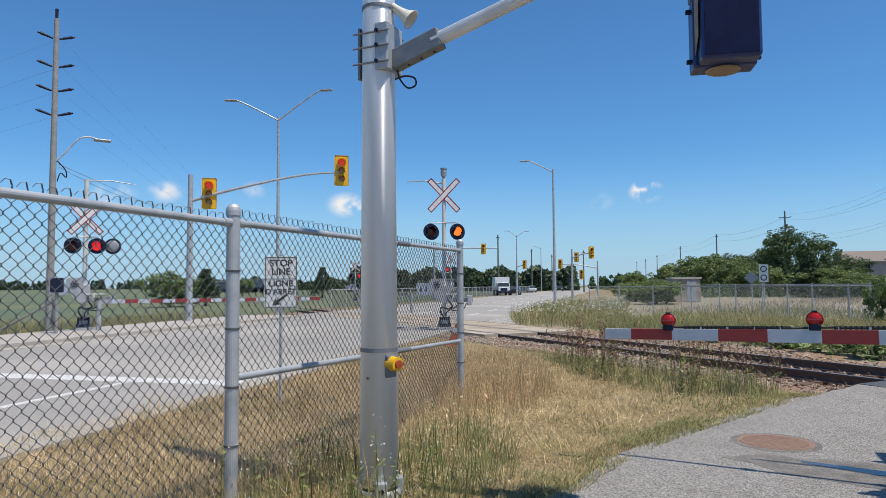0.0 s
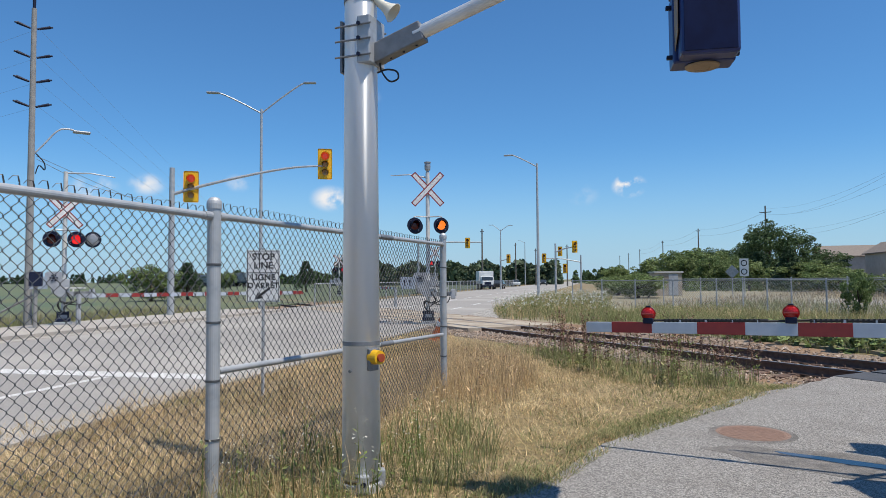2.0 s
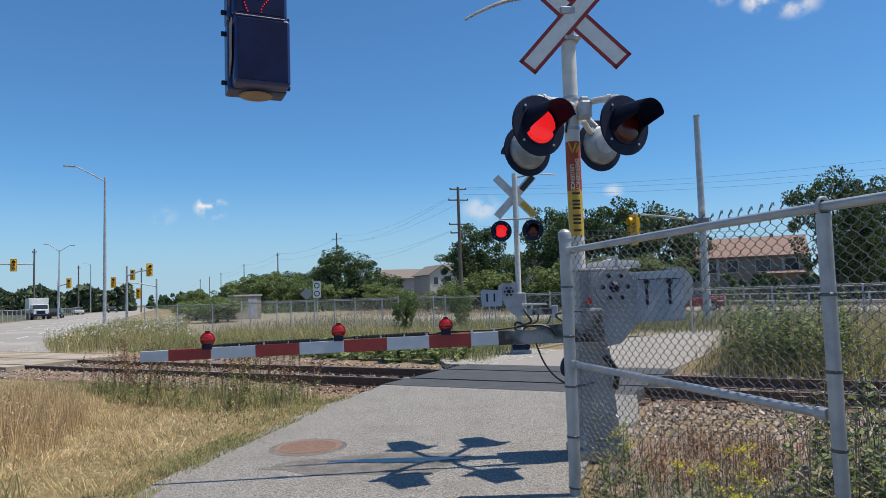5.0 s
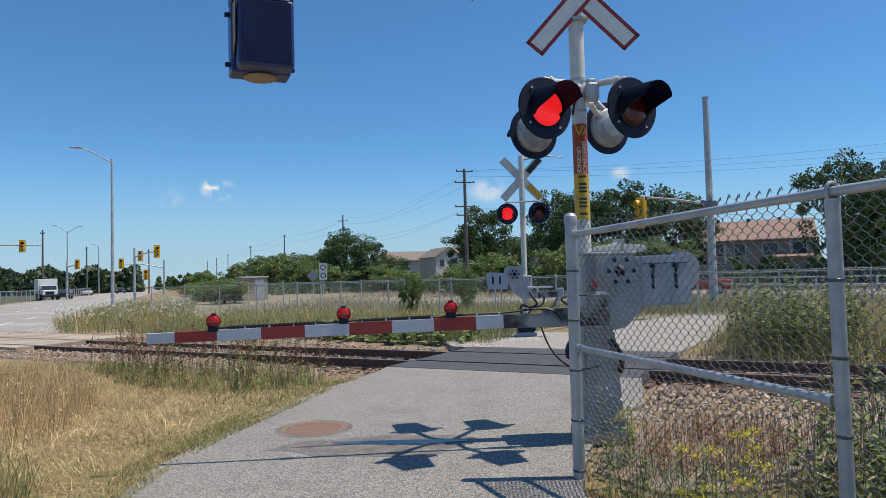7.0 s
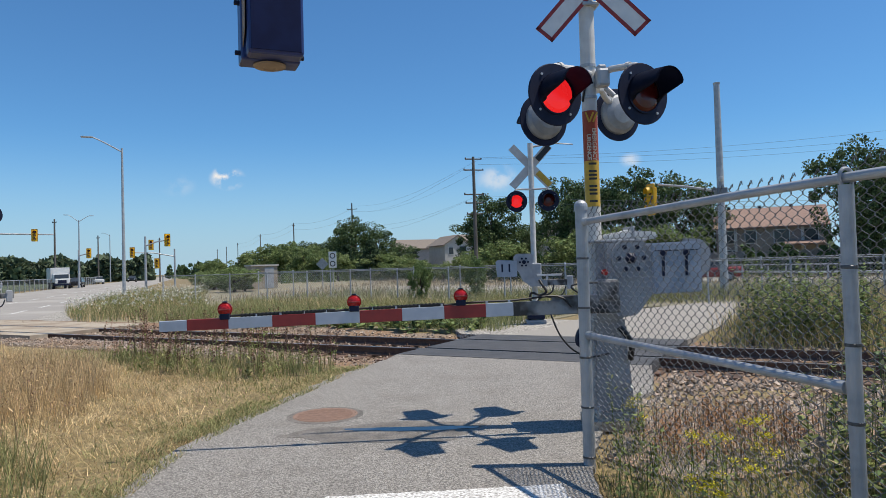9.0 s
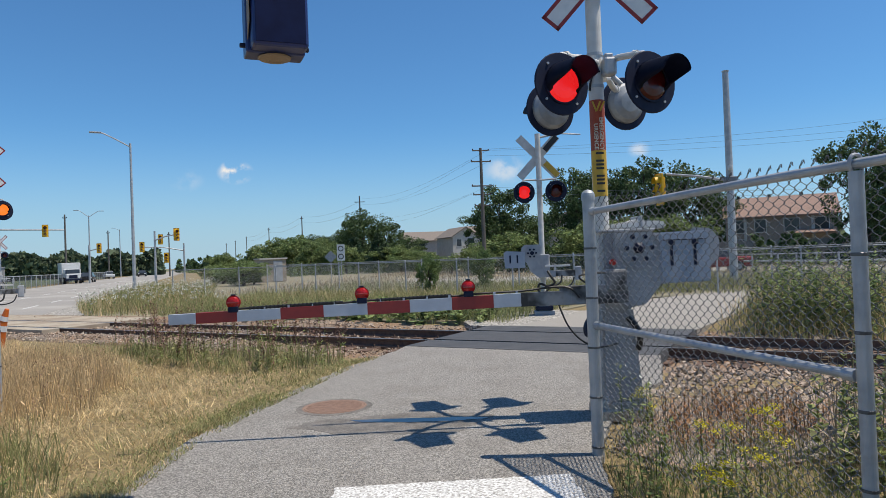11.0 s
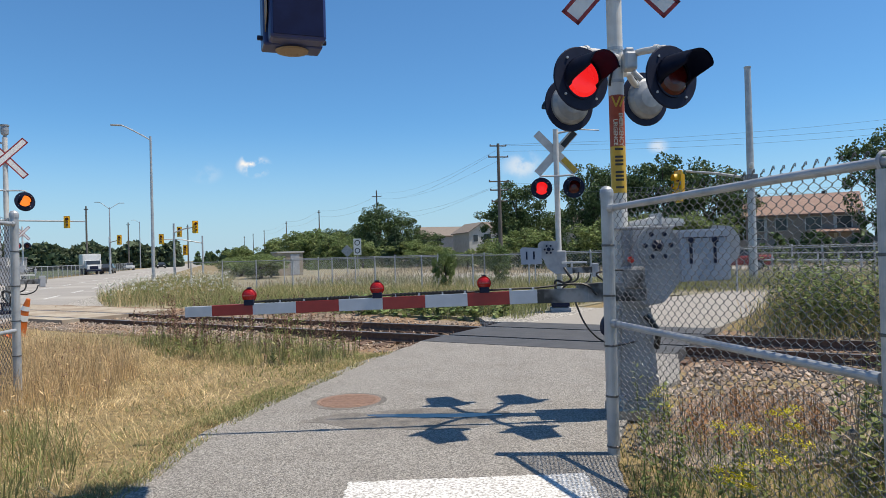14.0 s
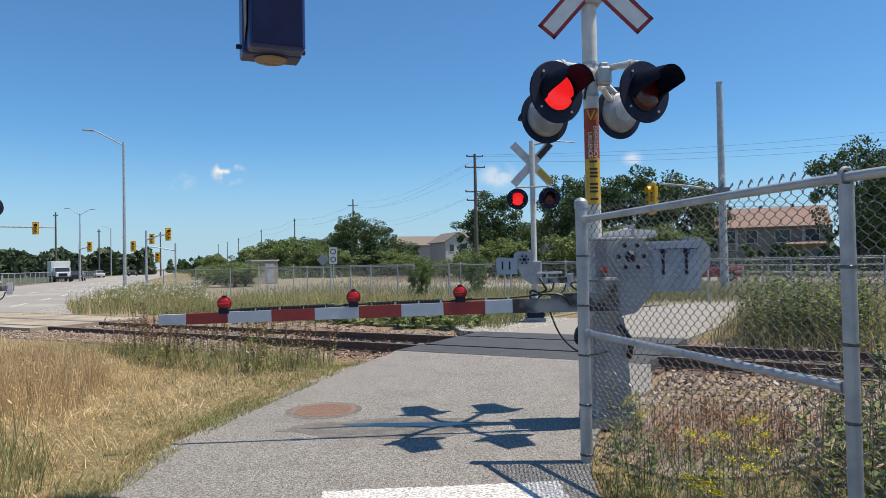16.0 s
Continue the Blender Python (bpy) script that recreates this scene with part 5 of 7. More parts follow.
# ---- road signals, lamps and poles ----
def traffic_head(parent, p, look_at, lit):
    m = parent.matrix_basis.inverted() @ Matrix.Translation(p) @ pose(0, 0, 0, 0, 0, math.degrees(math.atan2(look_at.y, look_at.x)) + 90)
    h = part("signal_head", box(B(), (0, 0.02, 0), (0.62, 0.03, 1.35), bevel=0.05), M_YELLOW, parent, "yellow traffic signal head")
    h.matrix_basis = m
    part("housing", box(B(), (0, 0.12, 0), (0.34, 0.2, 1.05), bevel=0.03), M_YELLOW, h)
    for k, z in enumerate((0.36, 0.0, -0.36)):
        r = 0.17 if k == 0 else 0.14
        # lower two lenses: tan colour in place of the yellow visors' reflection
        part("lens", lathe(B(), [(r, -0.01), (r * 0.6, -0.03), (0, -0.035)], pose(0, -0.01, z, -90), 16), (M_REDGLOW if lit else M_UNLIT, M_WARMTAN, M_WARMTAN)[k], h)
        bm = B()
        lo = [bm.verts.new((r * 1.08 * math.cos(a), 0.0, z + r * 1.08 * math.sin(a))) for a in [radians(-30 + 240 * j / 14) for j in range(15)]]
        hi = [bm.verts.new((v.co.x, -0.24, v.co.z - 0.02)) for v in lo]
        for j in range(14):
            bm.faces.new((lo[j], lo[j + 1], hi[j + 1], hi[j]))
        part("visor", bm, M_YELLOW, h)
    return h


def signal_mast(base, top, arm, heads, look_at, label, r=0.11, arm_r=0.05, lit=False):
    s = thing("traffic_signal", base, label, "traffic signal", "traffic signals")
    part("pole", rod(B(), (0, 0, -0.1), (0, 0, top), r, r * 0.7, seg=14), M_GALV, s)
    if arm:
        part("mast_arm", tube(B(), [Vector(p) - base for p in arm], [arm_r * (1 - 0.12 * k) for k in range(len(arm))], 10), M_GALV, s)
    for p in heads:
        traffic_head(s, p, look_at, lit)
    return s


signal_mast(Vector((-26.1, 16.8, 0)), 6.4, [(-26.1, 16.8, 5.25), (-25.2, 17.7, 5.65), (-23.6, 19.2, 6.2), (-22.3, 20.3, 6.5), (-21.3, 21.0, 6.55)],
            [Vector((-25.55, 17.35, 5.60)), Vector((-21.25, 21.1, 6.65))], Vector((0.75, -0.66, 0)), "galvanised traffic signal mast with two yellow heads on a curved arm", r=0.15, arm_r=0.075, lit=True)
signal_mast(at(25.6, 78), 5.6, [at(25.6, 78, 4.6), at(24.8, 77.6, 5.0), at(24.05, 77.2, 5.15)], [at(24.0, 77, 5.15)], Vector((0.7, -0.7, 0)), "galvanised traffic signal mast with a yellow head far up the road", 0.14, 0.08)
signal_mast(at(23.5, 97), 4.9, [at(23.5, 97, 3.9), at(25.0, 97, 4.4), at(26.6, 97, 4.5)], [at(25.2, 96.5, 5.45), at(26.54, 96.5, 4.5), at(24.8, 96.5, 3.0)], Vector((0.3, -0.95, 0)), "galvanised traffic signal mast with three yellow heads far up the road", 0.14, 0.08)
signal_mast(at(30.2, 105), 5.2, [at(30.2, 105, 4.4), at(29.5, 104, 4.7)], [at(29.52, 103.5, 4.7)], Vector((0.4, -0.9, 0)), "galvanised traffic signal mast with a yellow head beside a lamp post", 0.14, 0.08)
signal_mast(at(37.2, 86), 6.9, [at(37.2, 86, 6.4), at(34.5, 86, 6.35), at(31.8, 86, 6.3)], [at(33.0, 85.7, 6.2)], Vector((0.5, -0.86, 0)), "galvanised traffic signal mast with a long straight arm", 0.16, 0.10)
east_sig = signal_mast(at(-20.9, 30), 8.7, [at(-20.8, 30, 4.25), at(-18.5, 30.2, 4.55), at(-16.2, 30.4, 4.75)], [at(-15.6, 30.2, 4.10)], Vector((-0.95, -0.2, 0)), "tall grey traffic signal pole with yellow head and camera", 0.17, 0.06)
part("camera_dome", lathe(B(), [(0, -0.12), (0.08, -0.09), (0.1, 0), (0.09, 0.1), (0, 0.12)], Matrix.Translation((-0.05, -0.22, 4.75)), 14), M_WHITE, east_sig, "small white camera dome")
part("pole_cap", lathe(B(), [(0.13, 0), (0.14, 0.06), (0, 0.1)], Matrix.Translation((0, 0, 8.7)), 14), M_GALV, east_sig)
part("arm_clamp", box(B(), (0, 0, 4.25), (0.42, 0.42, 0.3), bevel=0.02), M_BRACKET, east_sig)


def street_lamp(base, top, ends, label, mat=None, r=0.09):
    s = thing("street_lamp", base, label, "street lamp", "street lamps")
    part("pole", rod(B(), (0, 0, -0.1), (0, 0, top), r, r * 0.55, seg=12), mat or M_GALV, s)
    for e in ends:
        q = Vector(e) - base
        part("lamp_arm", tube(B(), [(0, 0, top - 0.25), (q.x * 0.45, q.y * 0.45, top - 0.25 + (q.z - top + 0.25) * 0.50), (q.x * 0.85, q.y * 0.85, top - 0.25 + (q.z - top + 0.25) * 0.90), (q.x, q.y, q.z)], 0.045, 8), M_GALV, s)
        d = Vector((q.x, q.y, 0)).normalized()
        part("luminaire", box(B(), q + d * 0.3, (0.72, 0.28, 0.09), Matrix.Rotation(math.atan2(d.y, d.x), 3, "Z"), 0.035), M_DULLGREY, s)
    return s


street_lamp(Vector((-30.9, 25.6, 0)), 11.5, [(-32.6, 23.9, 12.35), (-28.8, 27.0, 13.0)], "galvanised street lamp with two curved arms", r=0.12)
street_lamp(at(27.1, 50), 10.1, [at(29.15, 50, 10.75)], "galvanised street lamp with one curved arm in the verge", r=0.12)
street_lamp(at(30.16, 117), 10.2, [at(30.85, 117, 11.0), at(29.45, 117, 10.9)], "galvanised street lamp with two arms far up the road", r=0.13)
street_lamp(at(28.1, 190), 12.0, [at(28.5, 190, 12.4)], "galvanised street lamp far up the road", r=0.15)


def utility_pole(base, top, arms, mat, label, r=0.16, way=(1, 0, 0), stubs=False):
    s = thing("utility_pole", base, label, "utility pole", "utility poles")
    part("pole", rod(B(), (0, 0, -0.1), (0, 0, top), r, r * 0.6, seg=12), mat, s)
    w = Vector(way)
    for z, half in arms:
        if stubs:
            for sx in (-1, 1):
                part("insulator", rod(rod(B(), w * 0.1 * sx + Vector((0, 0, z)), w * half * sx + Vector((0, 0, z + 0.13)), 0.035, 0.055, seg=8), w * half * sx * 0.95 + Vector((0, 0, z + 0.12)), w * half * sx * 1.15 + Vector((0, 0, z + 0.14)), 0.03, seg=8), M_BLACK, s, "dark post insulator")
            continue
        part("cross_arm", rod(B(), w * -half + Vector((0, 0, z)), w * half + Vector((0, 0, z + 0.02)), 0.06, 0.05, seg=6), M_WOODPOLE, s)
        for sx in (-1, 1):
            part("insulator", lathe(B(), [(0.05, 0), (0.06, 0.05), (0.04, 0.08), (0, 0.12)], Matrix.Translation(w * half * 0.95 * sx + Vector((0, 0, z + 0.04))), 8), M_BLACK, s)
    return s


west_pole = utility_pole(Vector((-24.55, 10.5, 0)), 10.9, [(10.2, 0.5), (9.2, 0.5), (8.35, 0.5), (7.5, 0.5)], M_PALEPOLE, "tall pale utility pole with insulator arms and a lamp", 0.13, (0.4, 0.9, 0), True)
part("top_pin", rod(B(), (0, 0, 10.9), (0, 0, 11.25), 0.05, 0.06, seg=8), M_BLACK, west_pole)
part("lamp_arm", tube(B(), [(0, 0, 5.8), (0.15, 0.3, 6.2), (0.3, 0.7, 6.75), (0.42, 1.0, 6.85), (0.5, 1.25, 6.8)], 0.03, 8), M_GALV, west_pole)
part("luminaire", box(B(), (0.55, 1.4, 6.78), (0.25, 0.55, 0.08), Matrix.Rotation(radians(-20), 3, "Z"), 0.03), M_DULLGREY, west_pole)
part("cable_drop", tube(B(), [(0.1, 0.1, 5.9), (0.25, 0.3, 5.6), (0.2, 0.35, 5.35), (0.12, 0.2, 5.5), (0.1, 0.1, 5.2)], 0.02, 6), M_RUBBERCABLE, west_pole)
utility_pole(at(-1.1, 55), 10.4, [(10.2, 0.75), (9.3, 0.9), (7.3, 0.9), (6.6, 0.8), (5.7, 0.7)], M_WOODPOLE, "dark wooden utility pole with several cross arms", 0.18, (0.9, 0.3, 0))
for b, d, e in ((9.36, 112, 5.54), (14.22, 145, 3.96), (16.92, 185, 3.07), (18.72, 240, 2.4), (31.74, 112, 4.33), (24.6, 150, 2.9), (28.9, 150, 3.1), (27.2, 170, 2.6), (20.3, 300, 1.9), (19.6, 270, 2.1)):
    t = 1.5 + d * math.tan(radians(e))
    utility_pole(at(b, d), t, [(t - 1.0, 0.8), (t - 2.6, 0.7)] if d < 120 and b < 12 else [(t - 0.5, 0.3)], M_WOODPOLE, "slim wooden utility pole in the distance", 0.17)


def wire(a, b, sag, r=0.016):
    a, b = Vector(a), Vector(b)
    pts = [a.lerp(b, k / 12) - Vector((0, 0, sag * 4 * (k / 12) * (1 - k / 12))) for k in range(13)]
    w = part("overhead_wire", tube(B(), pts[::4], r * 0.5, 4), M_DULLGREY, None)
    return tagged(w, "thin dark overhead wire between poles", "overhead wire", "overhead wires")


P1 = at(-1.1, 55)
for z, off in ((10.3, 0.7), (9.4, 0.8), (9.4, -0.8), (7.4, 0.9), (6.7, -0.8)):
    wire(P1 + Vector((off, 0.2, z)), at(9.36, 112, z + 1.6), 1.2)
for e in (10.9, 10.2, 9.75, 5.6, 5.2):
    wire(P1 + Vector((0.4, 0, min(e, 10.3) if e > 8 else e + 1.6)), at(-36, 62, e), 0.5, 0.02)
for a, b in ((9.36, 14.22), (14.22, 16.92), (16.92, 18.72)):
    da, db = {9.36: 112, 14.22: 145, 16.92: 185, 18.72: 240}[a], {14.22: 145, 16.92: 185, 18.72: 240}[b]
    for z in (11.4, 10.2):
        wire(at(a, da, z), at(b, db, z), 0.8, 0.03)
for z0 in (10.2, 9.2, 8.35, 7.5):
    wire((-24.4, 10.6, z0), at(50, 120, 4.5 + z0 * 0.35), 1.2, 0.007)
    wire((-24.4, 10.6, z0), at(85, 60, z0 + 1), 1.0, 0.006)
wire((-24.4, 10.6, 5.7), (-26.1, 16.8, 5.0), 0.4, 0.02)
wire((-24.4, 10.6, 5.8), at(48, 70, 5.2), 0.8, 0.02)


# ---- far fences ----
def far_fence(n, s0, s1, step, height, label):
    f = thing("far_chain_link_fence", (0, 0, 0), label, "fence", "far fences")
    k = int((s1 - s0) / step)
    for j in range(k + 1):
        p = track_at(s0 + j * step, n)
        bm = rod(B(), (p.x, p.y, -0.2), (p.x, p.y, height), 0.03, seg=8)
        part("post", lathe(bm, [(0.036, 0), (0.032, 0.03), (0, 0.045)], Matrix.Translation((p.x, p.y, height)), 8), M_GALV, f)
    a, b = track_at(s0, n), track_at(s1, n)
    part("top_rail", rod(B(), (*a.xy, height - 0.03), (*b.xy, height - 0.03), 0.018, seg=6), M_DULLGREY, f)
    v, fc = mesh_wires(a.xy, b.xy, 0.05, height - 0.03, h=0.065, r=0.0030, barbs=False, twist=0)
    raw("wire_mesh", v, fc, M_GALV, f)


far_fence(24.0, -30.4, 9.1, 2.47, 1.45, "grey chain-link fence standing in tall weeds past the track")
far_fence(27.0, -26.5, 5.6, 2.47, 1.50, "second grey chain-link fence past the track")


# ---- plants ----
def inside(poly, x, y):
    ok = np.zeros(len(x), bool)
    px, py = np.array(poly).T
    j = len(px) - 1
    for i in range(len(px)):
        cut = ((py[i] > y) != (py[j] > y)) & (x < (px[j] - px[i]) * (y - py[i]) / (py[j] - py[i] + 1e-9) + px[i])
        ok ^= cut
        j = i
    return ok


def patch_noise(x, y, f, seed):
    return (np.sin(f * (x * 1.0 + 0.6 * y) + seed) + np.sin(f * (0.8 * y - 0.7 * x) + 1.7 * seed) + np.sin(2.3 * f * (x * 0.5 + y) + 0.3 * seed) + np.sin(3.1 * f * (y * 0.4 - x) + seed)) / 4


def scatter(poly, count, seed, keep=None):
    rng = np.random.default_rng(seed)
    px, py = np.array(poly).T
    x, y = rng.uniform(px.min(), px.max(), count), rng.uniform(py.min(), py.max(), count)
    ok = inside(poly, x, y)
    x, y = x[ok], y[ok]
    if keep is not None:
        ok = keep(x, y) > rng.uniform(0, 1, len(x))
        x, y = x[ok], y[ok]
    return x, y, rng


def blades(name, poly, count, seed, low, high, width, mat, label, lean=0.5, keep=None, z=None):
    """Thin bent blades of grass over an outline, all in one mesh."""
    x, y, rng = scatter(poly, count, seed, keep)
    n = len(x)
    base = np.stack([x, y, (ground_height(x, y) if z is None else np.full(n, z)) - 0.02], 1)
    h = rng.uniform(low, high, n) * (0.8 + 0.35 * patch_noise(x, y, 1.9, seed))
    a, b = rng.uniform(0, math.tau, n), rng.uniform(0, math.tau, n)
    side = np.stack([np.cos(a), np.sin(a), 0 * a], 1) * (width * rng.uniform(0.6, 1.4, n))[:, None] / 2
    bend = np.stack([np.cos(b), np.sin(b), 0 * b], 1) * (h * lean * rng.uniform(0.2, 1.2, n))[:, None]
    up = np.array([0, 0, 1.0])
    mid = base + bend * 0.35 + up * (h * 0.6)[:, None]
    tip = base + bend + up * h[:, None]
    v = np.stack([base - side, base + side, mid - side * 0.7, mid + side * 0.7, tip], 1).reshape(-1, 3)
    i = np.arange(n)[:, None] * 5
    quads, tris = (i + np.array([0, 1, 3, 2])).tolist(), (i + np.array([2, 3, 4])).tolist()
    return tagged(raw(name, v.tolist(), quads + tris, mat), label, "grass", kind="stuff")


def weeds(name, poly, count, seed, low, high, mat, label, leaves=9, leaf=(0.10, 0.025), tip=None, tip_size=0.02, tip_count=0, keep=None, spread=0.12, category="weeds", spike=False):
    """Upright stalks with leaves, and heads of flowers or seeds on top."""
    x, y, rng = scatter(poly, count, seed, keep)
    verts, faces, tv, tf = [], [], [], []

    def quad(v, f, c, u, w):
        k = len(v)
        v.extend([(c - u * 0.05).tolist(), (c + u * 0.5 + w).tolist(), (c + u).tolist(), (c + u * 0.5 - w).tolist()])
        f.append((k, k + 1, k + 2, k + 3))

    gz = ground_height(x, y)
    for i in range(len(x)):
        h = rng.uniform(low, high)
        lean = rng.normal(0, 0.09, 2) * h
        foot = np.array([x[i], y[i], gz[i] - 0.02])
        top = foot + np.array([lean[0], lean[1], h])
        a = rng.uniform(0, 6.28)
        sd = np.array([math.cos(a), math.sin(a), 0]) * 0.004
        quad(verts, faces, foot, top - foot, sd), quad(verts, faces, foot, top - foot, np.array([-sd[1], sd[0], 0]))
        for j in range(leaves):
            t = rng.uniform(0.03, 0.95)
            c = foot + (top - foot) * t
            b = rng.uniform(0, 6.28)
            ln, wd = leaf[0] * rng.uniform(0.6, 1.4) * (1.15 - 0.6 * t), leaf[1] * rng.uniform(0.6, 1.4)
            u = np.array([math.cos(b), math.sin(b), rng.uniform(-0.3, 0.8)]) * ln
            quad(verts, faces, c, u, np.array([-math.sin(b), math.cos(b), rng.uniform(-0.4, 0.4)]) * wd)
        for j in range(tip_count):
            c = top + rng.normal(0, 1, 3) * np.array([spread, spread, spread * 0.4]) * (h if tip_size < 0.03 else 1) * 0.6
            if spike:
                c = foot + (top - foot) * rng.uniform(0.55, 1.02) + rng.normal(0, 0.012, 3)
            u = rng.normal(0, 1, 3)
            u = u / np.linalg.norm(u) * tip_size
            quad(tv, tf, c, u, np.cross(u, [0.3, 0.2, 0.9]) * 0.6)
    tagged(raw(name, verts, faces, mat), label, category, kind="stuff")
    if tip_count:
        tagged(raw(name.replace("_weeds", "") + "_heads", tv, tf, tip), label + ", the heads", category, kind="stuff")


def tussocks(name, poly, count, per, seed, low, high, width, mat, label, lay=1.6, keep=None, spread=0.10):
    """Clumps of long blades, each clump bent its own way and fanned out."""
    x, y, rng = scatter(poly, count, seed, keep)
    n = len(x) * per
    cx, cy = np.repeat(x, per), np.repeat(y, per)
    way = np.repeat(rng.uniform(0, math.tau, len(x)), per) + rng.normal(0, 0.55, n)
    tall = np.repeat(rng.uniform(0.7, 1.3, len(x)), per)
    px, py = cx + rng.normal(0, spread, n), cy + rng.normal(0, spread, n)
    h = rng.uniform(low, high, n) * tall
    up = np.array([0, 0, 1.0])
    base = np.stack([px, py, ground_height(px, py) - 0.02], 1)
    out = np.stack([np.cos(way), np.sin(way), 0 * way], 1)
    bend = out * (h * lay * rng.uniform(0.4, 1.2, n))[:, None]
    a = rng.uniform(0, math.tau, n)
    side = np.stack([np.cos(a), np.sin(a), 0 * a], 1) * (width * rng.uniform(0.6, 1.4, n))[:, None] / 2
    mid = base + bend * 0.4 + up * (h * 0.85)[:, None]
    tip = base + bend + up * (h * rng.uniform(0.35, 1.0, n))[:, None]
    v = np.stack([base - side, base + side, mid - side * 0.7, mid + side * 0.7, tip], 1).reshape(-1, 3)
    i = np.arange(n)[:, None] * 5
    return tagged(raw(name, v.tolist(), (i + np.array([0, 1, 3, 2])).tolist() + (i + np.array([2, 3, 4])).tolist(), mat), label, "grass", kind="stuff")



LAWN = [(-2.9, -1), (-2.45, 4.6), (-2.55, 5.8), (-2.42, 6.8), (-2.18, 8.1), (-1.9, 9.4), (-5.0, 11.2), (-9.5, 14.0), (-13.2, 15.4), (-9.3, 8.6), (-8.1, 4.0), (-7.0, 0.2), (-5.5, -2)]


def green_side(x, y):
    # greener towards the path's edge and the ballast, and in patches
    edge = np.clip(1.2 - np.abs(x + 2.45 + 0.07 * (y - 6) + 0.25 * patch_noise(x, y, 1.3, 7)) / 0.95, 0, 1)
    weeds_edge = np.clip((0.460 * x + 0.888 * y - 6.6) / 1.6, 0, 1) * (x > -6)
    return np.clip(0.22 + 0.3 * patch_noise(x, y, 1.1, 31) + 0.9 * edge * (0.6 + 0.5 * patch_noise(x, y, 2.0, 3)) + 0.6 * weeds_edge + 0.25 * (patch_noise(x, y, 0.8, 9) > 0.25), 0, 1)


def dry_side(x, y):
    return 1 - 0.75 * green_side(x, y)


def fence_near(x, y):
    d = np.abs((x + 4.7) * 0.958 + (y - 5.2) * 0.286)
    return np.exp(-(d / 0.55) ** 2)


blades("mown_straw", LAWN, 160000, 11, 0.035, 0.085, 0.007, M_STRAW, "short dry straw-coloured mown grass on the verge", 2.0, dry_side)
blades("thatch", LAWN, 48000, 10, 0.015, 0.05, 0.012, M_DOCK, "brown thatch between the grass blades", 3.0, dry_side)
blades("dry_grass", LAWN, 90000, 12, 0.04, 0.14, 0.006, M_DRY, "dry golden grass on the verge", 1.5, dry_side)
blades("cut_hay", LAWN, 26000, 27, 0.03, 0.06, 0.009, M_STRAW, "loose cut hay lying on the mown verge", 6.0, lambda x, y: np.clip(patch_noise(x, y, 1.4, 6) + 0.35, 0, 1))
blades("low_olive_grass", LAWN, 60000, 28, 0.02, 0.07, 0.008, M_WEED, "low olive green grass in patches on the verge", 1.6, lambda x, y: np.clip(0.30 + 0.9 * patch_noise(x, y, 0.9, 12), 0.05, 0.9))
tussocks("hay_tussocks", LAWN, 2600, 26, 71, 0.05, 0.13, 0.006, M_STRAW, "pale bent hay in tussocks on the verge", 2.4, lambda x, y: np.clip(0.5 + 0.9 * patch_noise(x, y, 1.2, 14), 0, 1) * dry_side(x, y))
tussocks("golden_tussocks", LAWN, 1500, 24, 72, 0.10, 0.24, 0.005, M_DRY, "golden bent grass in tussocks on the verge", 1.2, lambda x, y: np.clip(0.35 + 0.9 * patch_noise(x, y, 0.9, 21) - 0.5 * (x > -3.2), 0, 1))
tussocks("green_tussocks", LAWN, 1500, 22, 73, 0.05, 0.13, 0.007, M_GREENGRASS, "green grass tussocks between the path and the verge", 1.1, green_side)
tussocks("pole_tussocks", [(-2.85, 2.8), (-2.95, 4.6), (-3.7, 6.0), (-4.4, 6.2), (-4.3, 4.4), (-3.9, 2.4)], 130, 22, 75, 0.14, 0.34, 0.0055, M_GREENGRASS, "long green grass bent round the pole's foot", 0.7, lambda x, y: np.clip(0.6 + 0.8 * patch_noise(x, y, 2.2, 25), 0, 1))
tussocks("seeding_tussocks", [(-4.2, 7.2), (-4.7, 8.8), (-5.6, 10.4), (-8.4, 12.6), (-9.2, 11.6), (-6.9, 8.4), (-5.3, 6.6)], 700, 26, 74, 0.20, 0.46, 0.0045, M_DRY, "long golden seeding grass at the fence's end", 0.6)
blades("short_green_grass", LAWN, 75000, 13, 0.03, 0.085, 0.008, M_GREENGRASS, "short green grass along the path edge", 1.4, green_side)
TALL = [(-2.9, 3.0), (-3.1, 4.6), (-3.7, 6.0), (-4.5, 8.0), (-5.4, 10.6), (-7.4, 11.4), (-6.6, 8.2), (-5.2, 5.4), (-4.6, 2.4), (-3.9, -0.8), (-3.0, -0.8)]
blades("tall_dry_grass", TALL, 26000, 14, 0.22, 0.66, 0.0045, M_DRY, "tall dry golden grass along the fence", 0.6, lambda x, y: np.clip(fence_near(x, y) * (0.75 + 0.6 * patch_noise(x, y, 2.2, 5)), 0, 1))
blades("tall_green_grass", [(-2.75, 2.6), (-2.9, 4.7), (-3.9, 6.4), (-4.9, 6.6), (-4.5, 4.6), (-4.2, 2.2), (-3.4, 0.2), (-2.9, 0.2)], 6500, 15, 0.12, 0.42, 0.006, M_GREENGRASS, "tall green grass round the foot of the pole", 0.6, lambda x, y: np.clip(np.exp(-((x + 3.35) ** 2 + 0.35 * (y - 4.1) ** 2) / 0.55) * (0.9 + 0.6 * patch_noise(x, y, 2.6, 2)), 0, 1))
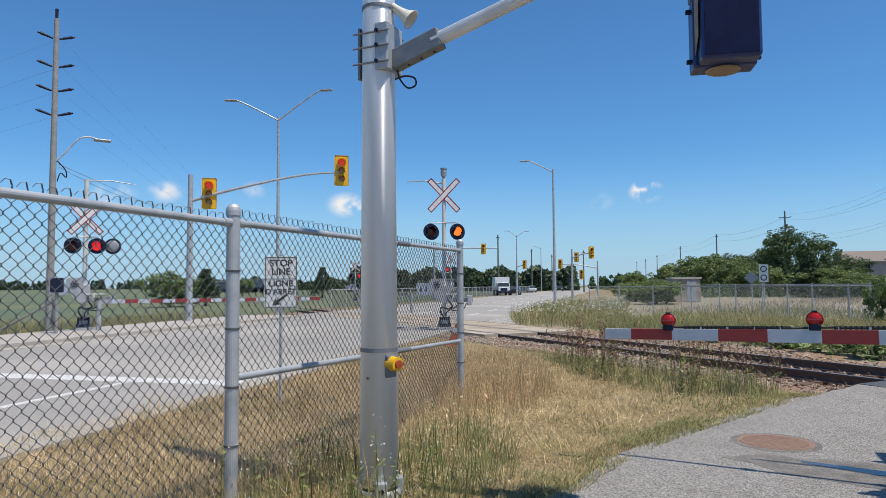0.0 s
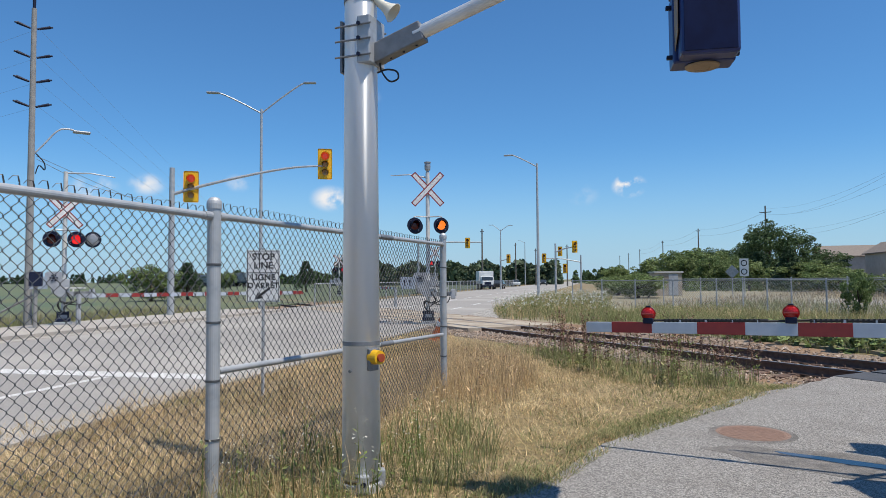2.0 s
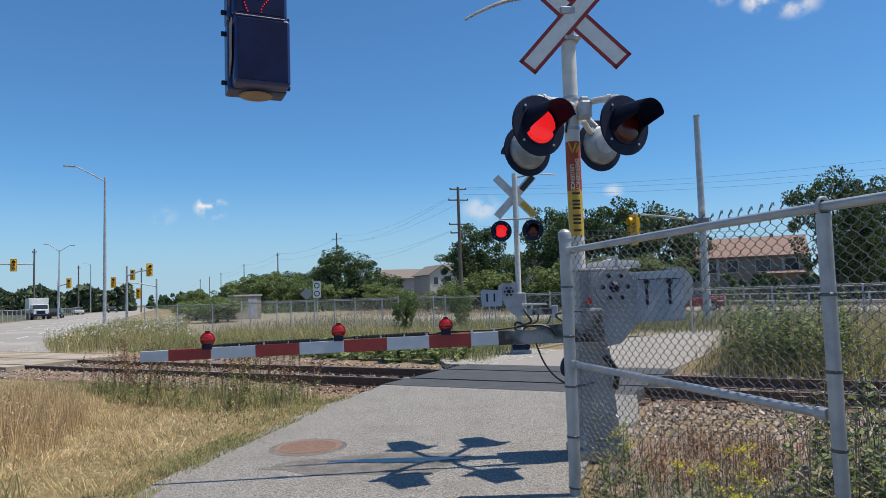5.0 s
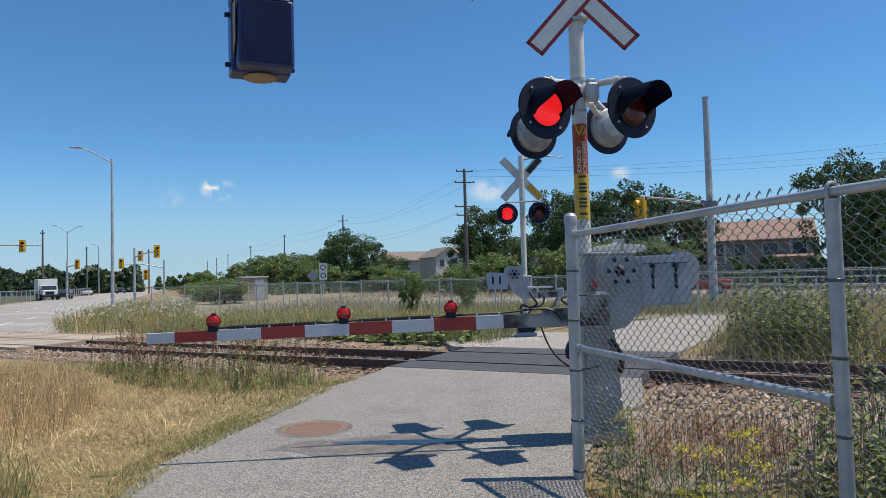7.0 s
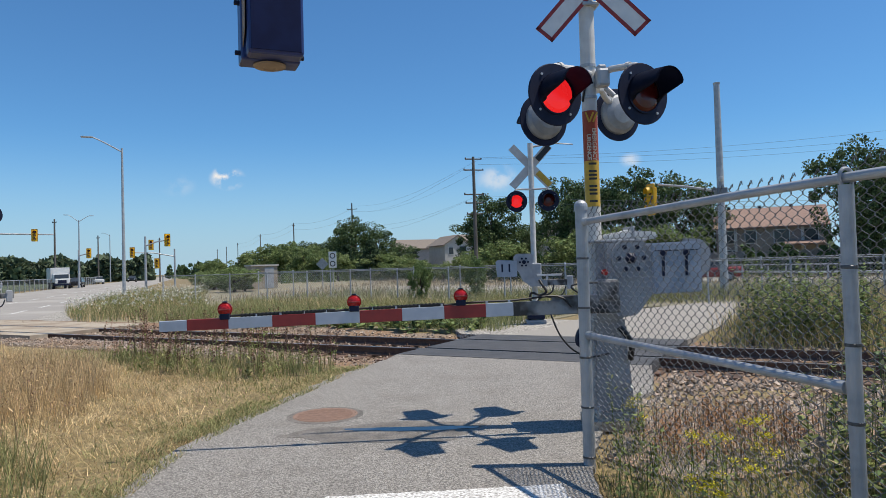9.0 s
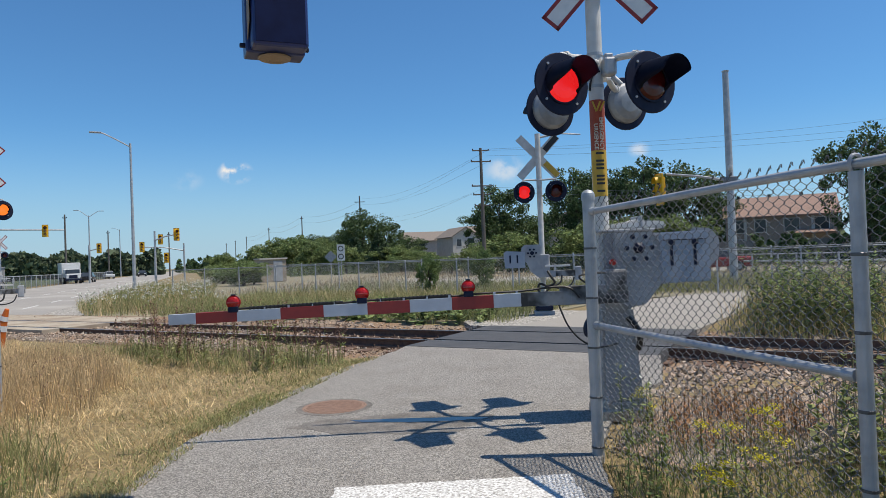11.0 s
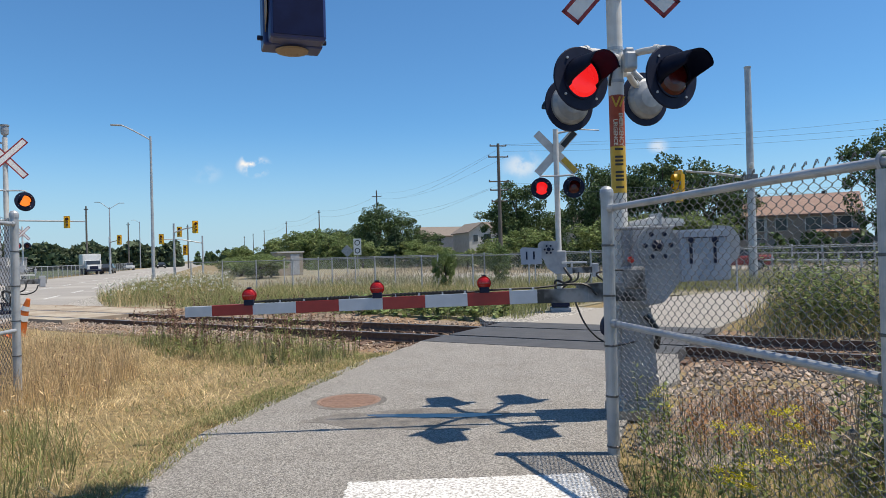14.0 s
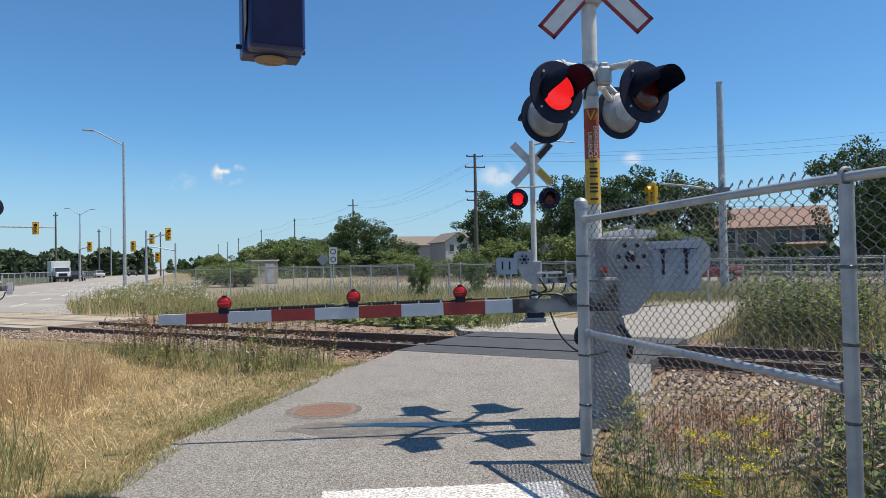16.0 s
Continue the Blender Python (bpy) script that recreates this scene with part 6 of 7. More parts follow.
weeds("pole_foot_weeds", [(-3.0, 3.1), (-3.0, 4.3), (-3.9, 5.3), (-4.3, 3.7), (-3.8, 2.5)], 130, 16, 0.25, 0.62, M_WEED, "green weeds with small white heads at the pole's foot", 7, (0.06, 0.009), M_FLOWERW, 0.014, 3)
weeds("dead_stalk_weeds", [(-2.9, 3.0), (-3.6, 3.3), (-4.6, 6.8), (-6.0, 10.0), (-5.0, 9.8), (-3.8, 6.6)], 150, 17, 0.35, 0.75, M_DRY, "dry stalks along the fence", 6, (0.07, 0.008))
blades("road_verge_grass", [(-5.5, 7.6), (-4.1, 2.8), (-3.4, 0), (-6.9, -1), (-7.8, 3.0), (-8.5, 6.2), (-11.5, 12.0), (-8.5, 12.0)], 40000, 18, 0.06, 0.22, 0.008, M_DRY, "dry grass between the fence and the road", 0.8)
blades("road_verge_straw", [(-5.5, 7.6), (-4.1, 2.8), (-3.4, 0), (-6.9, -1), (-7.8, 3.0), (-8.5, 6.2), (-8.0, 8.4)], 32000, 29, 0.05, 0.13, 0.008, M_HAYGREY, "short pale straw between the fence and the road", 1.5)
FRINGE = [(-2.62, 1.0), (-2.30, 4.6), (-2.36, 5.8), (-2.24, 6.8), (-1.98, 8.1), (-1.70, 9.6), (-1.4, 10.7), (-2.15, 9.9), (-2.45, 8.2), (-2.65, 6.8), (-2.80, 5.6), (-2.70, 4.4), (-3.0, 1.0)]


def fringe_keep(x, y):
    return np.clip(0.55 + 1.1 * patch_noise(x, y, 2.6, 4), 0.05, 1)


blades("fringe_grass", FRINGE, 60000, 19, 0.025, 0.08, 0.007, M_GREENGRASS, "green grass creeping over the path edge", 1.6, fringe_keep, 0.012)
blades("fringe_dry_grass", FRINGE, 20000, 20, 0.02, 0.07, 0.006, M_DRY, "dry grass creeping over the path edge", 1.6, fringe_keep, 0.012)
weeds("brown_seed_weeds", [(-3.9, 6.6), (-4.6, 8.6), (-5.6, 10.2), (-7.6, 11.0), (-6.6, 8.4), (-5.2, 6.6)], 300, 25, 0.25, 0.6, M_DRY, "rusty brown seeding grass by the fence end", 5, (0.09, 0.006), M_DOCK, 0.022, 7, spike=True)
# along the ballast
DOCKS = [tuple(track_at(s, n).xy) for s, n in ((-11.6, 7.6), (-9.4, 7.2), (-7.3, 7.0), (-6.3, 7.6), (-6.5, 8.4), (-7.3, 9.0), (-11.4, 9.2))]


def dock_keep(x, y):
    return np.clip(0.55 + 1.0 * patch_noise(x, y, 2.4, 17), 0.08, 1)



weeds("dock_weeds", DOCKS, 240, 21, 0.45, 0.98, M_WEED, "tall green weeds with brown seed spikes beside the ballast", 8, (0.12, 0.014), M_DOCK, 0.030, 44, spike=True, keep=dock_keep)
weeds("leafy_weeds", DOCKS, 240, 22, 0.12, 0.42, M_GREENGRASS, "low leafy green weeds beside the ballast", 9, (0.10, 0.018), keep=dock_keep)
weeds("dead_weeds", DOCKS, 230, 23, 0.45, 1.0, M_DOCK, "dead brown weed stalks beside the ballast", 6, (0.06, 0.01), M_DOCK, 0.030, 44, spike=True, keep=dock_keep)
blades("dock_grass", DOCKS, 3600, 26, 0.15, 0.42, 0.008, M_GREENGRASS, "tall green grass beside the ballast", 0.5)
blades("ballast_edge_grass", [tuple(track_at(s, n).xy) for s, n in ((-14, 7.6), (-6.9, 7.0), (-6.6, 8.4), (-14, 9.0))], 9000, 24, 0.05, 0.18, 0.009, M_GREENGRASS, "green grass along the ballast", 0.7)
# strip between the track and the far fences
STRIP = [tuple(track_at(s, n).xy) for s, n in ((-19, 14.2), (-6.4, 14.1), (-6.6, 17.0), (-6.2, 23.8), (-24, 23.8))]
blades("strip_grass", STRIP, 45000, 31, 0.25, 0.6, 0.014, M_GREENGRASS, "rough green grass between the track and the fence", 0.7)
blades("strip_dry_grass", STRIP, 30000, 32, 0.2, 0.55, 0.012, M_DRY, "rough dry grass between the track and the fence", 0.6, lambda x, y: np.clip((0.46 * x + 0.888 * y - 17) / 5, 0, 1))
weeds("strip_leaf_weeds", [tuple(track_at(s, n).xy) for s, n in ((-13, 14.0), (-6.8, 14.0), (-7.2, 15.6), (-13, 16.2))], 380, 33, 0.25, 0.55, M_LEAF2, "broad-leaved light green weeds beside the rails", 12, (0.2, 0.06))
SIDEWALK = [tuple(road_at(r, e).xy) for r, e in ((6, -18.5), (31, -18.5), (31, -23), (6, -23))]
blades("sidewalk_grass", SIDEWALK, 22000, 76, 0.25, 0.6, 0.016, M_GREENGRASS, "rough green grass between the sidewalk and the field", 0.6)
blades("sidewalk_dry_grass", SIDEWALK, 9000, 77, 0.3, 0.7, 0.012, M_HAYGREY, "dry seeding grass between the sidewalk and the field", 0.6)
blades("meadow_dry_grass", [tuple(track_at(s, n).xy) for s, n in ((-30, 24.5), (8, 24.5), (24, 60), (-44, 70))], 52000, 38, 0.25, 0.65, 0.03, M_HAYGREY, "pale dry grass over the meadow behind the fences", 0.6, lambda x, y: np.clip(0.6 + 0.7 * patch_noise(x, y, 0.35, 8), 0.05, 1))
blades("behind_fence_grass", [tuple(track_at(s, n).xy) for s, n in ((-26, 24.0), (6, 24.0), (2, 33.0), (-27, 36.0))], 26000, 34, 0.25, 0.6, 0.02, M_GREENGRASS, "tall grass behind the fence", 0.5)
VERGE = [(-8.7, 21.6), (-13.3, 22.6), (-16.6, 27.6), (-23.6, 45), (-27.5, 56), (-20, 52), (-12.5, 31.5), (-9.5, 26)]
blades("verge_grass", VERGE, 42000, 35, 0.3, 0.75, 0.014, M_GREENGRASS, "tall green verge grass beside the road", 0.6)
blades("verge_dry_grass", VERGE, 26000, 37, 0.3, 0.7, 0.012, M_DRY, "dry seeding grass on the verge", 0.6)
weeds("wild_carrot_weeds", VERGE, 2600, 36, 0.5, 0.85, M_WEED, "wild carrots with white flower heads on the verge", 5, (0.1, 0.02), M_FLOWERW, 0.06, 5, spread=0.05)
# beside the footpath behind the near fence
EAST = [(0.98, 5.35), (1.5, 6.3), (2.3, 7.0), (3.3, 6.9), (6.5, 5.6), (8, 3), (5, 0.4), (2.2, 0.4), (1.15, 2.0), (0.92, 4.0)]
blades("east_dry_grass", EAST, 17000, 41, 0.08, 0.36, 0.005, M_HAYGREY, "dry grass behind the fence", 0.7)
blades("east_green_grass", EAST, 60000, 42, 0.05, 0.24, 0.007, M_WEED, "green grass behind the fence", 0.7, lambda x, y: np.clip(0.42 + (5.0 - y) * 0.5, 0.05, 1))
for k, (px, py, pn) in enumerate(((2.14, 5.2, 7), (1.50, 4.05, 7), (1.66, 4.74, 4), (1.80, 4.40, 5), (1.35, 5.75, 3), (2.65, 4.1, 5))):
    weeds("parsnip_weeds", [(px - 0.16, py - 0.14), (px + 0.16, py - 0.14), (px + 0.16, py + 0.14), (px - 0.16, py + 0.14)], pn, 143 + k, 0.26, 0.42, M_WEED, "wild parsnip with flat yellow flower heads behind the fence", 7, (0.07, 0.012), M_FLOWERY, 0.016, 60, spread=0.13)
weeds("bindweed_weeds", [(1.15, 5.3), (1.3, 6.1), (1.55, 6.0), (1.4, 5.3)], 12, 150, 0.3, 0.75, M_WEED, "green climbing weeds with white flowers at the signal's foot", 9, (0.08, 0.02), M_FLOWERW, 0.035, 2, spread=0.05)
weeds("vine_weeds", [(2.2, 3.9), (2.45, 5.0), (2.9, 6.0), (3.8, 6.3), (3.6, 4.6), (2.6, 3.5)], 110, 151, 0.2, 0.9, M_WEED, "broad-leaved green vines tangled behind the fence", 16, (0.075, 0.032))
weeds("dead_branch_weeds", [(2.2, 4.2), (2.5, 5.6), (3.4, 6.0), (3.3, 4.4)], 70, 152, 0.5, 1.1, M_HAYGREY, "dry bare stalks tangled in the vines", 5, (0.14, 0.006))
weeds("edge_weeds", [(0.92, 4.6), (1.0, 5.5), (1.6, 6.0), (2.2, 3.4), (1.9, 2.2), (1.1, 3.0)], 130, 44, 0.12, 0.5, M_WEED, "leafy weeds at the fence foot", 9, (0.06, 0.014))
weeds("red_weeds", [(1.5, 6.0), (2.4, 6.9), (3.4, 6.4), (2.4, 5.2), (1.5, 5.2)], 380, 45, 0.10, 0.34, M_RUST, "rusty red dry weeds beside the ballast", 9, (0.05, 0.01))
weeds("thicket_weeds", [(2.5, 4.3), (3.1, 6.0), (4.4, 6.4), (4.2, 4.2), (2.7, 3.4)], 150, 46, 0.4, 1.15, M_LEAF, "thicket of dark green weeds and branches behind the fence", 18, (0.08, 0.02))
blades("east_verge_grass", [(4.5, 12.6), (5.9, 15.2), (7.3, 17.8), (9.5, 20.6), (17, 23.5), (26, 24), (26, 10), (12, 8.8), (8, 10.6)], 36000, 47, 0.35, 0.85, 0.014, M_GREENGRASS, "tall green and straw grass on the bank past the track", 0.6)
blades("east_verge_dry", [(4.5, 12.6), (5.9, 15.2), (7.3, 17.8), (9.5, 20.6), (17, 23.5), (26, 24), (26, 10), (12, 8.8), (8, 10.6)], 26000, 48, 0.45, 1.0, 0.010, M_DRY, "pale seeding grass on the bank past the track", 0.5)
blades("east_far_grass", [(2.0, 19), (4, 21.6), (8, 24.5), (17, 27.5), (22, 30), (10, 34), (0, 30)], 30000, 49, 0.3, 0.75, 0.014, M_GREENGRASS, "tall green grass past the curving footpath", 0.6)
weeds("bank_bush_weeds", [tuple(track_at(s, n).xy) for s, n in ((-1.5, 13.7), (0.9, 13.6), (0.9, 15.4), (-0.8, 15.6))], 300, 50, 0.8, 1.65, M_LEAF2, "dark green bushy weeds on the bank", 40, (0.09, 0.028))
weeds("bank_low_weeds", [tuple(track_at(s, n).xy) for s, n in ((0.6, 13.5), (9.0, 13.4), (9.0, 15.0), (0.6, 15.2))], 520, 51, 0.4, 1.0, M_WEED, "green weeds on the bank beside the rails", 22, (0.09, 0.024))


# ---- trees ----
def tree(name, height, radius, seed, mat, label, crown_low=0.25, leaf=0.34, clumps=60, per=95, trunk=0.16, conifer=False):
    rng = np.random.default_rng(seed)
    t = thing(name, (0, 0, 0), label, "tree", "trees past the track")
    bm = tube(B(), [(0, 0, -0.1), (0.05 * height * rng.normal() * 0.3, 0, height * 0.3), (0.02 * height * rng.normal(), 0.03, height * 0.6), (0, 0, height * 0.88)], [trunk, trunk * 0.8, trunk * 0.5, trunk * 0.12], 9)
    tr = part("trunk", bm, M_BARK, t, "rough brown trunk")
    centres = []
    for k in range(clumps):
        if conifer:
            f = rng.uniform(0.03, 1.0) ** 0.8
            r = radius * (1 - f) * rng.uniform(0.5, 1.0) + 0.15
            a = rng.uniform(0, math.tau)
            centres.append((np.array([r * math.cos(a), r * math.sin(a), height * (0.08 + 0.92 * f)]), 0.32 * radius * (1.1 - f) + 0.15))
            continue
        d = rng.normal(0, 1, 3)
        d /= np.linalg.norm(d)
        q = d * rng.uniform(0.45, 1.0) ** 0.6
        mid, half = height * (1 + crown_low) / 2, height * (1 - crown_low) / 2
        wob = 1 + 0.26 * math.sin(3 * math.atan2(d[1], d[0]) + seed) + 0.14 * d[2] + 0.16 * rng.normal()
        centres.append((np.array([q[0] * radius * wob * 0.85, q[1] * radius * wob * 0.85, mid + q[2] * half * 0.88]), rng.uniform(0.11, 0.30) * radius))
    for c, _ in centres[:: max(1, len(centres) // 8)]:
        z = min(max(c[2] * 0.6, height * 0.2), height * 0.7)
        part("limb", tube(B(), [(0, 0, z), tuple(c * np.array([0.5, 0.5, 0]) + np.array([0, 0, (z + c[2]) / 2])), tuple(c)], [trunk * 0.4, trunk * 0.25, trunk * 0.06], 6), M_BARK, tr)
    verts, n = [], 0
    for c, r in centres:
        m = per
        d = rng.normal(0, 1, (m, 3))
        d /= np.linalg.norm(d, axis=1)[:, None]
        p = c + d * (r * rng.uniform(0.3, 1.0, m) ** 0.5)[:, None] * np.array([1, 1, 0.8])
        u = rng.normal(0, 1, (m, 3))
        u /= np.linalg.norm(u, axis=1)[:, None]
        w = np.cross(u, rng.normal(0, 1, (m, 3)))
        w /= np.linalg.norm(w, axis=1)[:, None]
        s = leaf * rng.uniform(0.5, 1.2, m)[:, None]
        verts.append(np.stack([p - u * s * 0.5, p + w * s * 0.35, p + u * s * 0.5, p - w * s * 0.35], 1).reshape(-1, 3))
        n += m
    faces = (np.arange(n)[:, None] * 4 + np.arange(4)).tolist()
    raw("crown", np.concatenate(verts).tolist(), faces, mat, t, "leafy green crown")
    return t


def put(ob, p, scale=(1, 1, 1), turn=0.0, first=False):
    m = Matrix.Translation(p) @ Matrix.Rotation(radians(turn), 4, "Z") @ Matrix.Diagonal((*scale, 1))
    if first:
        ob.matrix_basis = m
        return ob
    return copy_thing(ob, m)


oak = tree("tree", 9.0, 3.6, 1, M_LEAF, "broad dark green leafy tree", 0.16, 0.245, 105, 112)
oak2 = tree("tree", 9.0, 3.2, 2, M_LEAF, "tall dark green leafy tree with an uneven crown", 0.12, 0.245, 105, 112)
light_tree = tree("tree", 5.0, 2.6, 3, M_LEAF2, "low light green leafy tree", 0.0, 0.22, 72, 112)
pine = tree("conifer", 5.0, 1.7, 4, M_CONIFER, "dark green conifer tree past the fence", 0.1, 0.26, 80, 70, conifer=True)
put(oak, at(9.2, 103), (1.2, 1.2, 1.05), 0, True)
put(oak2, at(-2.6, 70), (1.0, 1.0, 1.05), 0, True)
put(light_tree, at(12.4, 96), (1.2, 1.2, 1.0), 0, True)
put(pine, at(7.9, 84), (1.1, 1.1, 0.98), 0, True)
for ob, b, d, sc, tn in ((oak, 11.6, 112, (0.9, 0.9, 0.66), 80), (oak2, 7.4, 110, (1.1, 1.1, 0.9), 30), (oak2, 10.4, 108, (0.9, 0.9, 0.8), 150), (oak, 5.4, 115, (0.9, 0.9, 0.6), 200),
                         (light_tree, 14.5, 98, (1.3, 1.3, 1.15), 60), (light_tree, 16.3, 100, (1.2, 1.2, 1.1), 120), (oak, 13.2, 112, (0.8, 0.8, 0.66), 310), (oak2, 15.4, 114, (0.8, 0.8, 0.64), 10), (oak, 17.6, 118, (0.7, 0.7, 0.52), 20), (light_tree, 10.6, 88, (0.9, 0.9, 0.75), 250),
                         (light_tree, 6.1, 84, (1.1, 1.1, 0.7), 10), (light_tree, 4.6, 80, (1.0, 1.0, 0.52), 90), (light_tree, 3.2, 76, (0.7, 0.7, 0.38), 160), (light_tree, 1.8, 66, (0.6, 0.6, 0.34), 33), (pine, 5.6, 92, (1.3, 1.3, 0.7), 40),
                         (light_tree, 13.6, 92, (0.8, 0.8, 0.95), 215), (light_tree, 11.6, 90, (0.7, 0.7, 0.85), 275), (pine, 9.9, 90, (1.0, 1.0, 0.95), 75), (oak2, 12.6, 120, (0.6, 0.6, 0.72), 95), (light_tree, 20.4, 110, (1.0, 1.0, 0.75), 45), (light_tree, 19.0, 70, (1.1, 1.1, 0.42), 145), (light_tree, 20.6, 64, (0.8, 0.8, 0.36), 15), (light_tree, 19.0, 55, (0.8, 0.8, 0.38), 95), (light_tree, 18.2, 57, (0.5, 0.5, 0.36), 35),
                         (oak, -1.4, 72, (0.7, 0.7, 0.72), 70), (oak, -4.6, 74, (0.7, 0.7, 0.62), 140), (light_tree, -3.2, 60, (1.0, 1.0, 0.75), 77), (light_tree, -0.2, 58, (0.6, 0.6, 0.5), 12),
                         (oak2, -8.8, 66, (1.0, 1.0, 1.1), 50), (oak, -11.4, 68, (0.95, 0.95, 1.0), 10), (oak2, -14.4, 66, (1.1, 1.1, 1.15), 110), (oak, -17.6, 68, (1.0, 1.0, 1.02), 170), (oak2, -19.9, 72, (0.8, 0.8, 0.85), 210),
                         (light_tree, -10.0, 58, (1.1, 1.1, 0.9), 130), (light_tree, -13.0, 58, (1.2, 1.2, 0.9), 10), (light_tree, -16.4, 58, (1.2, 1.2, 0.9), 20), (oak, -6.8, 82, (0.8, 0.8, 0.75), 99),
                         (oak, -29.9, 60, (0.80, 0.80, 1.10), 25), (oak2, -33.4, 62, (1.0, 1.0, 1.08), 65), (oak2, -31.4, 58, (0.7, 0.7, 0.8), 185),
                         (light_tree, 58.6, 58, (0.75, 0.75, 0.58), 12), (light_tree, 57.2, 60, (0.5, 0.5, 0.5), 82), (pine, 55.9, 60, (0.75, 0.75, 0.62), 3), (pine, 46.6, 95, (0.9, 0.9, 0.85), 33), (light_tree, 53.0, 140, (0.9, 0.9, 0.7), 133),
                         (light_tree, 3.6, 27.5, (0.17, 0.17, 0.36), 63), (light_tree, -1.0, 30, (0.2, 0.2, 0.40), 200)):
    put(ob, at(b, d), sc, tn)


def wood(name, b0, b1, d, low, high, count, seed, mat, label):
    rng = np.random.default_rng(seed)
    verts, n = [], 0
    for k in range(count):
        b = rng.uniform(b0, b1)
        h = rng.uniform(low, high) * (1 + 0.14 * math.sin(b * 2.1 + seed))
        c = np.array(at(b, d * rng.uniform(0.95, 1.1)))
        m = 55 if h > 3 else 120
        z = rng.uniform(0.02, 1.0, m)
        r = h * 0.28 * (1.05 - z) ** 0.6
        a = rng.uniform(0, math.tau, m)
        p = c + np.stack([r * np.cos(a), r * np.sin(a), z * h], 1)
        u, w = rng.normal(0, 1, (m, 3)), rng.normal(0, 1, (m, 3))
        u /= np.linalg.norm(u, axis=1)[:, None]
        w = np.cross(u, w)
        w /= np.linalg.norm(w, axis=1)[:, None]
        s = h * (0.17 if h > 3 else 0.085)
        verts.append(np.stack([p - u * s, p + w * s * 0.7, p + u * s, p - w * s * 0.7], 1).reshape(-1, 3))
        n += m
    tagged(raw(name, np.concatenate(verts).tolist(), (np.arange(n)[:, None] * 4 + np.arange(4)).tolist(), mat), label, "woodland", kind="stuff")


wood("shrub_belt", -1.0, 19.5, 86, 0.7, 1.7, 170, 66, M_LEAF2, "light green shrubs under the trees")
wood("shrub_belt_east", -36.0, -3.0, 60, 0.9, 2.4, 190, 67, M_LEAF, "dark green shrubs under the trees")
wood("roadside_wood", 25.5, 44.0, 210, 4.2, 6.4, 900, 61, M_FARLEAF, "dark green woodland beyond the road")
wood("middle_wood", 42.0, 56.0, 330, 2.0, 5.5, 260, 62, M_LEAF, "dark green scattered trees on the horizon")
wood("field_wood", 54.0, 85.0, 900, 7.0, 10.5, 260, 63, M_CONIFER, "dark band of woodland on the far side of the field")
wood("hidden_wood", 2.0, 24.0, 260, 3.0, 5.5, 150, 64, M_LEAF, "woodland behind the far trees")
wood("east_wood", -40.0, 2.0, 140, 4.0, 6.5, 200, 65, M_LEAF, "woodland behind the houses")


# ---- houses and buildings ----
def house(b, d, width, depth, eave, ridge, turn, wall_mat, roof_mat, label, windows, gable_front=True, name="house"):
    h = thing(name, Matrix.Translation(at(b, d)) @ Matrix.Rotation(radians(turn), 4, "Z"), label, "house", "houses past the trees")
    wall = part("wall", box(B(), (0, 0, eave / 2), (width, depth, eave)), wall_mat, h)
    bm = B()
    o = 0.35
    if gable_front:
        prof = [(-width / 2 - o, eave - 0.15), (0, ridge), (width / 2 + o, eave - 0.15), (width / 2 + o, eave), (0, ridge + 0.18), (-width / 2 - o, eave)]
        ends = [[bm.verts.new((x, y, z)) for x, z in prof] for y in (-depth / 2 - o, depth / 2 + o)]
        g = B()
        v = [g.verts.new(p) for p in ((-width / 2, -depth / 2, eave), (width / 2, -depth / 2, eave), (0, -depth / 2, ridge))]
        g.faces.new(v)
        part("gable", g, wall_mat, h)
    else:
        prof = [(-depth / 2 - o, eave - 0.15), (0, ridge), (depth / 2 + o, eave - 0.15), (depth / 2 + o, eave), (0, ridge + 0.18), (-depth / 2 - o, eave)]
        ends = [[bm.verts.new((x, y, z)) for y, z in prof] for x in (-width / 2 - o, width / 2 + o)]
    for k in range(6):
        j = (k + 1) % 6
        bm.faces.new((ends[0][k], ends[0][j], ends[1][j], ends[1][k]))
    bm.faces.new(ends[0]), bm.faces.new(ends[1][::-1])
    bmesh.ops.recalc_face_normals(bm, faces=bm.faces)
    part("roof", bm, roof_mat, h)
    for x, z, w, hh in windows:
        win = part("window", box(B(), (x, -depth / 2 - 0.02, z), (w + 0.16, 0.06, hh + 0.16)), M_WHITE, h)
        part("pane", box(B(), (x, -depth / 2 - 0.04, z), (w, 0.06, hh)), M_GLASS, win)
    return h


house(4.0, 132, 8.6, 9, 5.0, 6.7, 16, M_SIDING, M_ROOF, "pale two-storey house with a brown shingle roof", [(2.6, 4.0, 1.0, 1.2), (-1.5, 4.0, 1.2, 1.2)], False)
h2 = house(1.2, 115, 4.6, 8, 5.0, 6.5, 22, M_SIDING, M_ROOF, "white two-storey house with a front gable", [(-1.2, 4.0, 0.8, 1.1), (0.9, 4.1, 1.2, 1.2), (0.9, 2.6, 1.3, 1.0)], True)
house(-0.9, 119, 5.4, 8, 5.2, 6.8, 22, M_SIDING, M_ROOF, "pale house with a brown roof behind a utility pole", [(-1.2, 4.0, 1.0, 1.2)], False)
house(-7.4, 84, 4.6, 8, 4.2, 6.3, 14, M_SIDING, M_ROOF, "white house gable between trees", [(1.2, 3.2, 1.0, 1.2)], True)
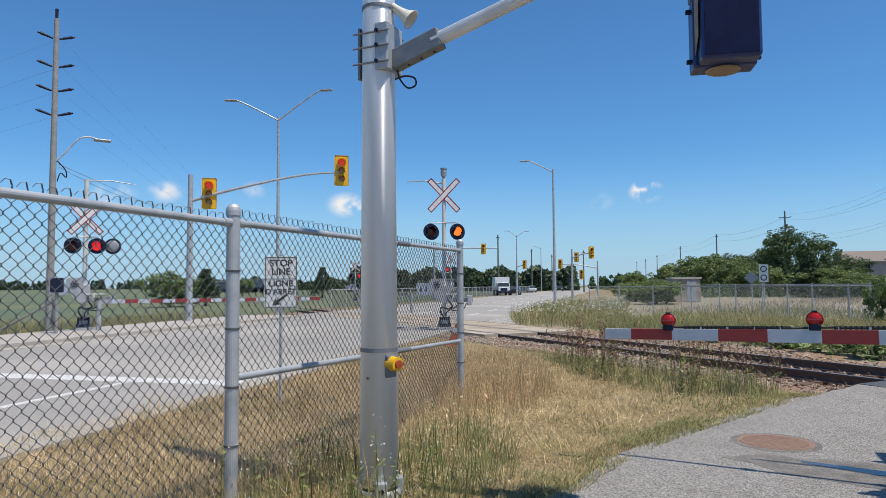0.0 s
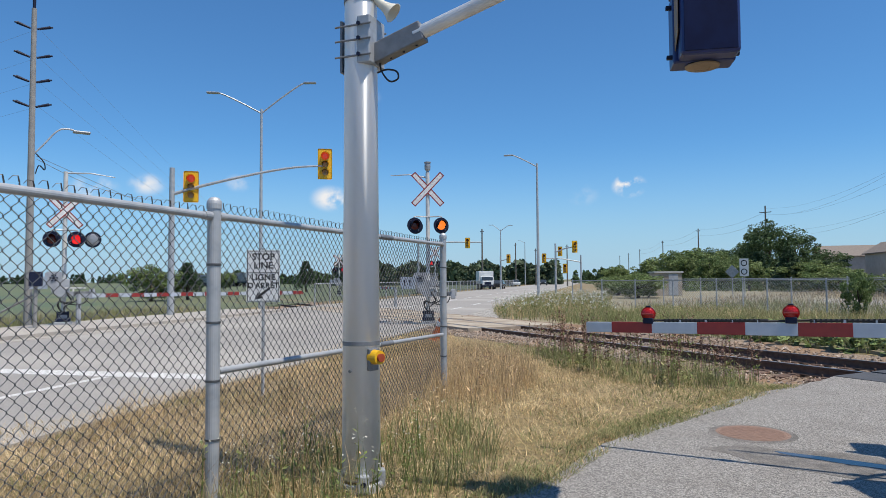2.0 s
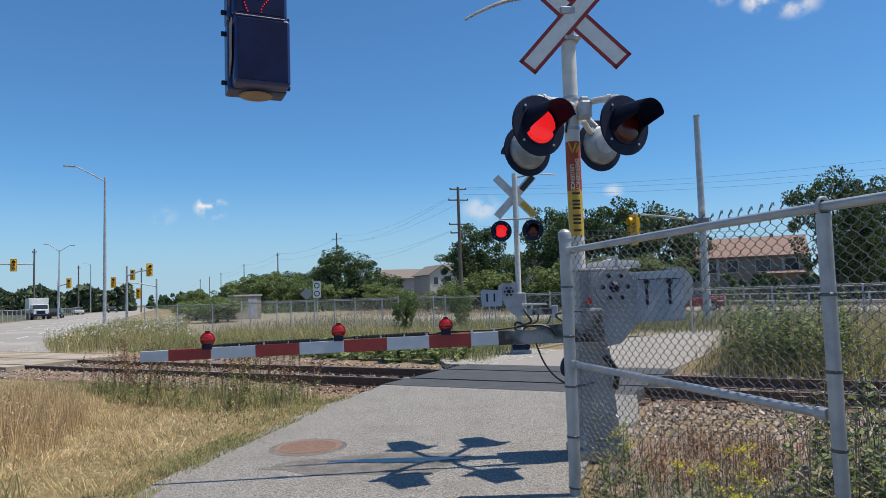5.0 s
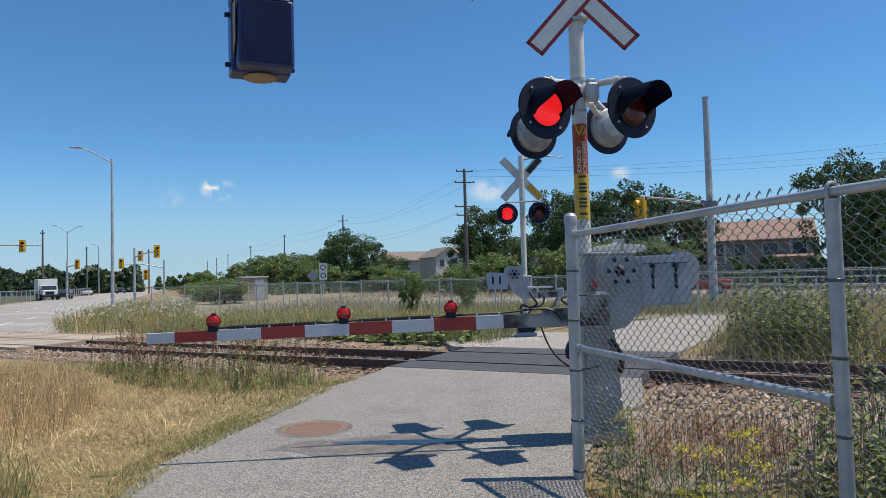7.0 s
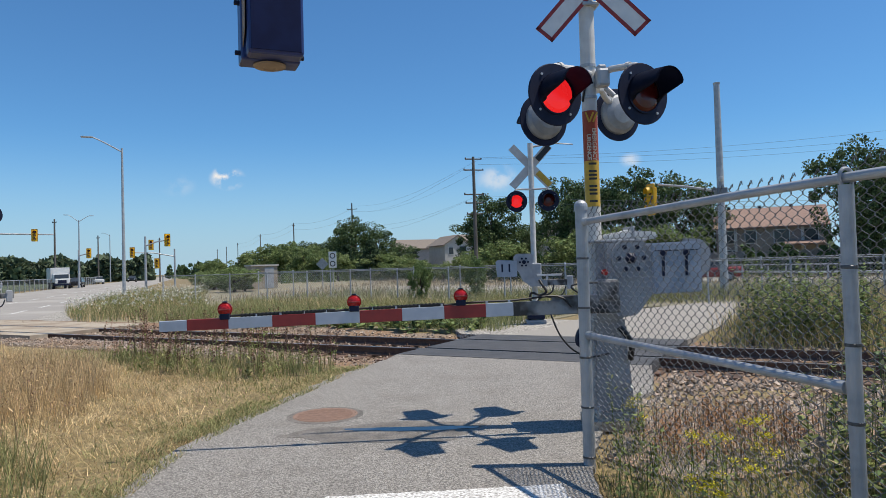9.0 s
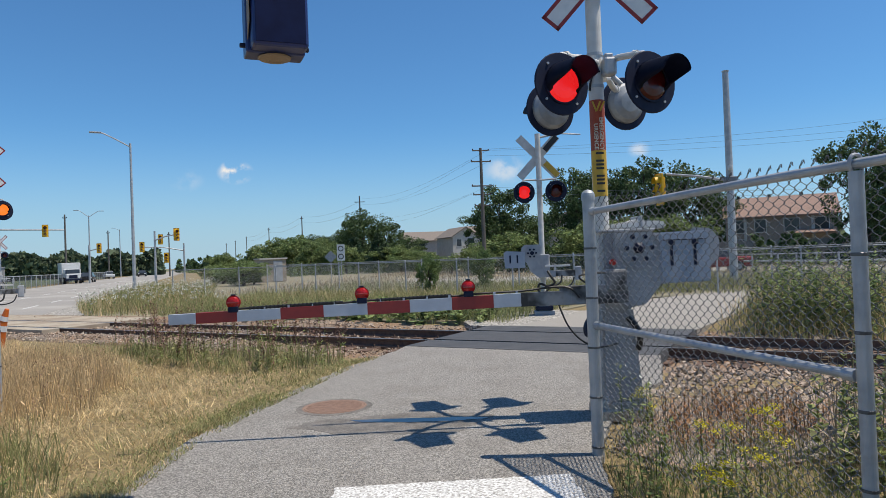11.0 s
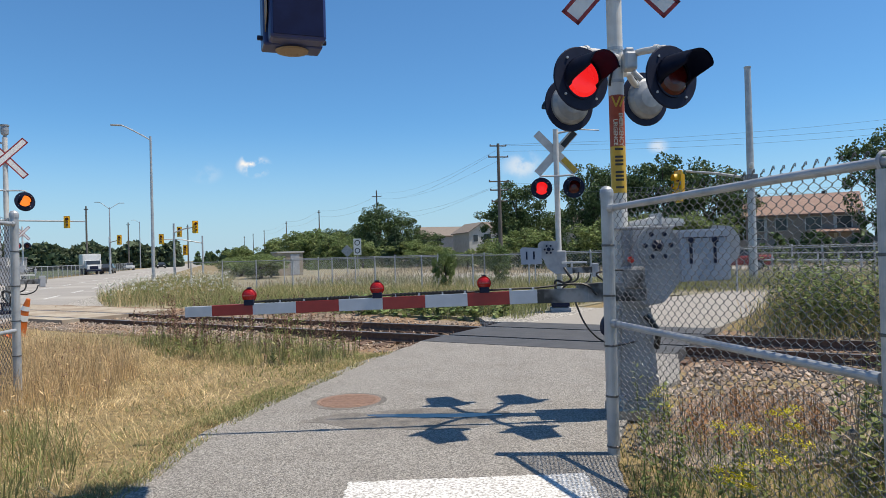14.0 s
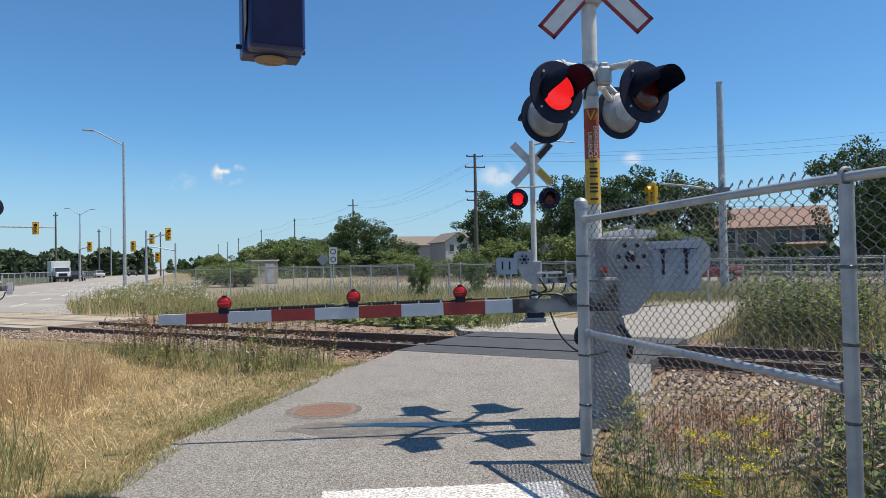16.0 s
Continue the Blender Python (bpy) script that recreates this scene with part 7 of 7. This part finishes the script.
row = house(-24.2, 74, 9.2, 9, 4.3, 6.2, -24, M_BRICK, M_ROOFRED, "brown-roofed row of townhouses", [(-3.6, 3.4, 1.2, 1.1), (-1.6, 3.4, 0.9, 1.1), (1.0, 3.4, 1.2, 1.1), (3.4, 3.4, 1.1, 1.1), (-3.6, 1.5, 1.3, 1.3), (1.0, 1.5, 1.3, 1.3)], False, "townhouse_row")
for x in (-2.9, 2.7):
    part("downpipe", box(B(), (x, -4.6, 2.6), (0.25, 0.1, 3.2)), M_WHITE, row)
part("porch_roof", box(B(), (2.8, -5.2, 2.7), (3.2, 1.6, 0.18), Matrix.Rotation(radians(12), 3, "X")), M_ROOFRED, row)
for x in (-4.5, -1.0, 2.5):
    part("roof_vent", box(B(), (x * 0.8, 0, 6.45), (0.3, 0.3, 0.3)), M_SIGNBLACK, row)
wall = thing("garden_wall", Matrix.Translation(at(-24, 62)) @ Matrix.Rotation(radians(-24), 4, "Z"), "long grey-brown wooden garden fence behind the bank", "garden fence")
for k in range(-11, 12):
    part("panel", box(B(), (k * 1.0, 0, 1.0), (0.96, 0.06, 2.0)), M_BRICK, wall)


def shed():
    s = thing("utility_building", Matrix.Translation(at(16.85, 62)) @ Matrix.Rotation(radians(34), 4, "Z"), "small beige concrete utility building with a flat roof", "building")
    part("wall", box(B(), (0, 0, 1.0), (2.3, 1.8, 2.0)), M_PANEL, s)
    part("roof", box(B(), (0, 0, 2.06), (2.5, 2.0, 0.12)), M_SIDING, s)
    part("door", box(B(), (0.4, -0.91, 0.95), (0.8, 0.05, 1.8)), M_GREYBOX, s)


shed()


def road_sign_back(b, d, z, diamond, label):
    s = thing("road_sign", at(b, d), label, "road sign", "signs past the fence")
    part("sign_post", rod(B(), (0, 0, -0.1), (0, 0, z + 0.35), 0.03, seg=8), M_GALV, s)
    if diamond:
        part("board", box(B(), (0, -0.05, z), (0.62, 0.01, 0.62), Matrix.Rotation(radians(45), 3, "Y")), M_DULLGREY, s)
    else:
        part("board", box(B(), (0, -0.05, z), (0.55, 0.01, 1.15)), M_SIGNWHITE, s)
        for q in (0.28, -0.28):
            ring = part("ring", lathe(B(), [(0.2, 0), (0.2, 0.006), (0.14, 0.006), (0.14, 0)], pose(0, -0.058, z + q, 90), 18), M_SIGNBLACK, s)


road_sign_back(11.89, 48, 1.92, True, "back of a diamond warning sign on a post")
road_sign_back(11.03, 48, 2.20, False, "white sign with two dark rings on a post")


# ---- vehicles ----
def wheel(parent, p, r, w, axis=(1, 0, 0)):
    a = Vector(axis).normalized()
    t = part("wheel", rod(B(), Vector(p) - a * w / 2, Vector(p) + a * w / 2, r, seg=16), M_TYRE, parent)
    part("rim", rod(B(), Vector(p) - a * (w / 2 + 0.01), Vector(p) + a * (w / 2 + 0.01), r * 0.55, seg=12), M_GALV, t)


def truck():
    t = thing("box_truck", Matrix.Translation(at(31.45, 106)) @ Matrix.Rotation(radians(24 + 14), 4, "Z"), "white box truck standing on the road", "truck")
    part("cargo_box", box(B(), (0, 1.9, 1.85), (2.3, 4.6, 2.0), bevel=0.04), M_TRUCK, t)
    cab = part("cab", box(box(B(), (0, -1.2, 1.35), (2.0, 1.4, 1.3), bevel=0.12), (0, -2.1, 1.0), (1.7, 1.0, 0.7), bevel=0.12), M_TRUCK, t)
    part("windscreen", box(B(), (0, -1.93, 1.65), (1.7, 0.06, 0.55), Matrix.Rotation(radians(-12), 3, "X")), M_GLASS, cab)
    part("grille", box(B(), (0, -2.62, 0.95), (1.0, 0.05, 0.42)), M_BLACK, cab)
    part("bumper", box(B(), (0, -2.65, 0.55), (2.0, 0.12, 0.22), bevel=0.02), M_BLACK, cab)
    for x in (-0.7, 0.7):
        part("headlight", box(B(), (x, -2.62, 0.85), (0.25, 0.05, 0.18)), M_SIGNWHITE, cab)
    for x in (-0.95, 0.95):
        for y in (-1.7, 2.6):
            wheel(t, (x, y, 0.45), 0.45, 0.28)
    part("chassis", box(B(), (0, 1.0, 0.7), (1.0, 6.0, 0.22)), M_BLACK, t)


def car(p, turn, mat, label, name="car"):
    c = thing(name, Matrix.Translation(p) @ Matrix.Rotation(radians(turn), 4, "Z"), label, "car", "cars on the roads")
    part("body", box(B(), (0, 0, 0.62), (1.75, 4.4, 0.62), bevel=0.14), mat, c)
    bm = B()
    lo = [bm.verts.new(q) for q in ((-0.8, -1.2, 0.9), (0.8, -1.2, 0.9), (0.8, 1.9, 0.9), (-0.8, 1.9, 0.9))]
    hi = [bm.verts.new(q) for q in ((-0.62, -0.45, 1.42), (0.62, -0.45, 1.42), (0.62, 1.2, 1.42), (-0.62, 1.2, 1.42))]
    for k in range(4):
        bm.faces.new((lo[k], lo[(k + 1) % 4], hi[(k + 1) % 4], hi[k]))
    part("glasshouse", bm, M_GLASS, c)
    part("roof", box(B(), (0, 0.38, 1.43), (1.28, 1.7, 0.05), bevel=0.02), mat, c)
    for x in (-0.8, 0.8):
        for y in (-1.35, 1.4):
            wheel(c, (x, y, 0.32), 0.32, 0.2)
        part("headlight", box(B(), (x * 0.8, -2.2, 0.66), (0.32, 0.06, 0.14)), M_SIGNWHITE, c)
        part("tail_light", box(B(), (x * 0.82, 2.2, 0.75), (0.3, 0.06, 0.16)), M_REDLAMP, c)
    return c


truck()
car(at(30.35, 111), 24, M_DARKCAR, "dark car behind the truck on the road")
car(at(28.9, 150), 24, M_TRUCK, "white car far up the road")
car(at(26.6, 170), 24, M_DARKCAR, "dark car far up the road")
car(at(-19.6, 47), 70, M_RED, "dark red car on the road past the bank")
flat("side_road", [tuple(at(b, d).xy) for b, d in ((-10, 80), (-19, 50), (-28, 42), (-60, 38), (-60, 50), (-28, 54), (-19, 64), (-10, 100))], -0.3, -0.008, M_ROAD, "grey asphalt side road past the grassy bank", "road")
flat("lot", [tuple(track_at(s, n).xy) for s, n in ((-24, 33), (4, 31), (6, 42), (-30, 46))], -0.3, -0.008, M_ROAD, "worn asphalt lot behind the fences", "road")


def guard_rail():
    g = thing("guard_rail", (0, 0, 0), "galvanised roadside guard rail on posts", "guard rail")
    pts = [at(b, d, 0.62) for b, d in ((-17, 52), (-19, 49), (-24, 44), (-28, 40.5), (-40, 38))]
    for z in (0.0, 0.42):
        part("beam", tube(B(), [p + Vector((0, 0, z)) for p in pts], 0.07 if z == 0 else 0.035, 6), M_GALV, g)
    for a, b in zip(pts, pts[1:]):
        for k in range(3):
            p = a.lerp(b, k / 3)
            part("post", rod(B(), (p.x, p.y, -0.1), (p.x, p.y, 1.1), 0.05, seg=8), M_GALV, g)


guard_rail()


def cone():
    c = thing("traffic_cone", Matrix.Translation((-10.05, 13.82, -0.02)) @ pose(0, 0, 0, 0, 19, 0) @ Matrix.Scale(1.22, 4), "orange traffic cone with white bands leaning in the grass", "traffic cone")
    part("body", lathe(B(), [(0.13, 0.03), (0.035, 0.70), (0.03, 0.71), (0, 0.71)], None, 20), M_CONE, c)
    part("foot", box(B(), (0, 0, 0.015), (0.36, 0.36, 0.03), bevel=0.008), M_CONE, c)
    for z0, z1 in ((0.32, 0.42), (0.50, 0.58)):
        f = lambda z: 0.133 - (z - 0.03) * 0.1418
        part("band", lathe(B(), [(f(z0) + 0.002, z0), (f(z1) + 0.002, z1)], None, 20), M_SIGNWHITE, c)


cone()


# ---- across the road: cabinets, posts and the train ----
def cabinets():
    c = thing("signal_cabinet", Matrix.Translation(at(36.5, 67)) @ Matrix.Rotation(radians(35), 4, "Z"), "grey steel railway signal cabinet beside the road", "cabinet", "signal cabinets")
    part("case", box(B(), (0, 0, 1.15), (2.2, 1.6, 1.9), bevel=0.03), M_CLADGREY, c)
    part("roof", box(B(), (0, 0, 2.14), (2.3, 1.7, 0.08), bevel=0.02), M_CLADGREY, c)
    for x in (-0.45, 0.45):
        door = part("door", box(B(), (x, -0.82, 1.15), (0.84, 0.05, 1.7), bevel=0.01), M_CLADGREY, c)
        part("latch", box(B(), (x, -0.86, 1.35), (0.10, 0.04, 0.7)), M_BLACK, door)
    k = thing("signal_cabinet", Matrix.Translation(Vector((-22.6, 9.87, 0.0))) @ Matrix.Rotation(radians(60), 4, "Z"), "dark utility box on a post beside the far sidewalk", "cabinet", "signal cabinets")
    part("case", box(B(), (0, 0, 1.62), (0.36, 0.28, 0.46), bevel=0.02), M_BLACK, k)
    part("leg", rod(B(), (0, 0, -0.1), (0, 0, 1.42), 0.06, seg=10), M_PALEPOLE, k)
    brace = part("guy_rod", rod(B(), (0, 0, 1.15), (-1.9, 1.0, 0.05), 0.035, seg=8), M_PALEPOLE, k)


cabinets()


def roadside_rail():
    f = thing("roadside_fence", (0, 0, 0), "low galvanised fence along the far side of the road", "fence", "far fences")
    a, b = road_at(40, -17.5), road_at(150, -17.5)
    for k in range(45):
        p = a.lerp(b, k / 44)
        part("post", rod(B(), (p.x, p.y, -0.1), (p.x, p.y, 1.35), 0.045, seg=6), M_GALV, f)
    part("top_rail", rod(B(), (*a.xy, 1.33), (*b.xy, 1.33), 0.035, seg=6), M_GALV, f)
    v, fc = mesh_wires(a.xy, b.xy, 0.05, 1.3, h=0.15, r=0.006, barbs=False, twist=0)
    raw("wire_mesh", v, fc, M_WIRE, f)


roadside_rail()


def train():
    way = (at(56, 260) - at(50.6, 196)).normalized()
    m = Matrix.Translation(at(50.9, 198)) @ Matrix.Rotation(math.atan2(way.y, way.x) - math.pi / 2, 4, "Z")
    t = thing("locomotive", m, "white and yellow diesel locomotive on the distant track", "locomotive")
    part("hood", box(B(), (0, 9, 2.7), (2.8, 15, 2.6), bevel=0.15), M_TRAIN, t)
    nose = part("nose", box(box(B(), (0, 0.9, 3.4), (2.9, 1.8, 1.7), bevel=0.25), (0, -0.1, 2.3), (2.5, 1.6, 1.7), bevel=0.25), M_TRUCK, t)
    part("windscreen", box(B(), (0, 0.02, 3.75), (2.0, 0.08, 0.5)), M_GLASS, nose)
    part("yellow_band", box(B(), (0, 0.0, 4.18), (2.4, 0.2, 0.22), bevel=0.03), M_YELLOW, nose)
    part("frame", box(B(), (0, 8, 1.25), (2.9, 17.5, 0.4)), M_BLACK, t)
    for y in (2, 5, 12, 15):
        wheel(t, (0, y, 0.5), 0.5, 1.8)
    for k in range(3):
        c = thing("passenger_coach", m @ Matrix.Translation((0, 31 + 26 * k, 0)), "grey passenger coach behind the locomotive", "train coach", "coaches of the train")
        part("body", box(B(), (0, 0, 2.4), (2.9, 24.5, 2.7), bevel=0.3), M_TRAIN, c)
        part("window_band", box(B(), (0, 0, 2.9), (2.94, 21, 0.7)), M_GLASS, c)
        part("bogie", box(B(), (0, 0, 0.52), (2.2, 20, 1.1)), M_BLACK, c)


train()
